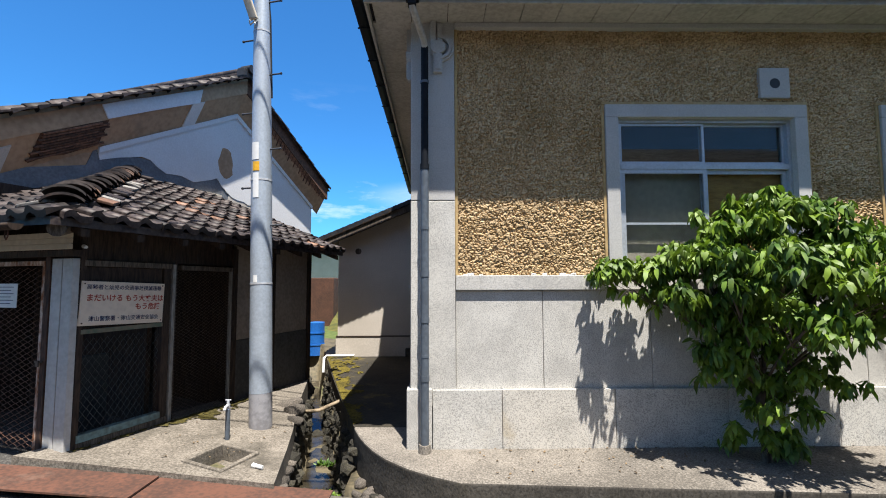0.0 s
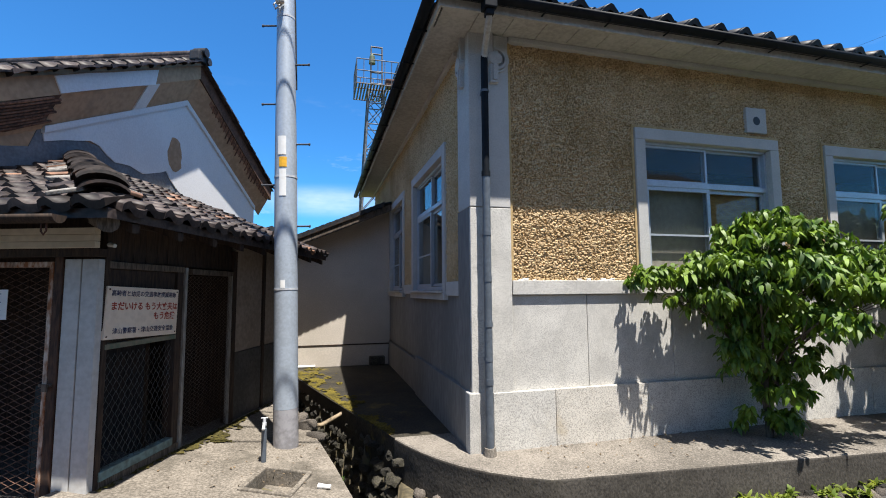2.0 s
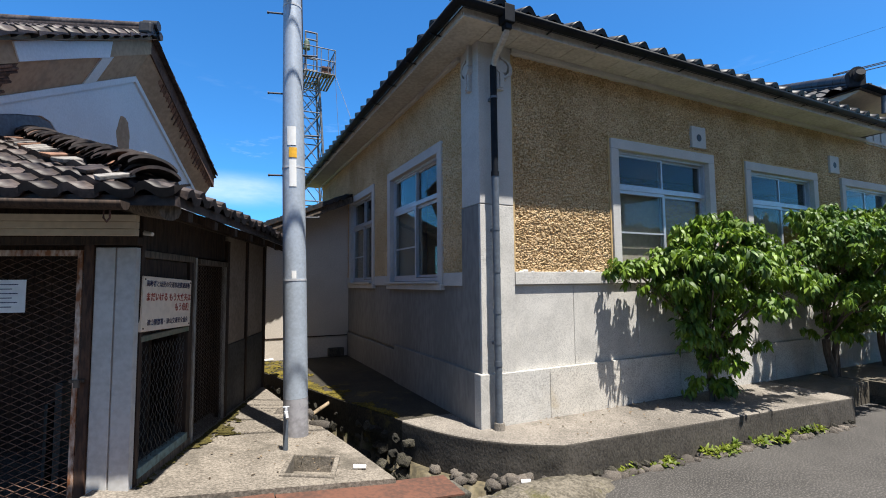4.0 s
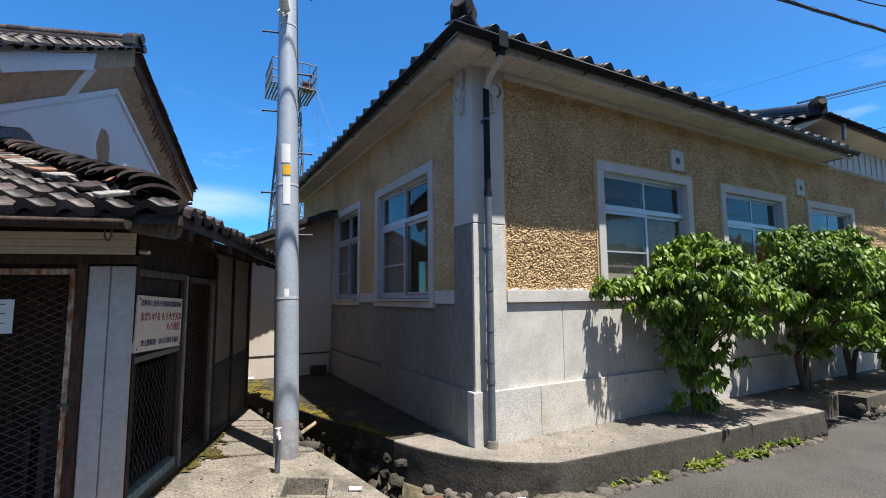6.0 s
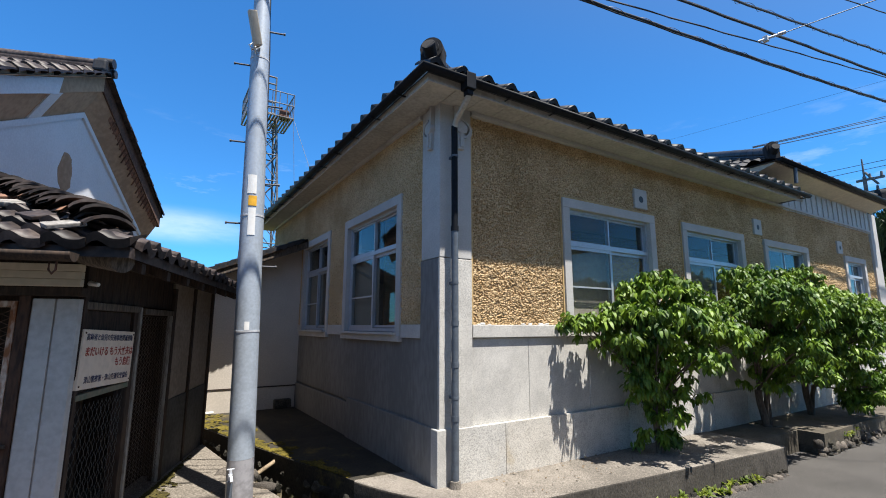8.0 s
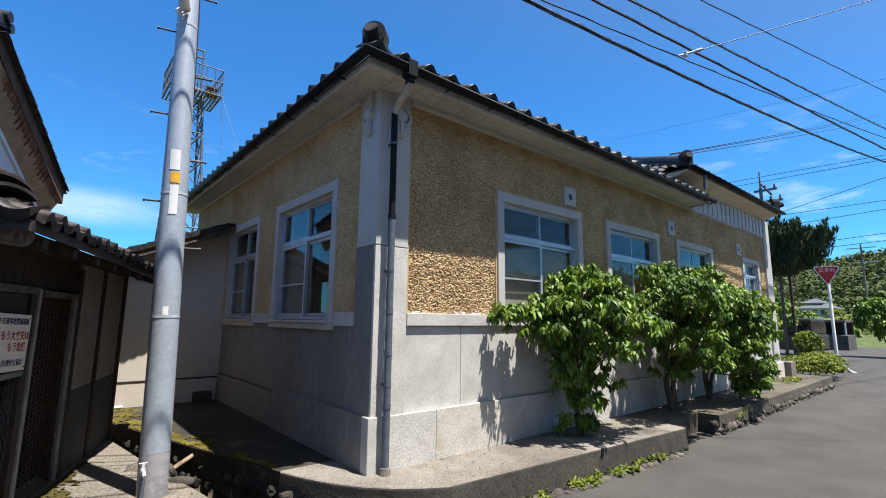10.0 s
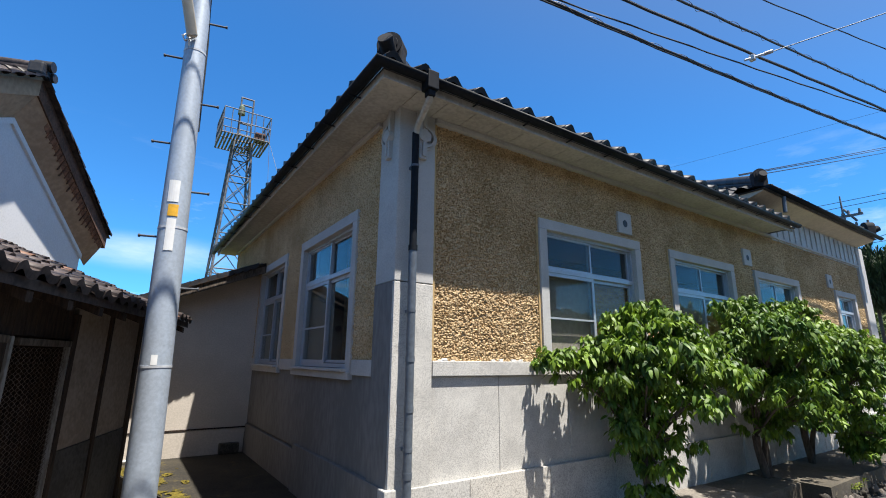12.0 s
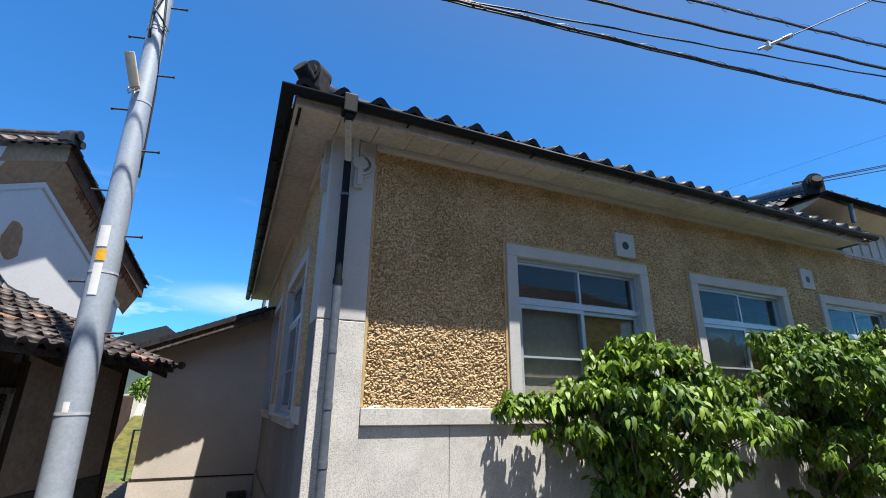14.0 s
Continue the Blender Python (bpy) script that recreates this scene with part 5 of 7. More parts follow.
chain("door_mesh", lambda u, z, o: (-u, -0.012 - o, z), 0.335, 1.4, 0.28, 1.715, 0.094, 0.0215, 0.0025, WIRE_RUST, "rusty expanded mesh")
bm = B()
box(bm, -0.86, -0.60, -0.034, -0.030, 1.385, 1.575)
notice = part("paper_notice", bm, WHITE, shed, "white paper notice")
for i in range(6):
    bm = B()
    box(bm, -0.82, -0.64 - 0.03 * (i % 2), -0.0362, -0.035, 1.545 - i * 0.026, 1.550 - i * 0.026)
    part("text_bar", bm, INK_NAVY, notice)


# roof of the shed: two slopes meeting at a hip
SZ, SK = 2.02, 0.40
SP = math.atan(SK)
cs = math.cos(SP)
sroof = part("roof", prism(B(), [(0.37, -0.43), (0.37, 3.3), (-2.03, 3.3), (-2.03, 1.97)], lambda x, y: SZ - 0.07 + (0.39 - x) * SK, lambda x, y: SZ - 0.015 + (0.39 - x) * SK), TILE_OLD, shed, "uneven weathered tile roof")
froof = part("front_roof_deck", prism(B(), [(0.37, -0.43), (-2.03, 1.97), (-4.5, 1.97), (-4.5, -0.43)], lambda x, y: SZ - 0.07 + (y + 0.45) * SK, lambda x, y: SZ - 0.015 + (y + 0.45) * SK), TILE_OLD, shed)
sidef = slope_frame((0.40, 0, SZ), (0, 1, 0), (-1, 0, 0), SP)
frontf = slope_frame((0, -0.46, SZ), (1, 0, 0), (0, 1, 0), SP)
TMS = tile_mesh("shed_pantile", 0.185, 0.225, 0.016, 0.019, 8)
TMS.materials.append(TILE_OLD)
lay(sroof, TMS, sidef, 0.185, 0.172, 15, lambda r: (-0.45 + r * 0.172 * cs, 3.42), 0.011, 0.13)
lay(froof, TMS, frontf, 0.185, 0.172, 14, lambda r: (-2.9, 0.40 - r * 0.172 * cs), 0.012, 0.13)
r8 = random.Random(8)
for o in (*sroof.children, *froof.children):
    if o.data is TMS and r8.random() < 0.045:
        o.material_slots[0].link = 'OBJECT'
        o.material_slots[0].material = TILE_RED
# hip: a tumbled row of curved cover tiles on flat ones
r9 = random.Random(9)
MORTAR = mat("crumbling_lime_mortar", (0.28, 0.265, 0.245), (0.12, 0.11, 0.10), 0.95, grain=30, stain=6, bump=0.8, dist=0.01)
n = 19
for k in range(n):
    f = k / (n - 1)
    c = Vector((0.11 - 2.07 * f, -0.17 + 2.07 * f, SZ + 0.14 + 2.07 * f * SK))
    for lvl in range(2):
        bm = B()
        L, R = 0.29, 0.125
        for sgn in (0,):
            rows = []
            for yy in (-0.075, 0.075):
                row = []
                for th in (0.018, 0):
                    row.append([bm.verts.new((L * 0.5 * math.sin(a), yy, R * (math.cos(a) - 0.55) * 0.85 + th)) for a in [radians(-62 + 124 * i / 8) for i in range(9)]])
                rows.append(row)
            for i in range(8):
                bm.faces.new((rows[0][0][i], rows[0][0][i + 1], rows[1][0][i + 1], rows[1][0][i]))
                bm.faces.new((rows[0][1][i + 1], rows[0][1][i], rows[1][1][i], rows[1][1][i + 1]))
                bm.faces.new((rows[0][1][i], rows[0][1][i + 1], rows[0][0][i + 1], rows[0][0][i]))
                bm.faces.new((rows[1][0][i], rows[1][0][i + 1], rows[1][1][i + 1], rows[1][1][i]))
        m = Matrix.Translation(c + Vector((0, 0, 0.045 * (1 - lvl) + r9.uniform(-0.008, 0.008)))) @ pose(0, 0, 0, 0, 0, 45 + r9.uniform(-7, 7)) @ pose(0, 0, 0, -20 + r9.uniform(-7, 7) + 16, 0, 0) @ pose(0, -0.05 * lvl, 0, 0, r9.uniform(-4, 4), 0)
        bm.transform(m)
        mt = TILE_RED if (lvl == 1 and r9.random() < 0.4) else TILE_OLD
        part("hip_tile", bm, mt, sroof)
    for sgn in (-1, 1):
        if r9.random() < 0.75:
            bm = B()
            box(bm, -0.085, 0.085, -0.085, 0.085, -0.012, 0.012, 0.006)
            bm.transform(Matrix.Translation(c + Vector((sgn * 0.12, sgn * 0.12, -0.015))) @ pose(0, 0, 0, 0, 0, 45 + r9.uniform(-12, 12)) @ pose(0, 0, 0, 14, sgn * 14 + r9.uniform(-5, 5), 0))
            part("hip_course_tile", bm, [TILE_RED, TILE_OLD, MORTAR][r9.choice([0, 1, 1, 1, 2, 2])], sroof)
sp("flashing", CREAM, (KX + 0.02, KX + 0.06, 2.0, 3.5, 2.97, 3.01))
# rafters and eaves timbers
for k in range(9):
    y = -0.2 + k * 0.42
    bm = B()
    box(bm, -0.05, 0.36, y - 0.03, y + 0.03, 0, 0.055)
    for v in bm.verts:
        v.co.z += SZ - 0.135 + (0.39 - v.co.x) * SK
    part("rafter", bm, DARKWOOD, shed)
sp("wall_plate", DARKWOOD, (-0.10, 0.0, -0.04, 3.1, 2.0, 2.09))
bm = B()
rod(bm, (0.32, -0.36, SZ - 0.08), (-0.1, 0.05, SZ + 0.02), 0.055, 0.06, 10)
part("hip_rafter", bm, GREYWOOD, shed)
bm = gutter([(0.16, -0.50, 1.965), (-2.6, -0.50, 1.985)], 0.045)
part("shed_gutter", bm, DARKWOOD, shed, "dark sagging gutter")
bm = B()
tube(bm, [(0.06, -0.5, 1.93), (0.06, -0.5, 1.88), (0.075, -0.5, 1.86), (0.09, -0.5, 1.88), (0.09, -0.5, 1.92)], 0.005, 6)
part("gutter_hook", bm, RUST, shed)
bm = B()
rod(bm, (0.0, 0.04, 1.86), (0.055, 0.02, 1.85), 0.015, 0.012, 10)
part("insulator", bm, WHITE, shed)


# ---- lettering ----
def words(name, text, size, m, mt, parent, bold=0.0004):
    cu = bpy.data.curves.new(name, 'FONT')
    cu.body, cu.size, cu.extrude = text, size, 0.0004
    cu.align_x, cu.align_y = 'LEFT', 'CENTER'
    cu.resolution_u = 2
    cu.offset = bold
    ob = bpy.data.objects.new(name, cu)
    scene.collection.objects.link(ob)
    bpy.context.view_layer.update()
    me = bpy.data.meshes.new_from_object(ob.evaluated_get(bpy.context.evaluated_depsgraph_get()))
    bpy.data.objects.remove(ob)
    bpy.data.curves.remove(cu)
    me.materials.clear()
    me.materials.append(mt)
    o = new(name, me)
    o.parent = parent
    o.matrix_basis = m
    return o


SM = LANE @ pose(0.0, 0.03, 1.25, 0, 0, 0) @ pose(0, 0, 0, -2.0, 0, 0) @ Matrix(((0, 0, 1, 0), (1, 0, 0, 0), (0, 1, 0, 0), (0, 0, 0, 1)))
sign = thing("road_safety_sign", "cream painted safety signboard with navy and red writing on the shed", "sign", SM)
bm = B()
box(bm, 0, 0.72, 0, 0.345, -0.018, 0.004, 0.003)
part("board", bm, SIGNBOARD, sign)
for px, py in ((0.02, 0.02), (0.70, 0.02), (0.02, 0.325), (0.70, 0.325)):
    bm = B()
    rod(bm, (px, py, 0.004), (px, py, 0.008), 0.006, 0.005, 8)
    part("nail", bm, RUST, sign)
words("lettering", "高齢者と幼児の交通事故撲滅運動", 0.0435, pose(0.035, 0.298, 0.0055), INK_NAVY, sign)
words("lettering", "まだいける もう大丈夫は", 0.060, pose(0.035, 0.212, 0.0055), INK_RED, sign, 0.0013)
words("lettering", "もう危険", 0.060, pose(0.445, 0.142, 0.0055), INK_RED, sign, 0.0013)
words("lettering", "津山警察署・津山交通安全協会", 0.0435, pose(0.065, 0.050, 0.0055), INK_NAVY, sign)

# ---- utility pole by the ditch ----
PB = Vector((-1.652, 4.49, 0.21))
LEANX = -0.0215
pole = thing("utility_pole", "grey galvanised steel utility pole with step pegs by the ditch", "utility pole", pose(*PB))


def pc(z, dx=0.0, dy=0.0):
    return Vector((LEANX * z + dx, dy, z))


def pr(z):
    return float(np.interp(z, (0.34, 2.4, 4.0, 5.5, 9.5), (0.104, 0.097, 0.078, 0.072, 0.062)))


bm = B()
for za, zb_ in ((0.34, 2.4), (2.4, 4.0), (4.0, 5.5), (5.5, 9.5)):
    rod(bm, pc(za), pc(zb_), pr(za), pr(zb_), 28, False)
bmesh.ops.remove_doubles(bm, verts=bm.verts[:], dist=0.002)
part("shaft", bm, POLE, pole)
bm = B()
rod(bm, pc(-0.3), pc(0.338), 0.106, 0.1045, 28)
part("foot", bm, POLE_DARK, pole, "stained lower end of the pole")
for z in (1.36, 2.36, 3.86, 4.62, 4.66):
    bm = B()
    rod(bm, pc(z - 0.008), pc(z + 0.008), pr(z) + 0.003, pr(z) + 0.003, 28)
    part("band", bm, STEEL, pole)
TOWERPEG = mat("dark_steel_peg", (0.06, 0.065, 0.075), (0.03, 0.032, 0.038), 0.5, bump=0)
for i in range(12):
    z = 1.92 + i * 0.375
    s = 1 if i % 2 == 0 else -1
    bm = B()
    rod(bm, pc(z, 0.05 * s, -0.01 * s), pc(z, 0.205 * s, -0.05 * s), 0.0085, 0.0085, 8)
    rod(bm, pc(z, 0.20 * s, -0.05 * s), pc(z, 0.212 * s, -0.053 * s), 0.013, 0.013, 8)
    part("step_peg", bm, TOWERPEG, pole)


def tag(z0, z1, a0, a1, mt, name="label_plate"):
    bm = B()
    r = pr(z0) + 0.003
    vs = [[bm.verts.new(pc(z, r * math.sin(radians(a)), -r * math.cos(radians(a)))) for a in np.linspace(a0, a1, 6)] for z in (z0, z1)]
    for i in range(5):
        bm.faces.new((vs[0][i], vs[0][i + 1], vs[1][i + 1], vs[1][i]))
    return part(name, bm, mt, pole)


tag(2.55, 2.72, -40, 5, WHITE)
tag(2.44, 2.53, -32, 8, YELLOW)
tag(2.18, 2.42, -30, 5, WHITE)
tag(1.37, 1.44, -22, 0, WHITE)
bm = B()
box(bm, -0.037, 0.037, -0.03, 0.03, 0, 0.30, 0.008)
bm.transform(Matrix.Translation((-0.125, -0.11, 3.94)) @ pose(0, 0, 0, 14, -16, 0))
part("lamp", bm, CREAM, pole, "long narrow lamp housing")
bm = B()
tube(bm, [(-0.11, -0.09, 3.95), (-0.17, -0.08, 3.90), (-0.19, -0.06, 3.95), (-0.15, -0.06, 4.0), (-0.13, -0.06, 3.88), (-0.10, -0.04, 3.86)], 0.009, 6)
part("lamp_cable", bm, WHITE, pole)
bm = B()
# first run is added where a cable's shadow winds down the pole
tube(bm, [pc(3.2, 0.09, 0.02), pc(4.0, 0.082, 0.0), pc(4.6, 0.06, -0.055), pc(5.2, 0.015, -0.08), pc(6.5, 0.0, -0.078)], 0.010, 6)
tube(bm, [pc(4.5, -0.03, -0.078), pc(5.2, -0.055, -0.06), pc(6.5, -0.06, -0.05)], 0.012, 6)
part("cable", bm, BLACK, pole)
bm = B()
tube(bm, [pc(4.62, 0.10, -0.06), pc(4.7, 0.04, -0.10), pc(4.8, -0.03, -0.09), pc(5.1, 0.045, -0.08)], 0.009, 6)
part("cable", bm, BLACK, pole)

# ---- lean-to annex at the end of the alley ----
annex = thing("annex", "cream rendered lean-to annex with a dark tile roof", "annex")
AY = 8.42


def az(x):
    return 3.06 + (x + 0.2) * 0.42


bm = B()
prism(bm, [(-1.77, AY), (-0.186, AY), (-0.186, 10.9), (-1.77, 10.9)], 0.55, lambda x, y: az(x) - 0.06)
part("wall", bm, PLASTER_CREAM, annex, "grubby cream rendered wall")
bm = B()
box(bm, -1.80, -0.21, AY - 0.012, 10.95, 0.1, 0.615, 0.006)
part("base", bm, PLASTER_CREAM, annex, "stained pale footing")
bm = B()
box(bm, -1.795, -0.186, AY - 0.02, AY + 0.1, 0.618, 0.635)
part("drip_strip", bm, DARKWOOD, annex)
bm = B()
prism(bm, [(-2.0, 7.93), (-0.63, 7.93), (-0.63, 8.08), (-0.19, 8.08), (-0.19, 11.1), (-2.0, 11.1)], lambda x, y: az(x) - 0.02, lambda x, y: az(x) + 0.02)
ar = part("roof", bm, DARKWOOD, annex)
bm = B()
prism(bm, [(-1.99, 7.95), (-0.23, 7.95), (-0.23, 7.99), (-1.99, 7.99)], lambda x, y: az(x) - 0.13, lambda x, y: az(x) - 0.022)
part("verge_board", bm, GREYWOOD, annex)
af = slope_frame((-2.02, 0, az(-2.02) + 0.02), (0, -1, 0), (1, 0, 0), math.atan(0.42))
TMA = tile_mesh("annex_pantile", 0.26, 0.28, 0.018, 0.03, 8)
TMA.materials.append(TILE)
lay(ar, TMA, af, 0.26, 0.24, 8, lambda r: (-11.1, -7.87), 0.004)
for k in range(15):
    bm = B()
    pts = [(0.0, 0.02), (0.125, 0.028), (0.125, -0.018), (0.10, -0.045), (0.06, -0.055), (0.025, -0.045), (0.0, -0.02)]
    for yy in (7.875, 7.895):
        for q, z in pts:
            x = -2.02 + (k * 0.12 + q) * 0.922
            bm.verts.new((x, yy, az(x) + 0.03 + z))
    bm.verts.ensure_lookup_table()
    v = bm.verts[:]
    bm.faces.new(v[:7])
    bm.faces.new(v[7:][::-1])
    for i in range(7):
        bm.faces.new((v[i], v[7 + i], v[7 + (i + 1) % 7], v[(i + 1) % 7]))
    bmesh.ops.recalc_face_normals(bm, faces=bm.faces[:])
    part("verge_tile", bm, TILE, ar)
bm = B()
rod(bm, (-1.41, AY - 0.03, 2.15), (-1.41, AY + 0.05, 2.15), 0.055, 0.05, 16)
part("vent_pipe", bm, GREYWOOD, annex)
bm = B()
box(bm, -0.55, -0.28, AY - 0.12, AY, 0.27, 0.42, 0.02)
part("floor_vent", bm, CONCRETE_DARK, annex)

# ---- fire watch tower ----
TOWERSTEEL = mat("dull_rusting_steel", (0.15, 0.155, 0.165), (0.06, 0.06, 0.064), 0.6, grain=12, stain=3, bump=0, c3=(0.14, 0.06, 0.035), spot=0.25)
tower = thing("watch_tower", "steel lattice watch tower with a railed platform and bell", "tower", pose(0.37, 15.85, 0))


def leg(sx, sy, z):
    k = 0.70 - (0.70 - 0.25) * min(z, 8.42) / 8.42
    return Vector((sx * k, sy * k, z))


for sx in (-1, 1):
    for sy in (-1, 1):
        bm = B()
        rod(bm, leg(sx, sy, 0), leg(sx, sy, 8.42), 0.045, 0.035, 6)
        part("leg", bm, TOWERSTEEL, tower)
zs = [0.2, 1.6, 3.0, 4.2, 5.3, 6.3, 7.2, 7.95, 8.42]
ring = [(-1, -1), (1, -1), (1, 1), (-1, 1)]
for z0, z1 in zip(zs[:-1], zs[1:]):
    for k in range(4):
        a, b = ring[k], ring[(k + 1) % 4]
        bm = B()
        rod(bm, leg(*a, z1), leg(*b, z1), 0.022, 0.022, 5)
        rod(bm, leg(*a, z0), leg(*b, z1), 0.016, 0.016, 5)
        rod(bm, leg(*b, z0), leg(*a, z1), 0.016, 0.016, 5)
        part("bracing", bm, TOWERSTEEL, tower)
ph, pz = 0.70, 8.42
for i in range(15):
    x = -ph + i * 2 * ph / 14
    bm = B()
    box(bm, x - 0.025, x + 0.025, -ph, ph, pz, pz + 0.03)
    part("deck_bar", bm, TOWERSTEEL, tower)
bm = B()
for z in (pz, pz + 0.45, pz + 0.85):
    for k in range(4):
        a, b = ring[k], ring[(k + 1) % 4]
        rod(bm, (a[0] * ph, a[1] * ph, z), (b[0] * ph, b[1] * ph, z), 0.018, 0.018, 5)
part("rail", bm, TOWERSTEEL, tower)
for k in range(4):
    a, b = ring[k], ring[(k + 1) % 4]
    for j in range(6):
        f = j / 6
        x, y = (a[0] + (b[0] - a[0]) * f) * ph, (a[1] + (b[1] - a[1]) * f) * ph
        bm = B()
        rod(bm, (x, y, pz), (x, y, pz + 0.85), 0.014, 0.014, 5)
        part("baluster", bm, TOWERSTEEL, tower)
bm = B()
for sx in (-1, 1):
    rod(bm, (0.03 + sx * 0.2, 0, pz), (0.03 + sx * 0.19, 0, pz + 1.68), 0.03, 0.03, 6)
for zz in (0.35, 0.75, 1.42, 1.68):
    rod(bm, (-0.18, 0, pz + zz), (0.24, 0, pz + zz), 0.028, 0.028, 6)
part("bell_frame", bm, TOWERSTEEL, tower)
bm = B()
rod(bm, (-0.13, -0.08, pz + 1.02), (-0.13, -0.08, pz + 1.28), 0.115, 0.095, 14)
rod(bm, (-0.13, -0.08, pz + 1.28), (-0.13, -0.08, pz + 1.36), 0.095, 0.03, 14)
rod(bm, (-0.13, -0.08, pz + 1.34), (-0.13, -0.03, pz + 1.42), 0.015, 0.015, 6)
part("bell", bm, mat("green_bronze", (0.10, 0.14, 0.08), (0.05, 0.07, 0.045), 0.6), tower, "green bronze bell")
bm = B()
box(bm, 0.3, 0.6, -0.5, -0.25, pz + 0.05, pz + 0.35, 0.02)
part("loudspeaker_box", bm, RUST, tower)
bm = B()
rod(bm, (0.7, -0.7, pz), (1.2, -3.2, 4.5), 0.008, 0.008, 4)
rod(bm, (0.7, -0.7, pz), (0.9, -1.0, 4.0), 0.008, 0.008, 4)
part("guy_wire", bm, TOWERSTEEL, tower)

# ---- planting ----
def leaf_arrays(pos, az, pitch, L, Wd, droop, roll):
    """Curved, folded leaves as one mesh: arrays of one entry a leaf."""
    n = len(pos)
    t = np.array([0.0, 0.3, 0.3, 0.68, 0.68, 1.0])
    s = np.array([0.0, -0.46, 0.46, -0.42, 0.42, 0.0])
    fold = np.array([0.0, 0.16, 0.16, 0.14, 0.14, 0.0])
    x = t[None] * L[:, None]
    y = s[None] * Wd[:, None]
    z = fold[None] * Wd[:, None] - droop[:, None] * (t[None] ** 2) * L[:, None]
    cr, sr = np.cos(roll)[:, None], np.sin(roll)[:, None]
    y, z = y * cr - z * sr, y * sr + z * cr
    cp, sp_ = np.cos(pitch)[:, None], np.sin(pitch)[:, None]
    x, z = x * cp - z * sp_, x * sp_ + z * cp
    ca, sa = np.cos(az)[:, None], np.sin(az)[:, None]
    x, y = x * ca - y * sa, x * sa + y * ca
    v = np.stack([x, y, z], -1) + pos[:, None, :]
    base = (np.arange(n) * 6)[:, None]
    tris = (np.array([[0, 2, 1], [3, 4, 5]])[None] + base[:, :, None]).reshape(-1, 3)
    quads = (np.array([[1, 2, 4, 3]])[None] + base[:, :, None]).reshape(-1, 4)
    me = bpy.data.meshes.new("crown")
    me.from_pydata(v.reshape(-1, 3).tolist(), [], tris.tolist() + quads.tolist())
    me.polygons.foreach_set("use_smooth", np.ones(len(me.polygons), dtype=bool))
    me.update()
    return me


def shrub(name, label, base, blobs, seed, leafmt, L=0.082, per=16, trunk=0.03, group="", category="tree", bark=BARK, stems=1, spray=1):
    """A tapered trunk or several stems, limbs to each clump of the crown, and whorls of drooping leaves; spray gathers the whorls on twigs."""
    g = np.random.default_rng(seed)
    r = random.Random(seed)
    t = thing(name, label, category, pose(*base), group)
    h = 0.45 * min(1.0, max(bl[2] for bl in blobs) - base[2])
    forks = []
    for k in range(stems):
        bm = B()
        b0 = Vector((0.05 * (k - (stems - 1) / 2), 0.02 * (k % 2), -0.03))
        fork = Vector((r.uniform(-0.05, 0.05) + 0.16 * (k - (stems - 1) / 2), r.uniform(-0.04, 0.04), h * r.uniform(0.9, 1.15)))
        tube(bm, [b0, b0.lerp(fork, 0.35) + Vector((0.015, 0.01, 0)), b0.lerp(fork, 0.7) + Vector((-0.012, 0.008, 0)), fork], trunk * (1 if k == 0 else 0.7), 8)
        part("trunk", bm, bark, t)
        forks.append(fork)
    tips = []
    for cx, cy, cz, rx, ry, rz, cnt in blobs:
        c = Vector((cx - base[0], cy - base[1], cz - base[2]))
        fork = min(forks, key=lambda f: (f - c).length)
        bm = B()
        knee = fork.lerp(c, 0.5) + Vector((0, 0, 0.06 if spray > 1 else 0))
        tube(bm, [fork, knee, c], trunk * 0.3, 6)
        for k in range(4 if spray > 1 else 3):
            e = c + Vector((r.uniform(-1, 1) * rx, r.uniform(-1, 1) * ry, r.uniform(-0.6, 0.9) * rz)) * 0.8
            rod(bm, fork.lerp(c, 0.7), e, trunk * 0.13, trunk * 0.07, 5)
        part("limb", bm, bark, t)
        m = max(1, cnt // spray)
        d = g.normal(size=(m, 3))
        d /= np.linalg.norm(d, axis=1)[:, None]
        d[:, 2] = np.where(d[:, 2] < -0.35, -d[:, 2], d[:, 2])
        rad = g.uniform(0.45 if spray > 1 else 0.55, 1.08, m) ** 0.6
        tp = np.array(c)[None] + d * rad[:, None] * np.array([rx, ry, rz])[None]
        if spray > 1:
            tp = np.repeat(tp, spray, 0) + g.normal(size=(m * spray, 3)) * np.array([0.055, 0.05, 0.035])
        tips.append(tp)
    tips = np.concatenate(tips)
    n = len(tips) * per
    pos = np.repeat(tips, per, 0) + g.normal(size=(n, 3)) * (0.016 if spray > 1 else 0.012)
    az = np.tile(np.arange(per) * 2 * np.pi / per, len(tips)) + np.repeat(g.uniform(0, 6.28, len(tips)), per) + g.normal(0, 0.3, n)
    pitch = np.radians(g.uniform(-78, -8, n) if spray > 1 else g.uniform(-88, 8, n))
    me = leaf_arrays(pos, az, pitch, L * g.uniform(0.6, 1.25, n), L * (0.36 if spray > 1 else 0.42) * g.uniform(0.8, 1.2, n), g.uniform(0.15, 0.6, n), np.radians(g.normal(0, 22, n)))
    me.materials.append(leafmt)
    o = new("crown", me)
    o.parent = t
    return t


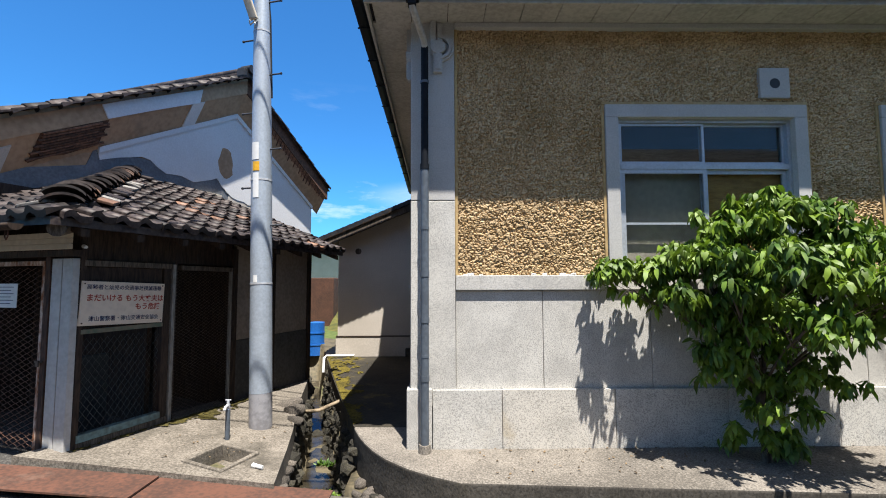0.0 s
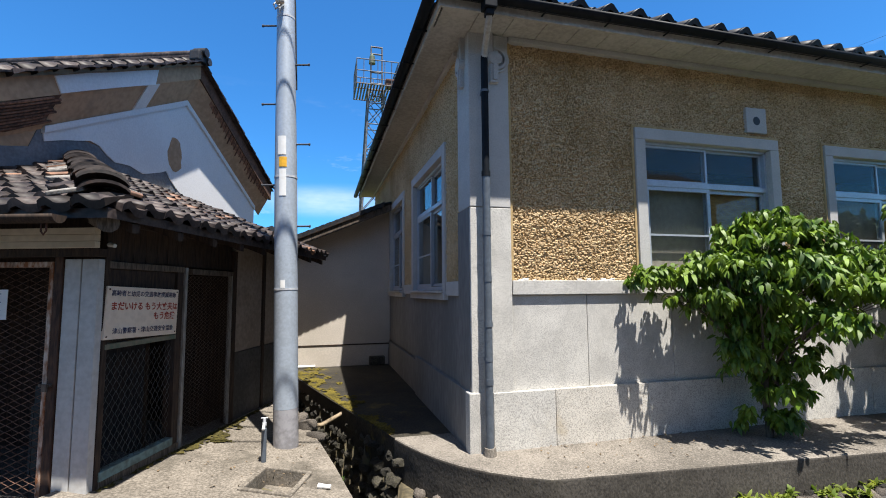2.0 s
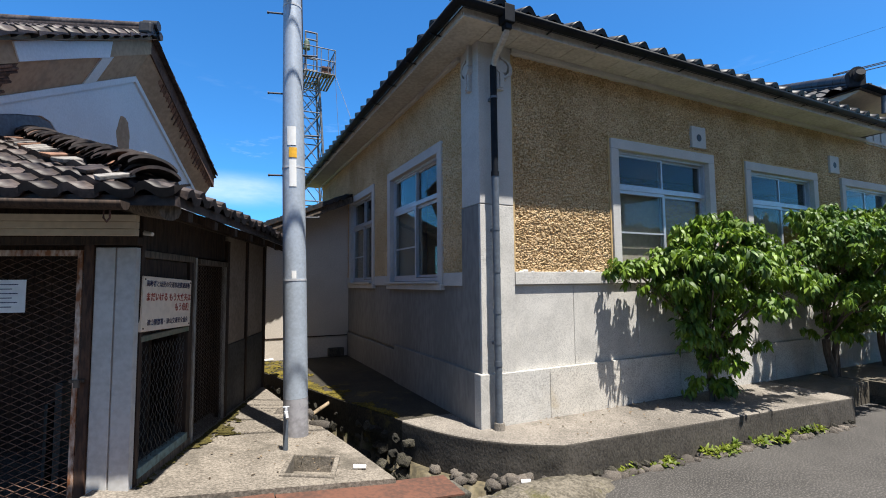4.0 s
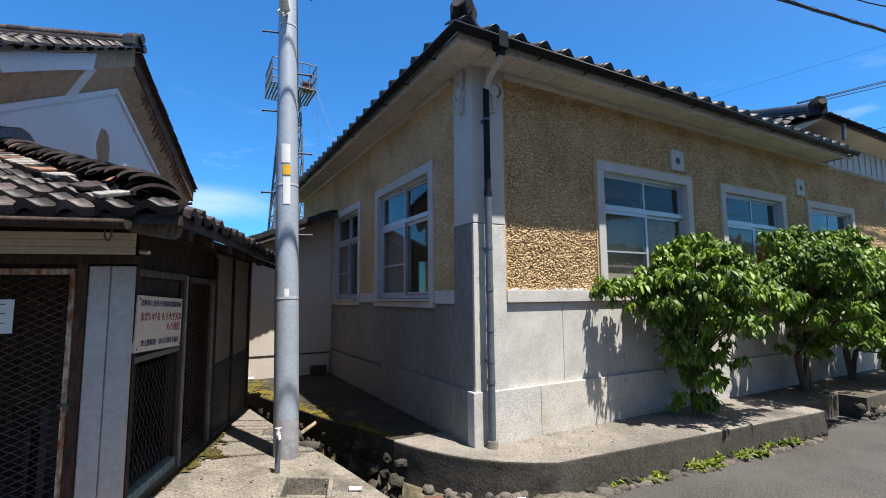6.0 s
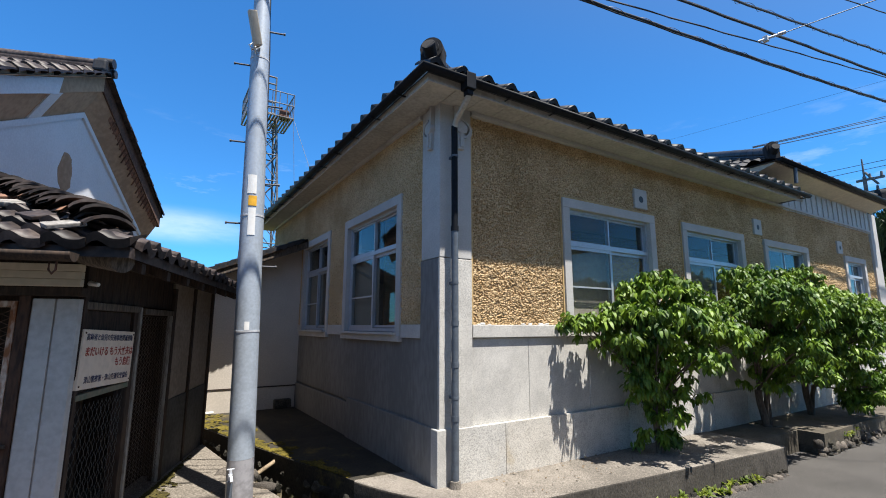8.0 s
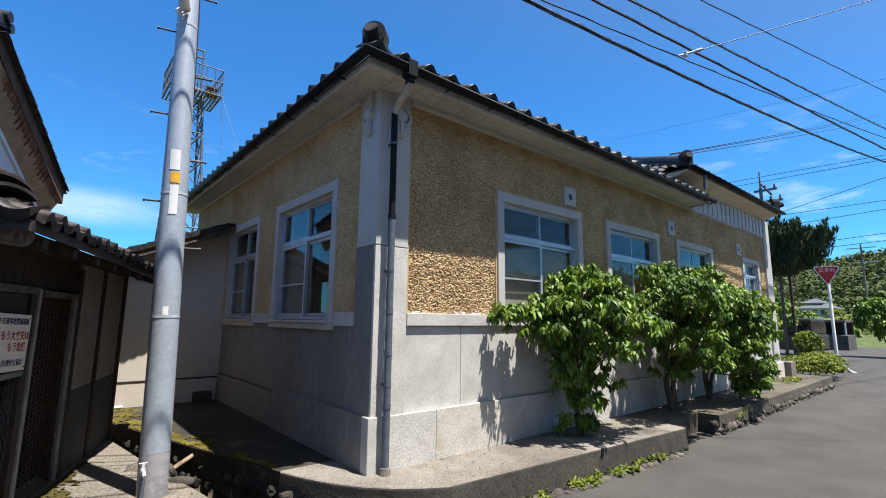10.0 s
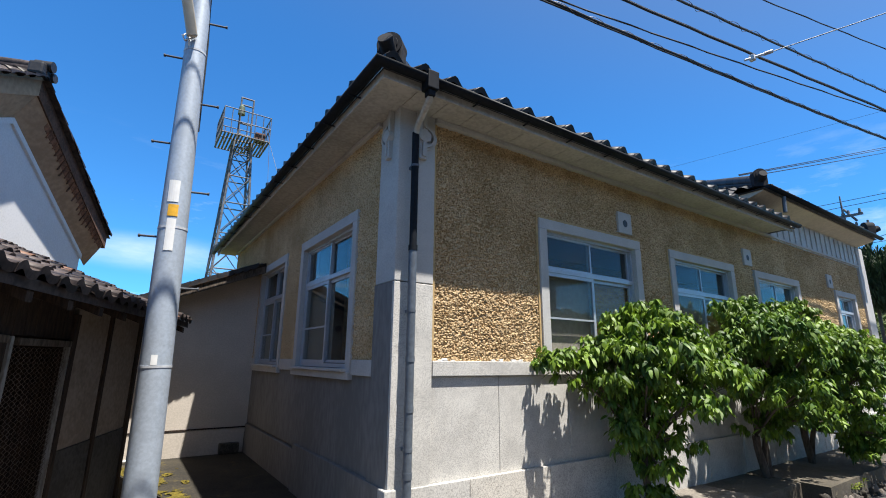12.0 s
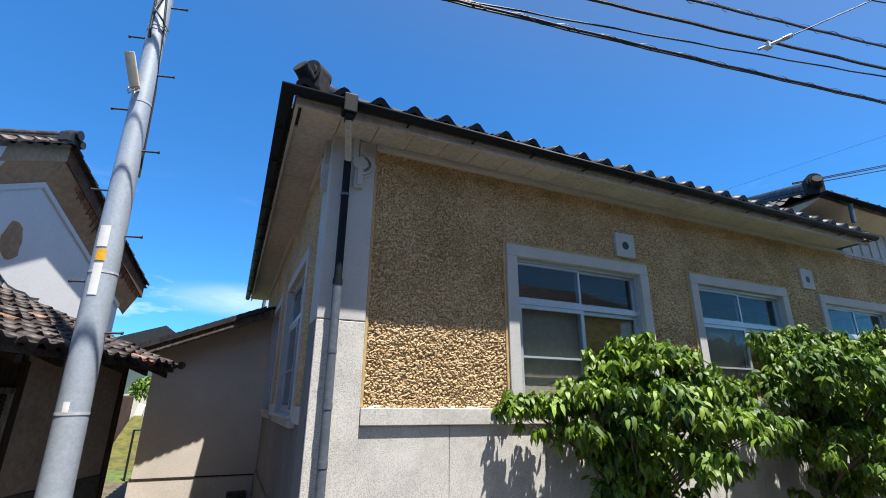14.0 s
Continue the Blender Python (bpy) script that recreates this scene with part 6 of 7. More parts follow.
G = "shrubby trees along the facade"
shrub("shrubby_tree", "leafy green shrub-like tree with drooping leaves before the facade", (2.38, 3.42, 0.27), [
    (2.42, 3.32, 1.98, 0.46, 0.32, 0.25, 180), (1.44, 3.50, 1.62, 0.30, 0.15, 0.11, 56), (1.92, 3.35, 1.68, 0.38, 0.28, 0.16, 108), (1.72, 3.44, 1.46, 0.26, 0.14, 0.10, 26), (2.02, 3.34, 1.32, 0.20, 0.18, 0.18, 52),
    (2.32, 3.34, 1.02, 0.27, 0.22, 0.26, 60), (2.45, 3.36, 0.70, 0.26, 0.22, 0.20, 48), (2.2, 3.55, 1.78, 0.32, 0.10, 0.16, 34), (2.55, 3.35, 1.52, 0.34, 0.26, 0.16, 64),
    (2.90, 3.25, 1.74, 0.46, 0.34, 0.20, 132), (3.15, 2.98, 1.52, 0.34, 0.28, 0.11, 58), (2.36, 3.28, 1.30, 0.36, 0.30, 0.20, 84), (2.96, 3.26, 1.25, 0.32, 0.26, 0.18, 44),
    (2.12, 3.32, 1.0, 0.24, 0.20, 0.22, 44), (2.66, 3.30, 0.92, 0.30, 0.24, 0.22, 34), (2.40, 3.40, 0.40, 0.22, 0.15, 0.08, 34),
    (2.30, 2.98, 1.72, 0.38, 0.26, 0.16, 72), (2.75, 2.86, 1.52, 0.36, 0.26, 0.14, 60), (1.95, 3.05, 1.50, 0.30, 0.22, 0.12, 44), (2.35, 2.92, 1.28, 0.32, 0.22, 0.14, 32)], 11, LEAF, 0.090, 13, group=G, spray=4)
shrub("shrubby_tree", "dense leafy green shrub-like tree with drooping leaves before the facade", (4.98, 3.48, 0.27), [
    (4.55, 3.28, 2.22, 0.50, 0.36, 0.22, 200), (5.1, 3.28, 2.10, 0.60, 0.38, 0.28, 220), (4.2, 3.22, 1.78, 0.52, 0.36, 0.22, 160),
    (5.0, 3.15, 1.60, 0.66, 0.40, 0.28, 200), (4.45, 3.24, 1.30, 0.46, 0.32, 0.24, 90), (5.55, 3.2, 1.4, 0.50, 0.36, 0.32, 150), (5.05, 3.36, 0.98, 0.36, 0.25, 0.2, 46), (4.7, 3.32, 0.85, 0.30, 0.24, 0.16, 30), (5.6, 3.22, 0.95, 0.36, 0.28, 0.24, 70),
    (4.1, 2.85, 1.95, 0.46, 0.30, 0.20, 120), (4.6, 2.78, 1.70, 0.50, 0.30, 0.22, 130), (4.3, 2.80, 1.30, 0.44, 0.28, 0.20, 90), (4.9, 2.86, 1.05, 0.36, 0.26, 0.18, 56)], 12, LEAF, 0.090, 13, trunk=0.045, group=G, stems=3, spray=4)
shrub("shrubby_tree", "broad leafy green shrub-like tree hanging low over the walkway", (6.45, 3.50, 0.27), [
    (6.22, 3.28, 2.38, 0.16, 0.16, 0.16, 40), (6.6, 3.22, 2.02, 0.60, 0.40, 0.24, 200), (7.4, 3.18, 1.88, 0.60, 0.40, 0.24, 200), (8.0, 3.2, 1.74, 0.48, 0.36, 0.22, 130),
    (6.8, 3.08, 1.50, 0.66, 0.40, 0.30, 210), (7.4, 3.12, 1.40, 0.50, 0.38, 0.26, 150), (7.0, 3.05, 0.98, 0.48, 0.36, 0.26, 130), (6.9, 2.98, 0.52, 0.46, 0.28, 0.20, 130), (6.3, 3.1, 1.0, 0.42, 0.30, 0.28, 100),
    (5.9, 2.82, 1.85, 0.50, 0.30, 0.22, 130), (6.5, 2.80, 1.55, 0.50, 0.30, 0.22, 120), (6.1, 2.82, 1.15, 0.44, 0.28, 0.22, 90), (6.5, 2.80, 0.75, 0.40, 0.26, 0.20, 80)], 13, LEAF, 0.090, 13, trunk=0.045, group=G, stems=2, spray=4)


# weeds along the kerb foot
def weeds(name, label, spots, seed, mt, L=0.06, per=10):
    g = np.random.default_rng(seed)
    pts = []
    for x, y, z, r, n in spots:
        a = g.uniform(0, 2 * np.pi, n)
        q = r * np.sqrt(g.uniform(0, 1, n))
        pts.append(np.stack([x + q * np.cos(a) * 1.8, y + q * np.sin(a) * 0.5, z + g.uniform(0, 0.04, n)], -1))
    pts = np.concatenate(pts)
    n = len(pts) * per
    me = leaf_arrays(np.repeat(pts, per, 0), g.uniform(0, 6.28, n), np.radians(g.uniform(0, 80, n)), L * g.uniform(0.5, 1.3, n), L * 0.4 * g.uniform(0.7, 1.3, n), g.uniform(0, 0.5, n), np.radians(g.normal(0, 25, n)))
    me.materials.append(mt)
    o = new(name, me)
    tagged(o, label, "weeds", kind="stuff")


weeds("kerb_weeds", "low green weeds growing along the foot of the kerb", [(0.75, 3.03, -0.02, 0.07, 9), (1.15, 2.99, -0.02, 0.12, 18), (1.75, 2.95, 0, 0.16, 26), (2.5, 2.89, 0, 0.2, 30), (3.1, 2.85, 0, 0.1, 10), (10.6, 3.3, 0.28, 0.3, 40), (5.9, 2.93, 0.15, 0.2, 30)], 21, LEAF_LIGHT)
weeds("ditch_weeds", "green weeds in the stony ditch", [(-1.12, 4.6, -0.5, 0.12, 25), (-1.2, 5.3, -0.45, 0.1, 20), (-0.9, 4.2, -0.3, 0.08, 12), (-1.1, 4.0, -0.5, 0.1, 14)], 22, LEAF, 0.05)

# ---- stones ----
STONES = []
for sdd in range(5):
    bm = B()
    bmesh.ops.create_icosphere(bm, subdivisions=2, radius=1.0)
    for v in bm.verts:
        v.co = Vector((max(-0.85, min(0.88, v.co.x)), max(-0.8, min(0.8, v.co.y)), max(-0.75, min(0.78, v.co.z)))) * 1.15
        v.co *= 1 + 0.34 * noise.noise(v.co * 1.1 + Vector((sdd * 9, 0, 0))) + 0.20 * noise.noise(v.co * 2.6 + Vector((0, sdd * 5, 0)))
        v.co.x *= 1.15
    for f in bm.faces:
        f.smooth = True
    me = bpy.data.meshes.new("stone")
    bm.to_mesh(me)
    bm.free()
    me.materials.append(STONE)
    STONES.append(me)
rk = random.Random(31)


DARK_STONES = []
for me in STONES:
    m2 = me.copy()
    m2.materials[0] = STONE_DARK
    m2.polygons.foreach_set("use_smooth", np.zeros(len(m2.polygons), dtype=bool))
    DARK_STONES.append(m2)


def stone(parent, x, y, z, s, flat=0.7, dark=False):
    o = new("stone", rk.choice(DARK_STONES if dark else STONES))
    o.parent = parent
    o.matrix_basis = pose(x, y, z, rk.uniform(-25, 25), rk.uniform(-25, 25), rk.uniform(0, 360)) @ Matrix.Diagonal((s * rk.uniform(0.8, 1.25), s * rk.uniform(0.75, 1.1), s * flat * rk.uniform(0.8, 1.2), 1))


rubble = thing("kerb_rubble", "row of rough field stones at the foot of the walkway", "stones", kind="structure")
x = 0.15
while x < 3.8:
    stone(rubble, x, 3.03 - (x - 0.2) * 0.072 + rk.uniform(-0.02, 0.02), -0.008, rk.uniform(0.032, 0.056), 0.85)
    if rk.random() < 0.6:
        stone(rubble, x + rk.uniform(-0.04, 0.04), 3.075 - (x - 0.2) * 0.074, 0.03, rk.uniform(0.02, 0.038), 0.8, True)
    x += rk.uniform(0.06, 0.12)
x = 5.0
while x < 12.5:
    for z in (0.0, 0.07, 0.14):
        stone(rubble, x + rk.uniform(-0.03, 0.03), 2.93 + (x - 5) * 0.011 - (0.035 if z < 0.1 else 0), z, rk.uniform(0.045, 0.07), 0.9, rk.random() < 0.4)
    x += rk.uniform(0.085, 0.13)
for k in range(90):
    t = rk.random()
    i = min(6, int(t * 7))
    ex, ey = EDGE[i]
    fx, fy = EDGE[i + 1]
    f = rk.random()
    stone(rubble, ex + (fx - ex) * f - rk.uniform(0.0, 0.09), ey + (fy - ey) * f - rk.uniform(0.0, 0.09), -0.14 - rk.uniform(0, 0.3), rk.uniform(0.026, 0.052), 0.8, rk.random() < 0.85)
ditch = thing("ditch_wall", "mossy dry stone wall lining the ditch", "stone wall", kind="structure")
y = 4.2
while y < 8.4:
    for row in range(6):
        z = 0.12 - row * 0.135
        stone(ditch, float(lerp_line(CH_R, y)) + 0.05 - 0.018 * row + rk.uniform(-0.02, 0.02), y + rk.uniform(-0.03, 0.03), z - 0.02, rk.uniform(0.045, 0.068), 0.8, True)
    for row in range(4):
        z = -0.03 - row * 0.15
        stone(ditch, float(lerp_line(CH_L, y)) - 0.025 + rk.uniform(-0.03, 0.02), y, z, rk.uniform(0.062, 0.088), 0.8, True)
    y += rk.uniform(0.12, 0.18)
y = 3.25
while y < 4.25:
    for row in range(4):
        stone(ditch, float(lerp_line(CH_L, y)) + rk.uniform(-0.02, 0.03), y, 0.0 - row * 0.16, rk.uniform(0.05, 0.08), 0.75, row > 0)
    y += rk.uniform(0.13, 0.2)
for k in range(9):
    y = rk.uniform(3.4, 7.0)
    a, b = float(lerp_line(CH_L, y)), float(lerp_line(CH_R, y))
    stone(ditch, a + (b - a) * rk.random(), y, -0.58, rk.uniform(0.04, 0.09), 0.7, True)
for x, y, s in ((-1.5, 5.05, 0.09), (-1.62, 5.25, 0.10), (-1.4, 4.75, 0.07)):
    stone(ditch, x, y, float(apron_z(x, y)) + 0.0, s)
bm = B()
tube(bm, [(-1.62, 5.2, 0.16), (-1.35, 5.45, 0.12), (-1.05, 5.62, 0.22)], 0.022, 8)
part("bamboo_stick", bm, mat("dry_bamboo", (0.28, 0.215, 0.135), (0.18, 0.135, 0.085), 0.7), None, "dry bamboo stick lying across the ditch")["category"] = "stick"
bm = B()
tube(bm, [(-1.70, 8.30, 0.30), (-1.93, 8.28, 0.30), (-1.95, 8.18, 0.28), (-1.94, 8.1, 0.05)], 0.022, 8)
tube(bm, [(-1.70, 8.30, 0.30), (-1.45, 8.31, 0.30)], 0.022, 8)
part("drain_pipe", bm, WHITE, None, "white plastic drain pipe on the walkway")["category"] = "pipe"
# white pipe stub and broken slab at the rounded corner
bm = B()
rod(bm, (-0.20, 3.20, 0.03), (-0.15, 3.155, 0.04), 0.018, 0.018, 14)
part("pipe_stub", bm, WHITE, None, "short white plastic pipe end among stones")["category"] = "pipe"
bm = B()
box(bm, -0.24, 0.24, -0.11, 0.11, -0.05, 0.05, 0.012)
bm.transform(pose(-0.80, 3.40, -0.02, 8, 14, 18))
part("broken_slab", bm, CONCRETE_DARK, None, "broken mossy concrete slab over the ditch")["category"] = "slab"
bm = B()
cx, cy, cz = -1.33, 3.60, float(apron_z(-1.33, 3.60)) + 0.020
rod(bm, (cx - 0.045, cy + 0.012, cz), (cx + 0.035, cy - 0.016, cz - 0.006), 0.015, 0.015, 14)
rod(bm, (cx - 0.05, cy + 0.014, cz), (cx - 0.022, cy + 0.004, cz - 0.002), 0.018, 0.018, 14)
part("pipe_stub", bm, WHITE, None, "short white plastic pipe end on the apron's edge")["category"] = "pipe"

LUMP = mat("mossy_rough_concrete", (0.155, 0.135, 0.103), (0.062, 0.053, 0.037), 0.98, grain=40, stain=5, bump=1.0, dist=0.02, c3=(0.075, 0.070, 0.016), spot=0.34, speck=(0.04, 0.035, 0.026), speck_scale=70, speck_amt=0.5)


def lump_z(U, W):
    """A low uneven heap between the plates and the kerb."""
    d = ((U + 0.12) / 0.62) ** 2 + ((W - 2.98) / 0.24) ** 2
    return -0.075 + 0.12 * np.sqrt(np.clip(1.15 - d, 0, 1)) + 0.03 * vnoise(U * 11, W * 11, 71) + 0.016 * vnoise(U * 34, W * 34, 72)


me = grid_mesh("lump", np.arange(-0.82, 0.60, 0.014), np.arange(2.70, 3.28, 0.014), lambda U, W: (U, W, lump_z(U, W)))
sheet("concrete_lump", me, LUMP, None, "low mossy lump of rough concrete at the kerb's corner", "structure")["category"] = "concrete"
for k in range(34):
    i = rk.randrange(0, 5)
    f = rk.random()
    x, y = EDGE[i][0] + (EDGE[i + 1][0] - EDGE[i][0]) * f, EDGE[i][1] + (EDGE[i + 1][1] - EDGE[i][1]) * f
    o = rk.uniform(0.03, 0.13)
    stone(rubble, x - 0.55 * o, y - 0.8 * o, 0.045 - 0.35 * o - 0.07 * i / 4, rk.uniform(0.026, 0.05), 0.85, rk.random() < 0.3)

# dry leaves and grit on the concrete
g = np.random.default_rng(91)
n = 240
lx = np.concatenate([g.uniform(-2.5, -1.4, n // 3), g.uniform(0.3, 3.7, n - n // 3)])
ly = np.concatenate([3.6 + g.uniform(0, 1.2, n // 3), 3.72 - 0.6 * g.uniform(0, 1, n - n // 3) ** 1.5])
lz = np.where(lx < -1, np.array([float(apron_z(a, b)) for a, b in zip(lx, ly)]) + 0.006, 0.276)
Lf = g.uniform(0.010, 0.034, n)
me = leaf_arrays(np.stack([lx, ly, lz], -1), g.uniform(0, 6.28, n), g.uniform(-0.05, 0.25, n), Lf, Lf * 0.5, g.uniform(-0.2, 0.3, n), g.normal(0, 0.3, n))
me.name = "leaf_litter"
me.materials.append(mat("dry_leaf", (0.16, 0.11, 0.06), (0.07, 0.05, 0.03), 0.9, bump=0, rnd=0.5))
tagged(new("leaf_litter", me), "dry brown leaves and grit scattered on the concrete", "leaf litter", kind="stuff")

# ---- rusty cover plates along the apron ----
for (x0, x1) in ((-3.35, -1.95), (-1.94, -0.74)):
    bm = B()
    f = lambda x: 0.305 - (x + 3.0) * 0.098
    vs = []
    for x in (x0, x1):
        for dy in (0.0, -0.34):
            for dz in (0.0, 0.012):
                vs.append(bm.verts.new((x, 3.36 + (x + 3.0) * 0.035 + dy, f(x) + dz + (0.01 if x0 < -2 else 0))))
    for q in ((0, 1, 3, 2), (4, 6, 7, 5), (0, 4, 5, 1), (2, 3, 7, 6), (1, 5, 7, 3), (0, 2, 6, 4)):
        bm.faces.new([vs[i] for i in q])
    bmesh.ops.recalc_face_normals(bm, faces=bm.faces[:])
    o = part("cover_plate", bm, RUST, None, "rusty red steel plate covering the roadside drain")
    o["category"], o["group"] = "steel plate", "plates over the drain"

# ---- standpipe and its basin ----
tap = thing("standpipe", "small grey standpipe tap on the concrete apron", "tap", pose(-1.79, 4.10, float(apron_z(-1.79, 4.1))))
bm = B()
rod(bm, (0, 0, -0.05), (0, 0, 0.25), 0.02, 0.02, 12)
part("pipe", bm, PIPE, tap)
bm = B()
rod(bm, (0, 0, 0.25), (0, 0, 0.33), 0.012, 0.012, 10)
tube(bm, [(0, 0, 0.28), (0.0, -0.05, 0.285), (0.0, -0.075, 0.26)], 0.011, 8)
box(bm, -0.026, 0.026, -0.005, 0.005, 0.325, 0.334, 0.003)
rod(bm, (0, 0, 0.27), (0, 0, 0.295), 0.017, 0.017, 10)
part("faucet", bm, STEEL, tap, "chrome tap")
basin = thing("drain_basin", "shallow square concrete basin set in the apron", "basin", pose(-1.66, 3.72, float(apron_z(-1.66, 3.72)), 0, 0, -18.6))
for x0, x1, y0, y1 in ((-0.185, 0.185, -0.205, -0.17), (-0.185, 0.185, 0.17, 0.205), (-0.185, -0.15, -0.169, 0.169), (0.15, 0.185, -0.169, 0.169)):
    bm = B()
    box(bm, x0, x1, y0, y1, -0.13, 0.018, 0.008)
    for v in bm.verts:
        v.co.z -= 0.11 * v.co.x * 0.95
    part("rim", bm, APRON, basin)
bm = B()
box(bm, -0.152, 0.152, -0.172, 0.172, -0.16, -0.105)
for v in bm.verts:
    v.co.z -= 0.11 * v.co.x * 0.9
part("floor", bm, APRON, basin)

# ---- overhead lines ----
def wire(name, label, p, q, r, sag=0.15, mt=BLACK):
    p, q = Vector(p), Vector(q)
    bm = B()
    n = 24
    tube(bm, [p.lerp(q, i / n) - Vector((0, 0, sag * 4 * (i / n) * (1 - i / n))) for i in range(n + 1)], r, 5)
    o = part(name, bm, mt, None, label)
    o["category"], o["group"] = "cable", "overhead lines"


def span(name, label, c, r, off=(0, 0), lash=0.0, x0=-4.0, x1=27.0, mt=BLACK):
    """A line along the lane: y and z run straight with x, z with a slight sag; lash winds a thin tie round it."""
    y0, dy, z0, dz, sg = c
    at = lambda x: Vector((x, y0 + dy * (x - 4) + off[0], z0 + dz * (x - 4) + sg * (x - 4) ** 2 + off[1]))
    bm = B()
    n = 90
    tube(bm, [at(x0 + (x1 - x0) * i / n) + Vector((0, 0, 0.006 * math.sin(i * 2.1))) for i in range(n + 1)], r, 6)
    o = part(name, bm, mt, None, label)
    o["category"], o["group"] = "cable", "overhead lines"
    if lash:
        bm = B()
        k = 900
        tube(bm, [at(x0 + (x1 - x0) * i / k) + Vector((0, math.cos(i * 0.42) * lash, math.sin(i * 0.42) * lash)) for i in range(k + 1)], 0.0035, 3)
        part("lashing_wire", bm, mt, o, "thin wire wound round the cable")


LA = (3.076, -0.0711, 5.404, 0.085, 0.0018)
LC = (2.986, -0.1835, 5.813, -0.0166, 0.0005)
LD = (2.697, -0.0616, 5.802, 0.1474, 0.0004)
span("overhead_cable", "thick black overhead cable bundle above the lane", LA, 0.017, (0, 0), 0.026)
span("overhead_cable", "black overhead cable running close under a thicker one", LA, 0.010, (0.0, -0.026))
span("overhead_cable", "thin black overhead cable above the lane", (3.028, -0.1436, 5.600, 0.076, 0.0013), 0.010)
span("overhead_cable", "thick black overhead cable above the lane", LC, 0.016)
span("overhead_cable", "thin black wire running close over a thicker cable", LC, 0.007, (0.0, 0.022))
span("overhead_cable", "black overhead cable lashed to its carrier wire", LD, 0.013, (0, 0), 0.03)
span("overhead_cable", "thin carrier wire over a lashed cable", LD, 0.006, (0.0, 0.018))
span("overhead_cable", "thin black overhead wire above the lane", (2.709, -0.1828, 6.411, 0.0657, 0.0), 0.009)
wire("cross_wire", "thin wire tied to the overhead cables by a metal clamp", (3.93, 2.55, 5.22), (8.2, -1.95, 6.9), 0.006, 0.0)
bm = B()
rod(bm, (3.86, 2.62, 5.20), (4.02, 2.46, 5.26), 0.014, 0.018, 8)
box(bm, 3.90, 3.96, 2.53, 2.59, 5.19, 5.26, 0.006)
rod(bm, (4.02, 2.46, 5.26), (4.08, 2.40, 5.285), 0.024, 0.024, 8)
part("cable_clamp", bm, STEEL, None, "grey metal clamp on the overhead cable")["category"] = "clamp"
for dz in (0.0, -0.06, -0.19):
    wire("service_wire", "thin service wire running to the hall roof", (6.45, 3.9, 4.78 + dz * 0.3), (34, 3.3, 13.9 + dz * 2), 0.009, 0.05)
wire("far_wire", "thin distant wire high behind the office roof", (14, 14.6, 9.1), (14, -9.5, 7.2), 0.0035, 0.0)
for y0, z0, y1, z1 in ((9.5, 10.42, 3.25, 10.30), (8.25, 10.09, 3.28, 10.06), (6.36, 8.33, 3.39, 9.02), (6.92, 7.87, 3.52, 7.90), (6.01, 7.29, 3.57, 7.42), (5.46, 6.08, 3.70, 6.18), (5.42, 5.73, 3.75, 5.80)):
    k = (z1 - z0) / (y1 - y0)
    wire("far_wire", "distant black power line beyond the hall", (30, 24, z0 + k * (24 - y0)), (30, -24, z0 + k * (-24 - y0)), 0.016, 0.0)

# ---- things beyond the alley and the hall ----
bm = B()
box(bm, -5.4, -3.08, 14, 16, 0.1, 1.75, 0.03)
part("rusty_container", bm, RUST, None, "rusty brown metal container in the grass")["category"] = "container"
me = grid_mesh("grass_bank", np.linspace(-3.06, 6.0, 40), np.linspace(11.9, 22, 40), lambda U, W: (U, W, -0.08 + 1.28 * np.clip((W - 12) / 4.2, 0, 1) + 0.05 * vnoise(U * 3, W * 3, 21)))
sheet("grass_bank", me, BANKGRASS, None, "sunlit grass bank behind the annex", "structure")["category"] = "grass bank"
for k in range(5):
    bm = B()
    box(bm, -0.10, 0.10, -0.06, 0.06, 0, 0.36, 0.012)
    o = part("concrete_block", bm, WHITE, None, "pale concrete block standing on the grass bank")
    o["category"], o["group"] = "block", "blocks on the bank"
    o.matrix_basis = pose(-3.0 + k * 0.235, 16.6, 1.18, 0, 12, 0)
shrub("bank_bush", "dark green bush on the grass bank", (-2.7, 18.4, 1.1), [(-2.9, 18.4, 1.9, 0.7, 0.5, 0.55, 170), (-2.0, 18.6, 1.8, 0.6, 0.5, 0.5, 140)], 57, LEAF, 0.16, 6, 0.05, "", "bush")
drum = thing("blue_drum", "blue plastic drum behind the shed", "drum", pose(-2.75, 10.6, -0.02))
bm = B()
rod(bm, (0, 0, 0), (0, 0, 0.72), 0.22, 0.22, 24)
part("body", bm, mat("blue_plastic", (0.02, 0.16, 0.55), (0.015, 0.12, 0.45), 0.4, bump=0), drum)
for z in (0.22, 0.48):
    bm = B()
    rod(bm, (0, 0, z), (0, 0, z + 0.03), 0.23, 0.23, 24)
    part("rib", bm, mat("blue_rib", (0.02, 0.15, 0.5), None, 0.4, bump=0), drum)
bm = B()
for x in (-2.3, -1.9):
    rod(bm, (x, 11.6, 0), (x, 11.6, 1.1), 0.02, 0.02, 6)
rod(bm, (-2.3, 11.6, 1.1), (-1.9, 11.6, 1.1), 0.02, 0.02, 6)
part("steel_hurdle", bm, BLACK, None, "dark steel pipe frame behind the annex")["category"] = "frame"
fh_ = thing("distant_house", "low house with a dark tile roof beyond the field", "house", pose(-5.15, 27, -0.12))
bm = B()
prism(bm, [(-3, 0), (2.2, 0), (2.2, 5), (-3, 5)], 0, 3.6)
part("wall", bm, PLASTER_CREAM, fh_)
bm = B()
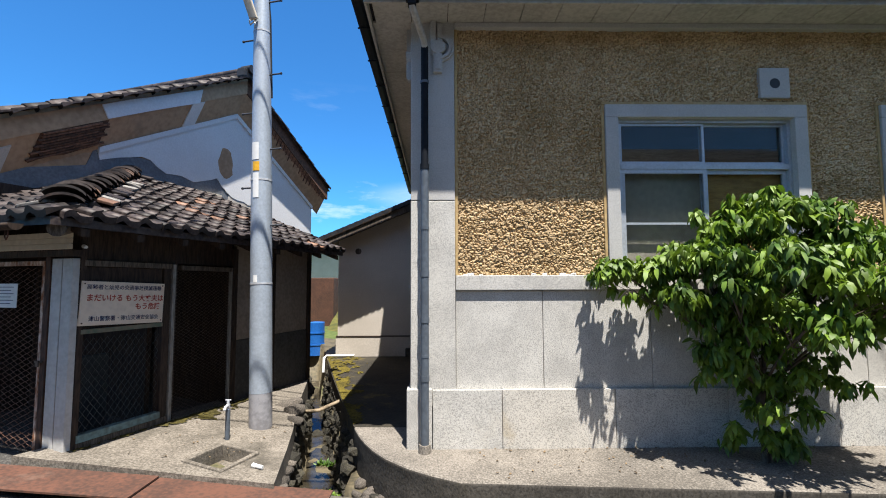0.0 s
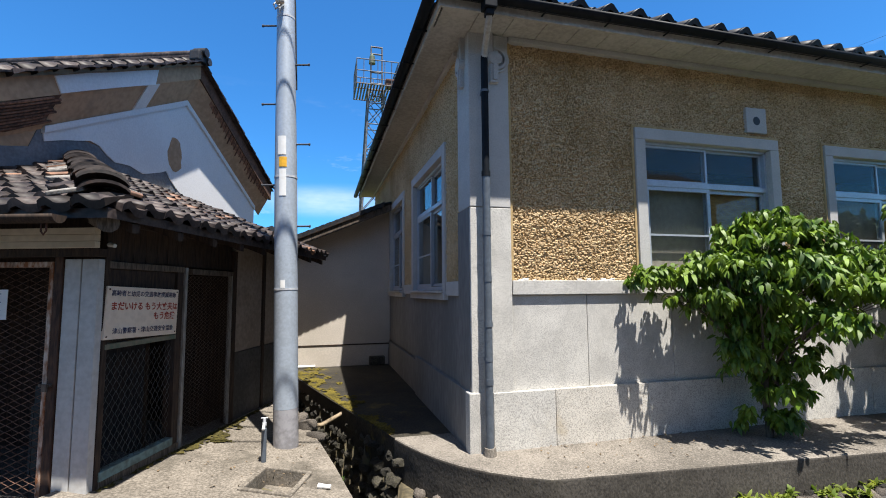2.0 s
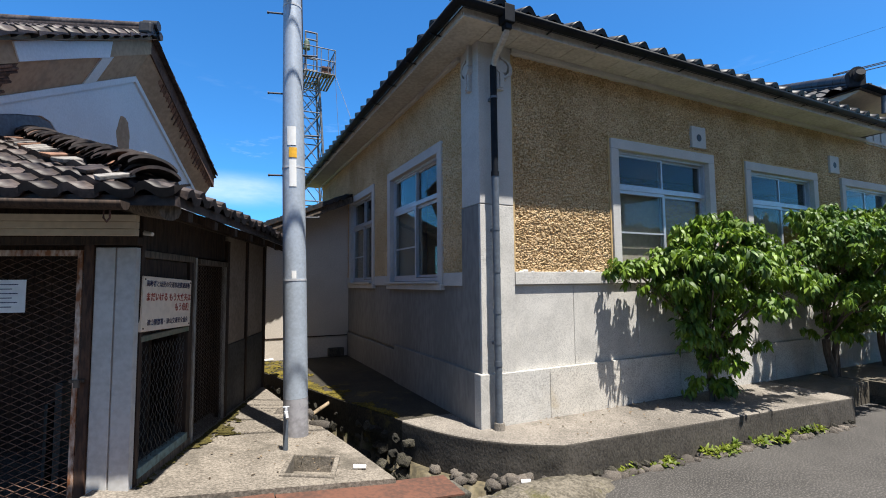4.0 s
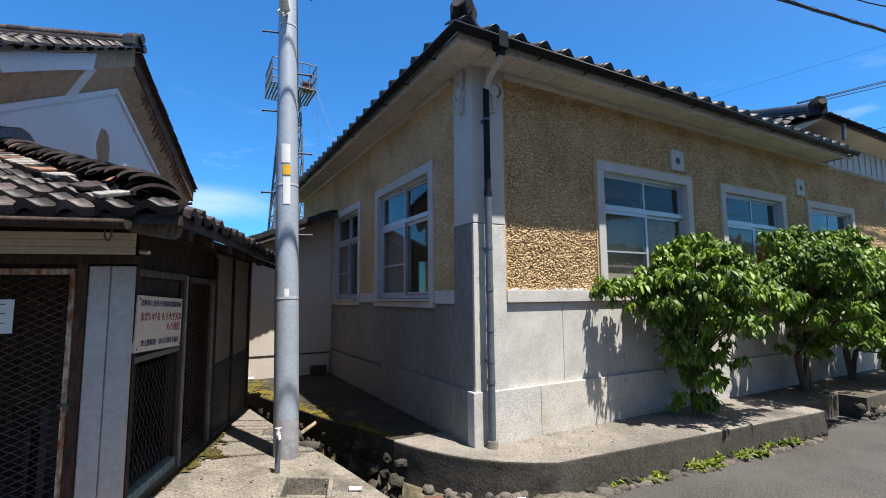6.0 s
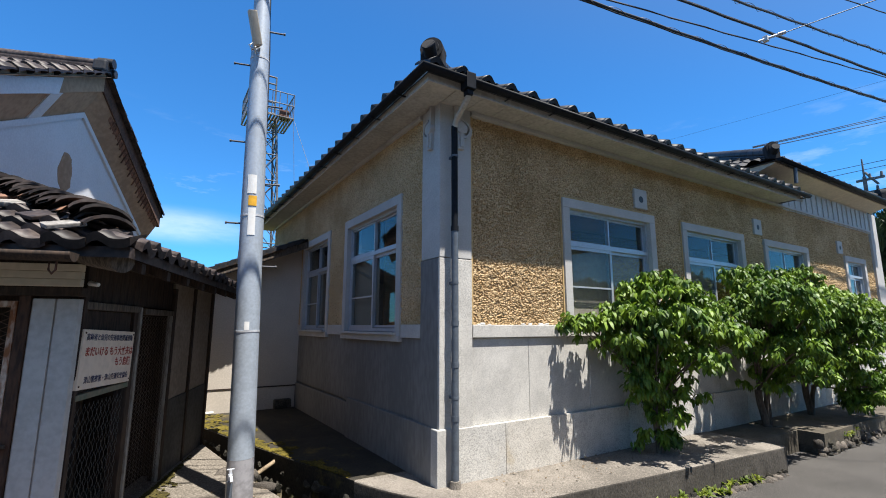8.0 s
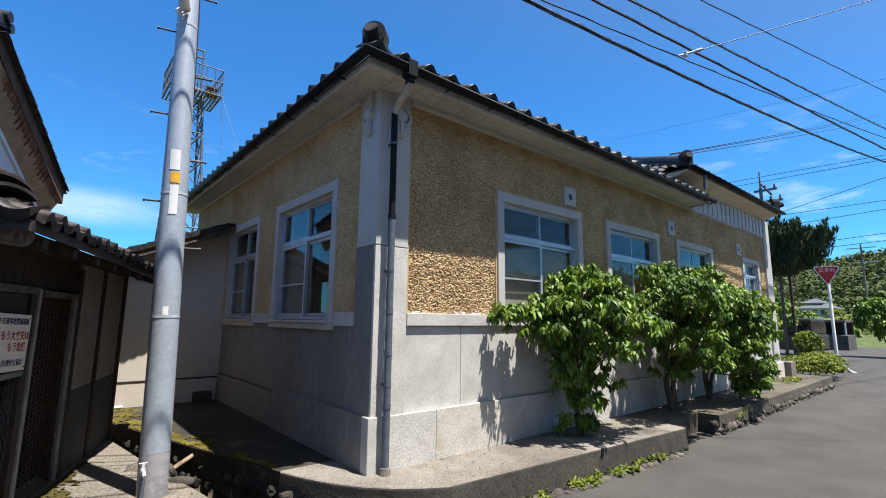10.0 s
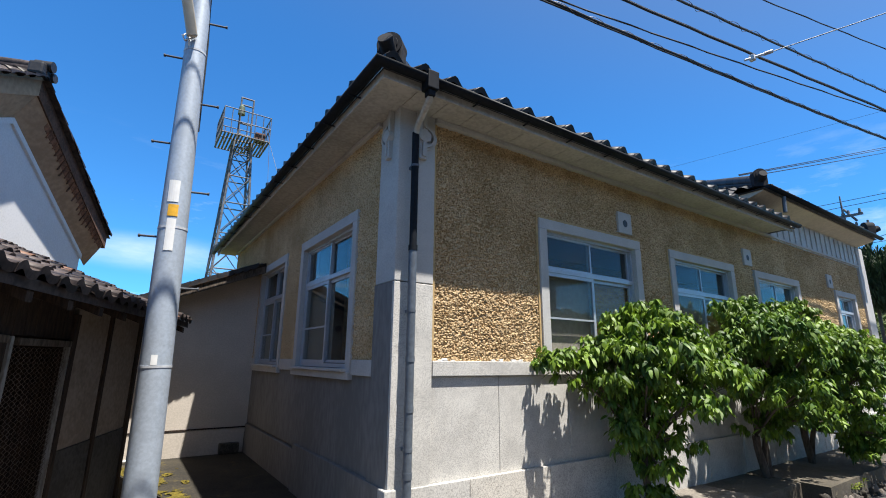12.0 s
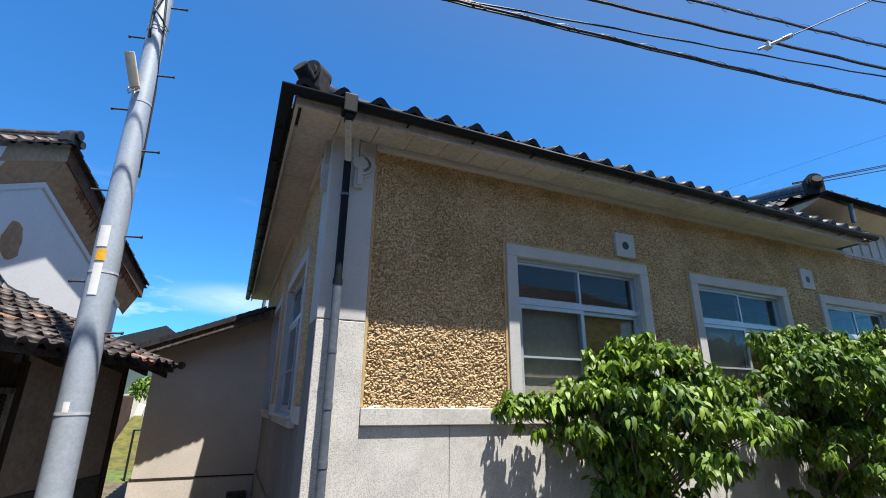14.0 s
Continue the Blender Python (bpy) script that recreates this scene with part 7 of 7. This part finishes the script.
q = [bm.verts.new(p) for p in ((-3.6, -0.6, 3.5), (2.8, -0.6, 4.1), (2.8, 5.6, 4.1), (-3.6, 5.6, 3.5), (1.2, -0.6, 5.2), (1.2, 5.6, 5.2))]
for f in ((0, 4, 5, 3), (4, 1, 2, 5), (0, 1, 4), (2, 3, 5), (3, 2, 1, 0)):
    bm.faces.new([q[i] for i in f])
part("roof", bm, TILE, fh_)

# clipped conifer past the hall: upswept plumes over a dark mass
con = thing("conifer", "dark clipped conifer with upswept plumes beyond the hall", "tree", pose(19.4, 5.45, 0))
bm = B()
rod(bm, (0, 0, 0), (0.1, 0, 3.7), 0.06, 0.05, 10)
part("trunk", bm, BARK, con)
g = np.random.default_rng(41)
ps, azs, pit, Ls = [], [], [], []
for k in range(150):
    a, q = g.uniform(0, 6.28), math.sqrt(g.uniform(0, 1))
    x, y = 0.95 * q * math.cos(a), 1.30 * q * math.sin(a)
    z0 = 3.35 + 0.45 * q * q + g.uniform(-0.12, 0.3)
    h = g.uniform(0.75, 1.12) * (2.3 - 1.1 * q)
    lean = 0.12 + 0.34 * q
    for j in range(240):
        f = g.uniform(0, 1) ** 0.9
        rr = (0.25 * (1 - f) ** 0.7 + 0.012) * math.sqrt(g.uniform(0.15, 1))
        b = g.uniform(0, 6.28)
        ps.append((x * (1 + lean * f) + rr * math.cos(b), y * (1 + lean * f) + rr * math.sin(b), z0 + f * h))
        azs.append(b)
        pit.append(g.uniform(0.85, 1.45))
        Ls.append(g.uniform(0.12, 0.26))
Ls = np.array(Ls)
me = leaf_arrays(np.array(ps), np.array(azs), np.array(pit), Ls, Ls * 0.2, np.zeros(len(ps)), g.normal(0, 0.5, len(ps)))
me.name = "crown"
me.materials.append(LEAF_DARK)
o = new("crown", me)
o.parent = con

shrub("garden_bush", "low yellow-green garden bush beside the road", (14.35, 3.75, 0.15), [(14.3, 4.05, 0.36, 0.6, 0.45, 0.28, 420), (14.6, 3.45, 0.38, 0.6, 0.42, 0.30, 420), (15.5, 3.7, 0.42, 0.6, 0.6, 0.32, 400), (14.5, 3.7, 0.3, 0.6, 0.5, 0.22, 200)], 51, LEAF_LIGHT, 0.075, 9, 0.02, "bushes by the road", "bush")
shrub("garden_bush", "rounded bush with yellow-green new growth beside the road", (17.3, 4.35, 0.1), [(17.3, 4.35, 0.90, 0.42, 0.40, 0.42, 460), (17.3, 4.35, 0.45, 0.34, 0.34, 0.30, 180)], 52, LEAF_LIGHT, 0.075, 9, 0.03, "bushes by the road", "bush")
shrub("garden_bush", "yellow-green bush at the corner of the hall", (15.2, 5.0, 0.1), [(15.2, 5.0, 1.3, 0.5, 0.5, 0.7, 300)], 53, LEAF_LIGHT, 0.1, 6, 0.03, "bushes by the road", "bush")
shrub("roadside_tree", "dark green tree across the road junction", (28.5, 3.6, -0.1), [(28.3, 3.9, 1.8, 0.9, 0.8, 1.1, 320), (28.3, 3.2, 1.3, 0.9, 0.8, 1.2, 240)], 54, LEAF, 0.22, 6, 0.1, "", "tree")
shrub("garden_tree", "green broadleaf tree behind the conifer", (24, 8.2, 0), [(24, 7.9, 2.6, 1.2, 1.1, 1.3, 420), (24, 6.9, 1.8, 0.9, 0.9, 1.0, 260)], 55, LEAF, 0.22, 6, 0.12, "", "tree")
bm = B()
box(bm, 11.72, 12.15, 3.55, 3.85, 0.25, 0.62, 0.01)
part("stone_step", bm, CONCRETE, None, "pale concrete block beside the hall corner")["category"] = "block"

bm = B()
prism(bm, [(21.0, -1.5), (21.6, -1.5), (21.6, 2.6), (21.0, 2.6)], -0.05, 0.006)
part("stop_line", bm, WHITE, None, "white painted stop line on the road", "structure")["category"] = "road marking"
# stop sign
stop = thing("stop_sign", "red inverted triangle stop sign on a bent white pole", "road sign", pose(17.3, 3.62, 0.0))
bm = B()
tube(bm, [(0, 0, 3.35), (0, 0, 0.55), (0.05, -0.05, 0.32), (0.35, -0.22, 0.05), (0.6, -0.35, -0.05)], 0.048, 10)
part("pole", bm, WHITE, stop)
sm = Matrix.Translation((-0.06, 0, 3.24)) @ pose(0, 0, 0, 90, 0, -72)
bm = B()
def tri(s, z0, z1):
    pts = [(-0.5 * s, 0.289 * s), (0.5 * s, 0.289 * s), (0, -0.577 * s)]
    prism(bm, pts[::-1], z0, z1)
tri(0.76, 0.0, 0.01)
bmesh.ops.bevel(bm, geom=[e for e in bm.edges if abs(e.verts[0].co.z - e.verts[1].co.z) > 0.005], offset=0.05, segments=3, affect='EDGES')
bm.transform(sm)
part("border", bm, WHITE, stop)
bm = B()
tri(0.67, 0.0105, 0.0125)
bmesh.ops.bevel(bm, geom=[e for e in bm.edges if abs(e.verts[0].co.z - e.verts[1].co.z) > 0.001], offset=0.04, segments=3, affect='EDGES')
bm.transform(sm)
part("face", bm, mat("sign_red", (0.55, 0.03, 0.02), (0.48, 0.03, 0.02), 0.5, bump=0), stop, "red sign face")
words("lettering", "止まれ", 0.145, sm @ pose(-0.215, 0.085, 0.0135), WHITE, stop)

# van, carport, house, far pole, hill
van = thing("van", "dark brown van parked across the junction", "car", pose(27, 7.4, -0.1, 0, 0, 78))
bm = B()
box(bm, -1.7, 1.7, -0.8, 0.8, 0.35, 1.15, 0.1)
box(bm, -1.65, 1.0, -0.72, 0.72, 1.1, 1.9, 0.12)
part("body", bm, mat("brown_car_paint", (0.05, 0.035, 0.03), None, 0.25, bump=0), van)
for x in (-1.1, 1.1):
    for y in (-0.78, 0.62):
        bm = B()
        rod(bm, (x, y, 0.32), (x, y + 0.16, 0.32), 0.32, 0.32, 18)
        part("wheel", bm, BLACK, van)
bm = B()
box(bm, -1.5, 0.9, -0.735, 0.735, 1.2, 1.75, 0.02)
part("window", bm, mat("car_glass", (0.01, 0.012, 0.015), None, 0.08, bump=0), van)
cp = thing("carport", "low open carport with a pale flat roof", "carport", pose(37, 7.5, -0.1))
bm = B()
box(bm, -1, 1.5, -1.25, 1.25, 1.75, 1.9, 0.02)
part("roof", bm, GREYWOOD, cp)
for y in (-1.2, 0, 1.2):
    bm = B()
    rod(bm, (-0.9, y, 0.95), (-0.9, y, 1.75), 0.05, 0.05, 8)
    part("post", bm, STEEL, cp)
bm = B()
box(bm, 1.3, 1.5, -1.25, 1.25, 0.95, 1.75)
part("back_wall", bm, DARKWOOD, cp)
# box added under the carport; its dark colour stands for shade inside
bm = B()
box(bm, -1.05, 1.55, -1.3, 1.3, 0, 0.95, 0.03)
part("plinth", bm, CONCRETE_DARK, cp, "added base box, dark for the carport's shaded inside")
hs_ = thing("valley_house", "house with grey tiled roofs below the wooded hill", "house", pose(77, 15.6, 2.4))
for x0, y0, y1, z0, z1 in ((0, -1.6, 1.7, 0, 1.3), (2, 0.0, 1.6, 1.3, 2.1)):
    bm = B()
    box(bm, x0, x0 + 5, y0, y1, z0 - 2.5 if z0 == 0 else z0, z1)
    part("wall", bm, PLASTER_CREAM, hs_)
    bm = B()
    rr_ = [bm.verts.new(p) for p in ((x0 - 0.6, y0 - 0.5, z1 - 0.1), (x0 + 5.6, y0 - 0.5, z1 - 0.1), (x0 + 5.6, y1 + 0.5, z1 - 0.1), (x0 - 0.6, y1 + 0.5, z1 - 0.1), (x0 + 2.5, y0 + 0.7, z1 + 0.6), (x0 + 2.5, y1 - 0.6, z1 + 0.6))]
    for f in ((0, 1, 4), (1, 2, 5, 4), (2, 3, 5), (3, 0, 4, 5), (3, 2, 1, 0)):
        bm.faces.new([rr_[i] for i in f])
    part("roof", bm, mat("grey_far_tile", (0.115, 0.12, 0.13), (0.08, 0.085, 0.09), 0.5, bump=0), hs_)
    for k in range(3):
        bm = B()
        yy = y0 + 0.6 + k * (y1 - y0 - 1.0) / 2.6
        box(bm, x0 - 0.03, x0 + 0.05, yy, yy + 0.45, z0 + 0.3 if z0 else 0.4, z1 - 0.35)
        part("window", bm, BLACK, hs_)
fp = thing("distant_pole", "grey utility pole with crossarms by the far road", "utility pole", pose(57, 7.75, 0))
bm = B()
rod(bm, (0, 0, 0), (0, 0, 9.2), 0.11, 0.07, 12)
part("shaft", bm, CONCRETE, fp)
for z in (7.4, 8.8):
    bm = B()
    box(bm, -0.05, 0.05, -1.1, 1.1, z, z + 0.09)
    part("crossarm", bm, STEEL, fp)
sp2 = thing("street_pole", "tall utility pole with insulators behind the hall", "utility pole", pose(24.8, 7.2, -0.1))
bm = B()
rod(bm, (0, 0, 0), (0, 0, 8.5), 0.13, 0.075, 12)
rod(bm, (0, 0, 8.5), (0, 0, 9.35), 0.045, 0.03, 8)
part("shaft", bm, TOWERSTEEL, sp2)
for z, w in ((8.3, 0.7), (7.7, 0.9)):
    bm = B()
    box(bm, -0.05, 0.05, -w, 0.3, z, z + 0.1)
    part("crossarm", bm, TOWERSTEEL, sp2)
    for y in (-w + 0.1, -w + 0.5):
        bm = B()
        rod(bm, (0, y, z + 0.1), (0, y, z + 0.3), 0.06, 0.045, 8)
        part("insulator", bm, TOWERSTEEL, sp2)
bm = B()
rod(bm, (0, -0.45, 8.05), (0, -0.05, 8.7), 0.05, 0.05, 8)
part("brace", bm, TOWERSTEEL, sp2)
bm = B()
rod(bm, (20.6, 5.4, 0), (20.6, 5.4, 3.8), 0.06, 0.05, 10)
part("dark_post", bm, DARKWOOD, None, "dark slender post behind the conifer")["category"] = "post"


me = grid_mesh("meadow", np.linspace(41, 90, 26), np.linspace(-30, 60, 30), lambda U, W: (U, W, -0.5 + 2.9 * np.clip((U - 41) / 36, 0, 1) ** 1.3 + 0.5 * vnoise(U * 0.3, W * 0.3, 12)))
sheet("meadow", me, GRASS, None, "rough green meadow rising towards the hill", "structure")["category"] = "meadow"
rb = np.random.default_rng(71)
for k in range(14):
    bx, by = 44 + 3.1 * k + rb.uniform(-1, 1), 3 + 0.9 * k + rb.uniform(-5, 5)
    bz_ = -0.4 + 2.9 * np.clip((bx - 41) / 36, 0, 1) ** 1.3
    sc = rb.uniform(0.5, 1.0)
    shrub("meadow_bush", "rounded green bush in the meadow", (bx, by, bz_), [(bx, by, bz_ + sc * 0.8, 1.3 * sc, 1.3 * sc, 0.8 * sc, 60)], 80 + k, LEAF_LIGHT if k % 3 else LEAF, 0.4, 5, 0.06, "bushes in the meadow", "bush")


def hill_z(x, y):
    a = np.clip((x - 85) / 60, 0, 1)
    b = np.clip((y - 24) / 30, 0, 1) * np.clip((x + 60) / 40, 0, 1)
    return -0.6 + 17 * a * a * (3 - 2 * a) * (0.75 + 0.4 * vnoise(x * 0.02, y * 0.03, 9)) * np.clip((y + 60) / 50, 0, 1)


me = grid_mesh("hillside", np.linspace(70, 220, 60), np.linspace(-60, 120, 60), lambda U, W: (U, W, hill_z(U, W)))
sheet("hillside", me, HILL, None, "wooded green hillside across the valley", "structure")["category"] = "backdrop"
g = np.random.default_rng(61)
N = 2600
hx, hy = g.uniform(88, 165, N), g.uniform(-25, 70, N)
hz_ = hill_z(hx, hy)
ps, azs, pit, Ls = [], [], [], []
K = 30
px_ = np.repeat(np.stack([hx, hy, hz_ + 0.6], -1), K, 0)
d = g.normal(size=(N * K, 3))
d /= np.linalg.norm(d, axis=1)[:, None]
sz = np.repeat(g.uniform(0.9, 2.2, N), K)
pos = px_ + d * sz[:, None] * np.array([1, 1, 0.9])
L = sz * g.uniform(0.25, 0.5, N * K)
me = leaf_arrays(pos, g.uniform(0, 6.28, N * K), g.uniform(-0.6, 1.2, N * K), L, L * 0.8, g.uniform(0, 0.5, N * K), g.normal(0, 0.6, N * K))
me.name = "hillside_woods"
me.materials.append(HILL)
tagged(new("hillside_woods", me), "dense mixed woods covering the distant hill", "woods", kind="stuff")

# unseen house added behind the camera to block low sky light
opp = thing("opposite_house", "unseen plain house added across the lane to block sky light", "house", pose(0, -6.5, 0))
bm = B()
box(bm, -16, 13, -6, 0, 0, 5.0)
part("wall", bm, GREYWOOD, opp)
bm = B()
q = [bm.verts.new(p) for p in ((-17, -7, 4.9), (14, -7, 4.9), (14, 0.9, 4.9), (-17, 0.9, 4.9), (-17, -3, 6.6), (14, -3, 6.6))]
for f in ((0, 1, 5, 4), (4, 5, 2, 3), (0, 4, 3), (1, 2, 5), (3, 2, 1, 0)):
    bm.faces.new([q[i] for i in f])
part("roof", bm, TILE_OLD, opp)
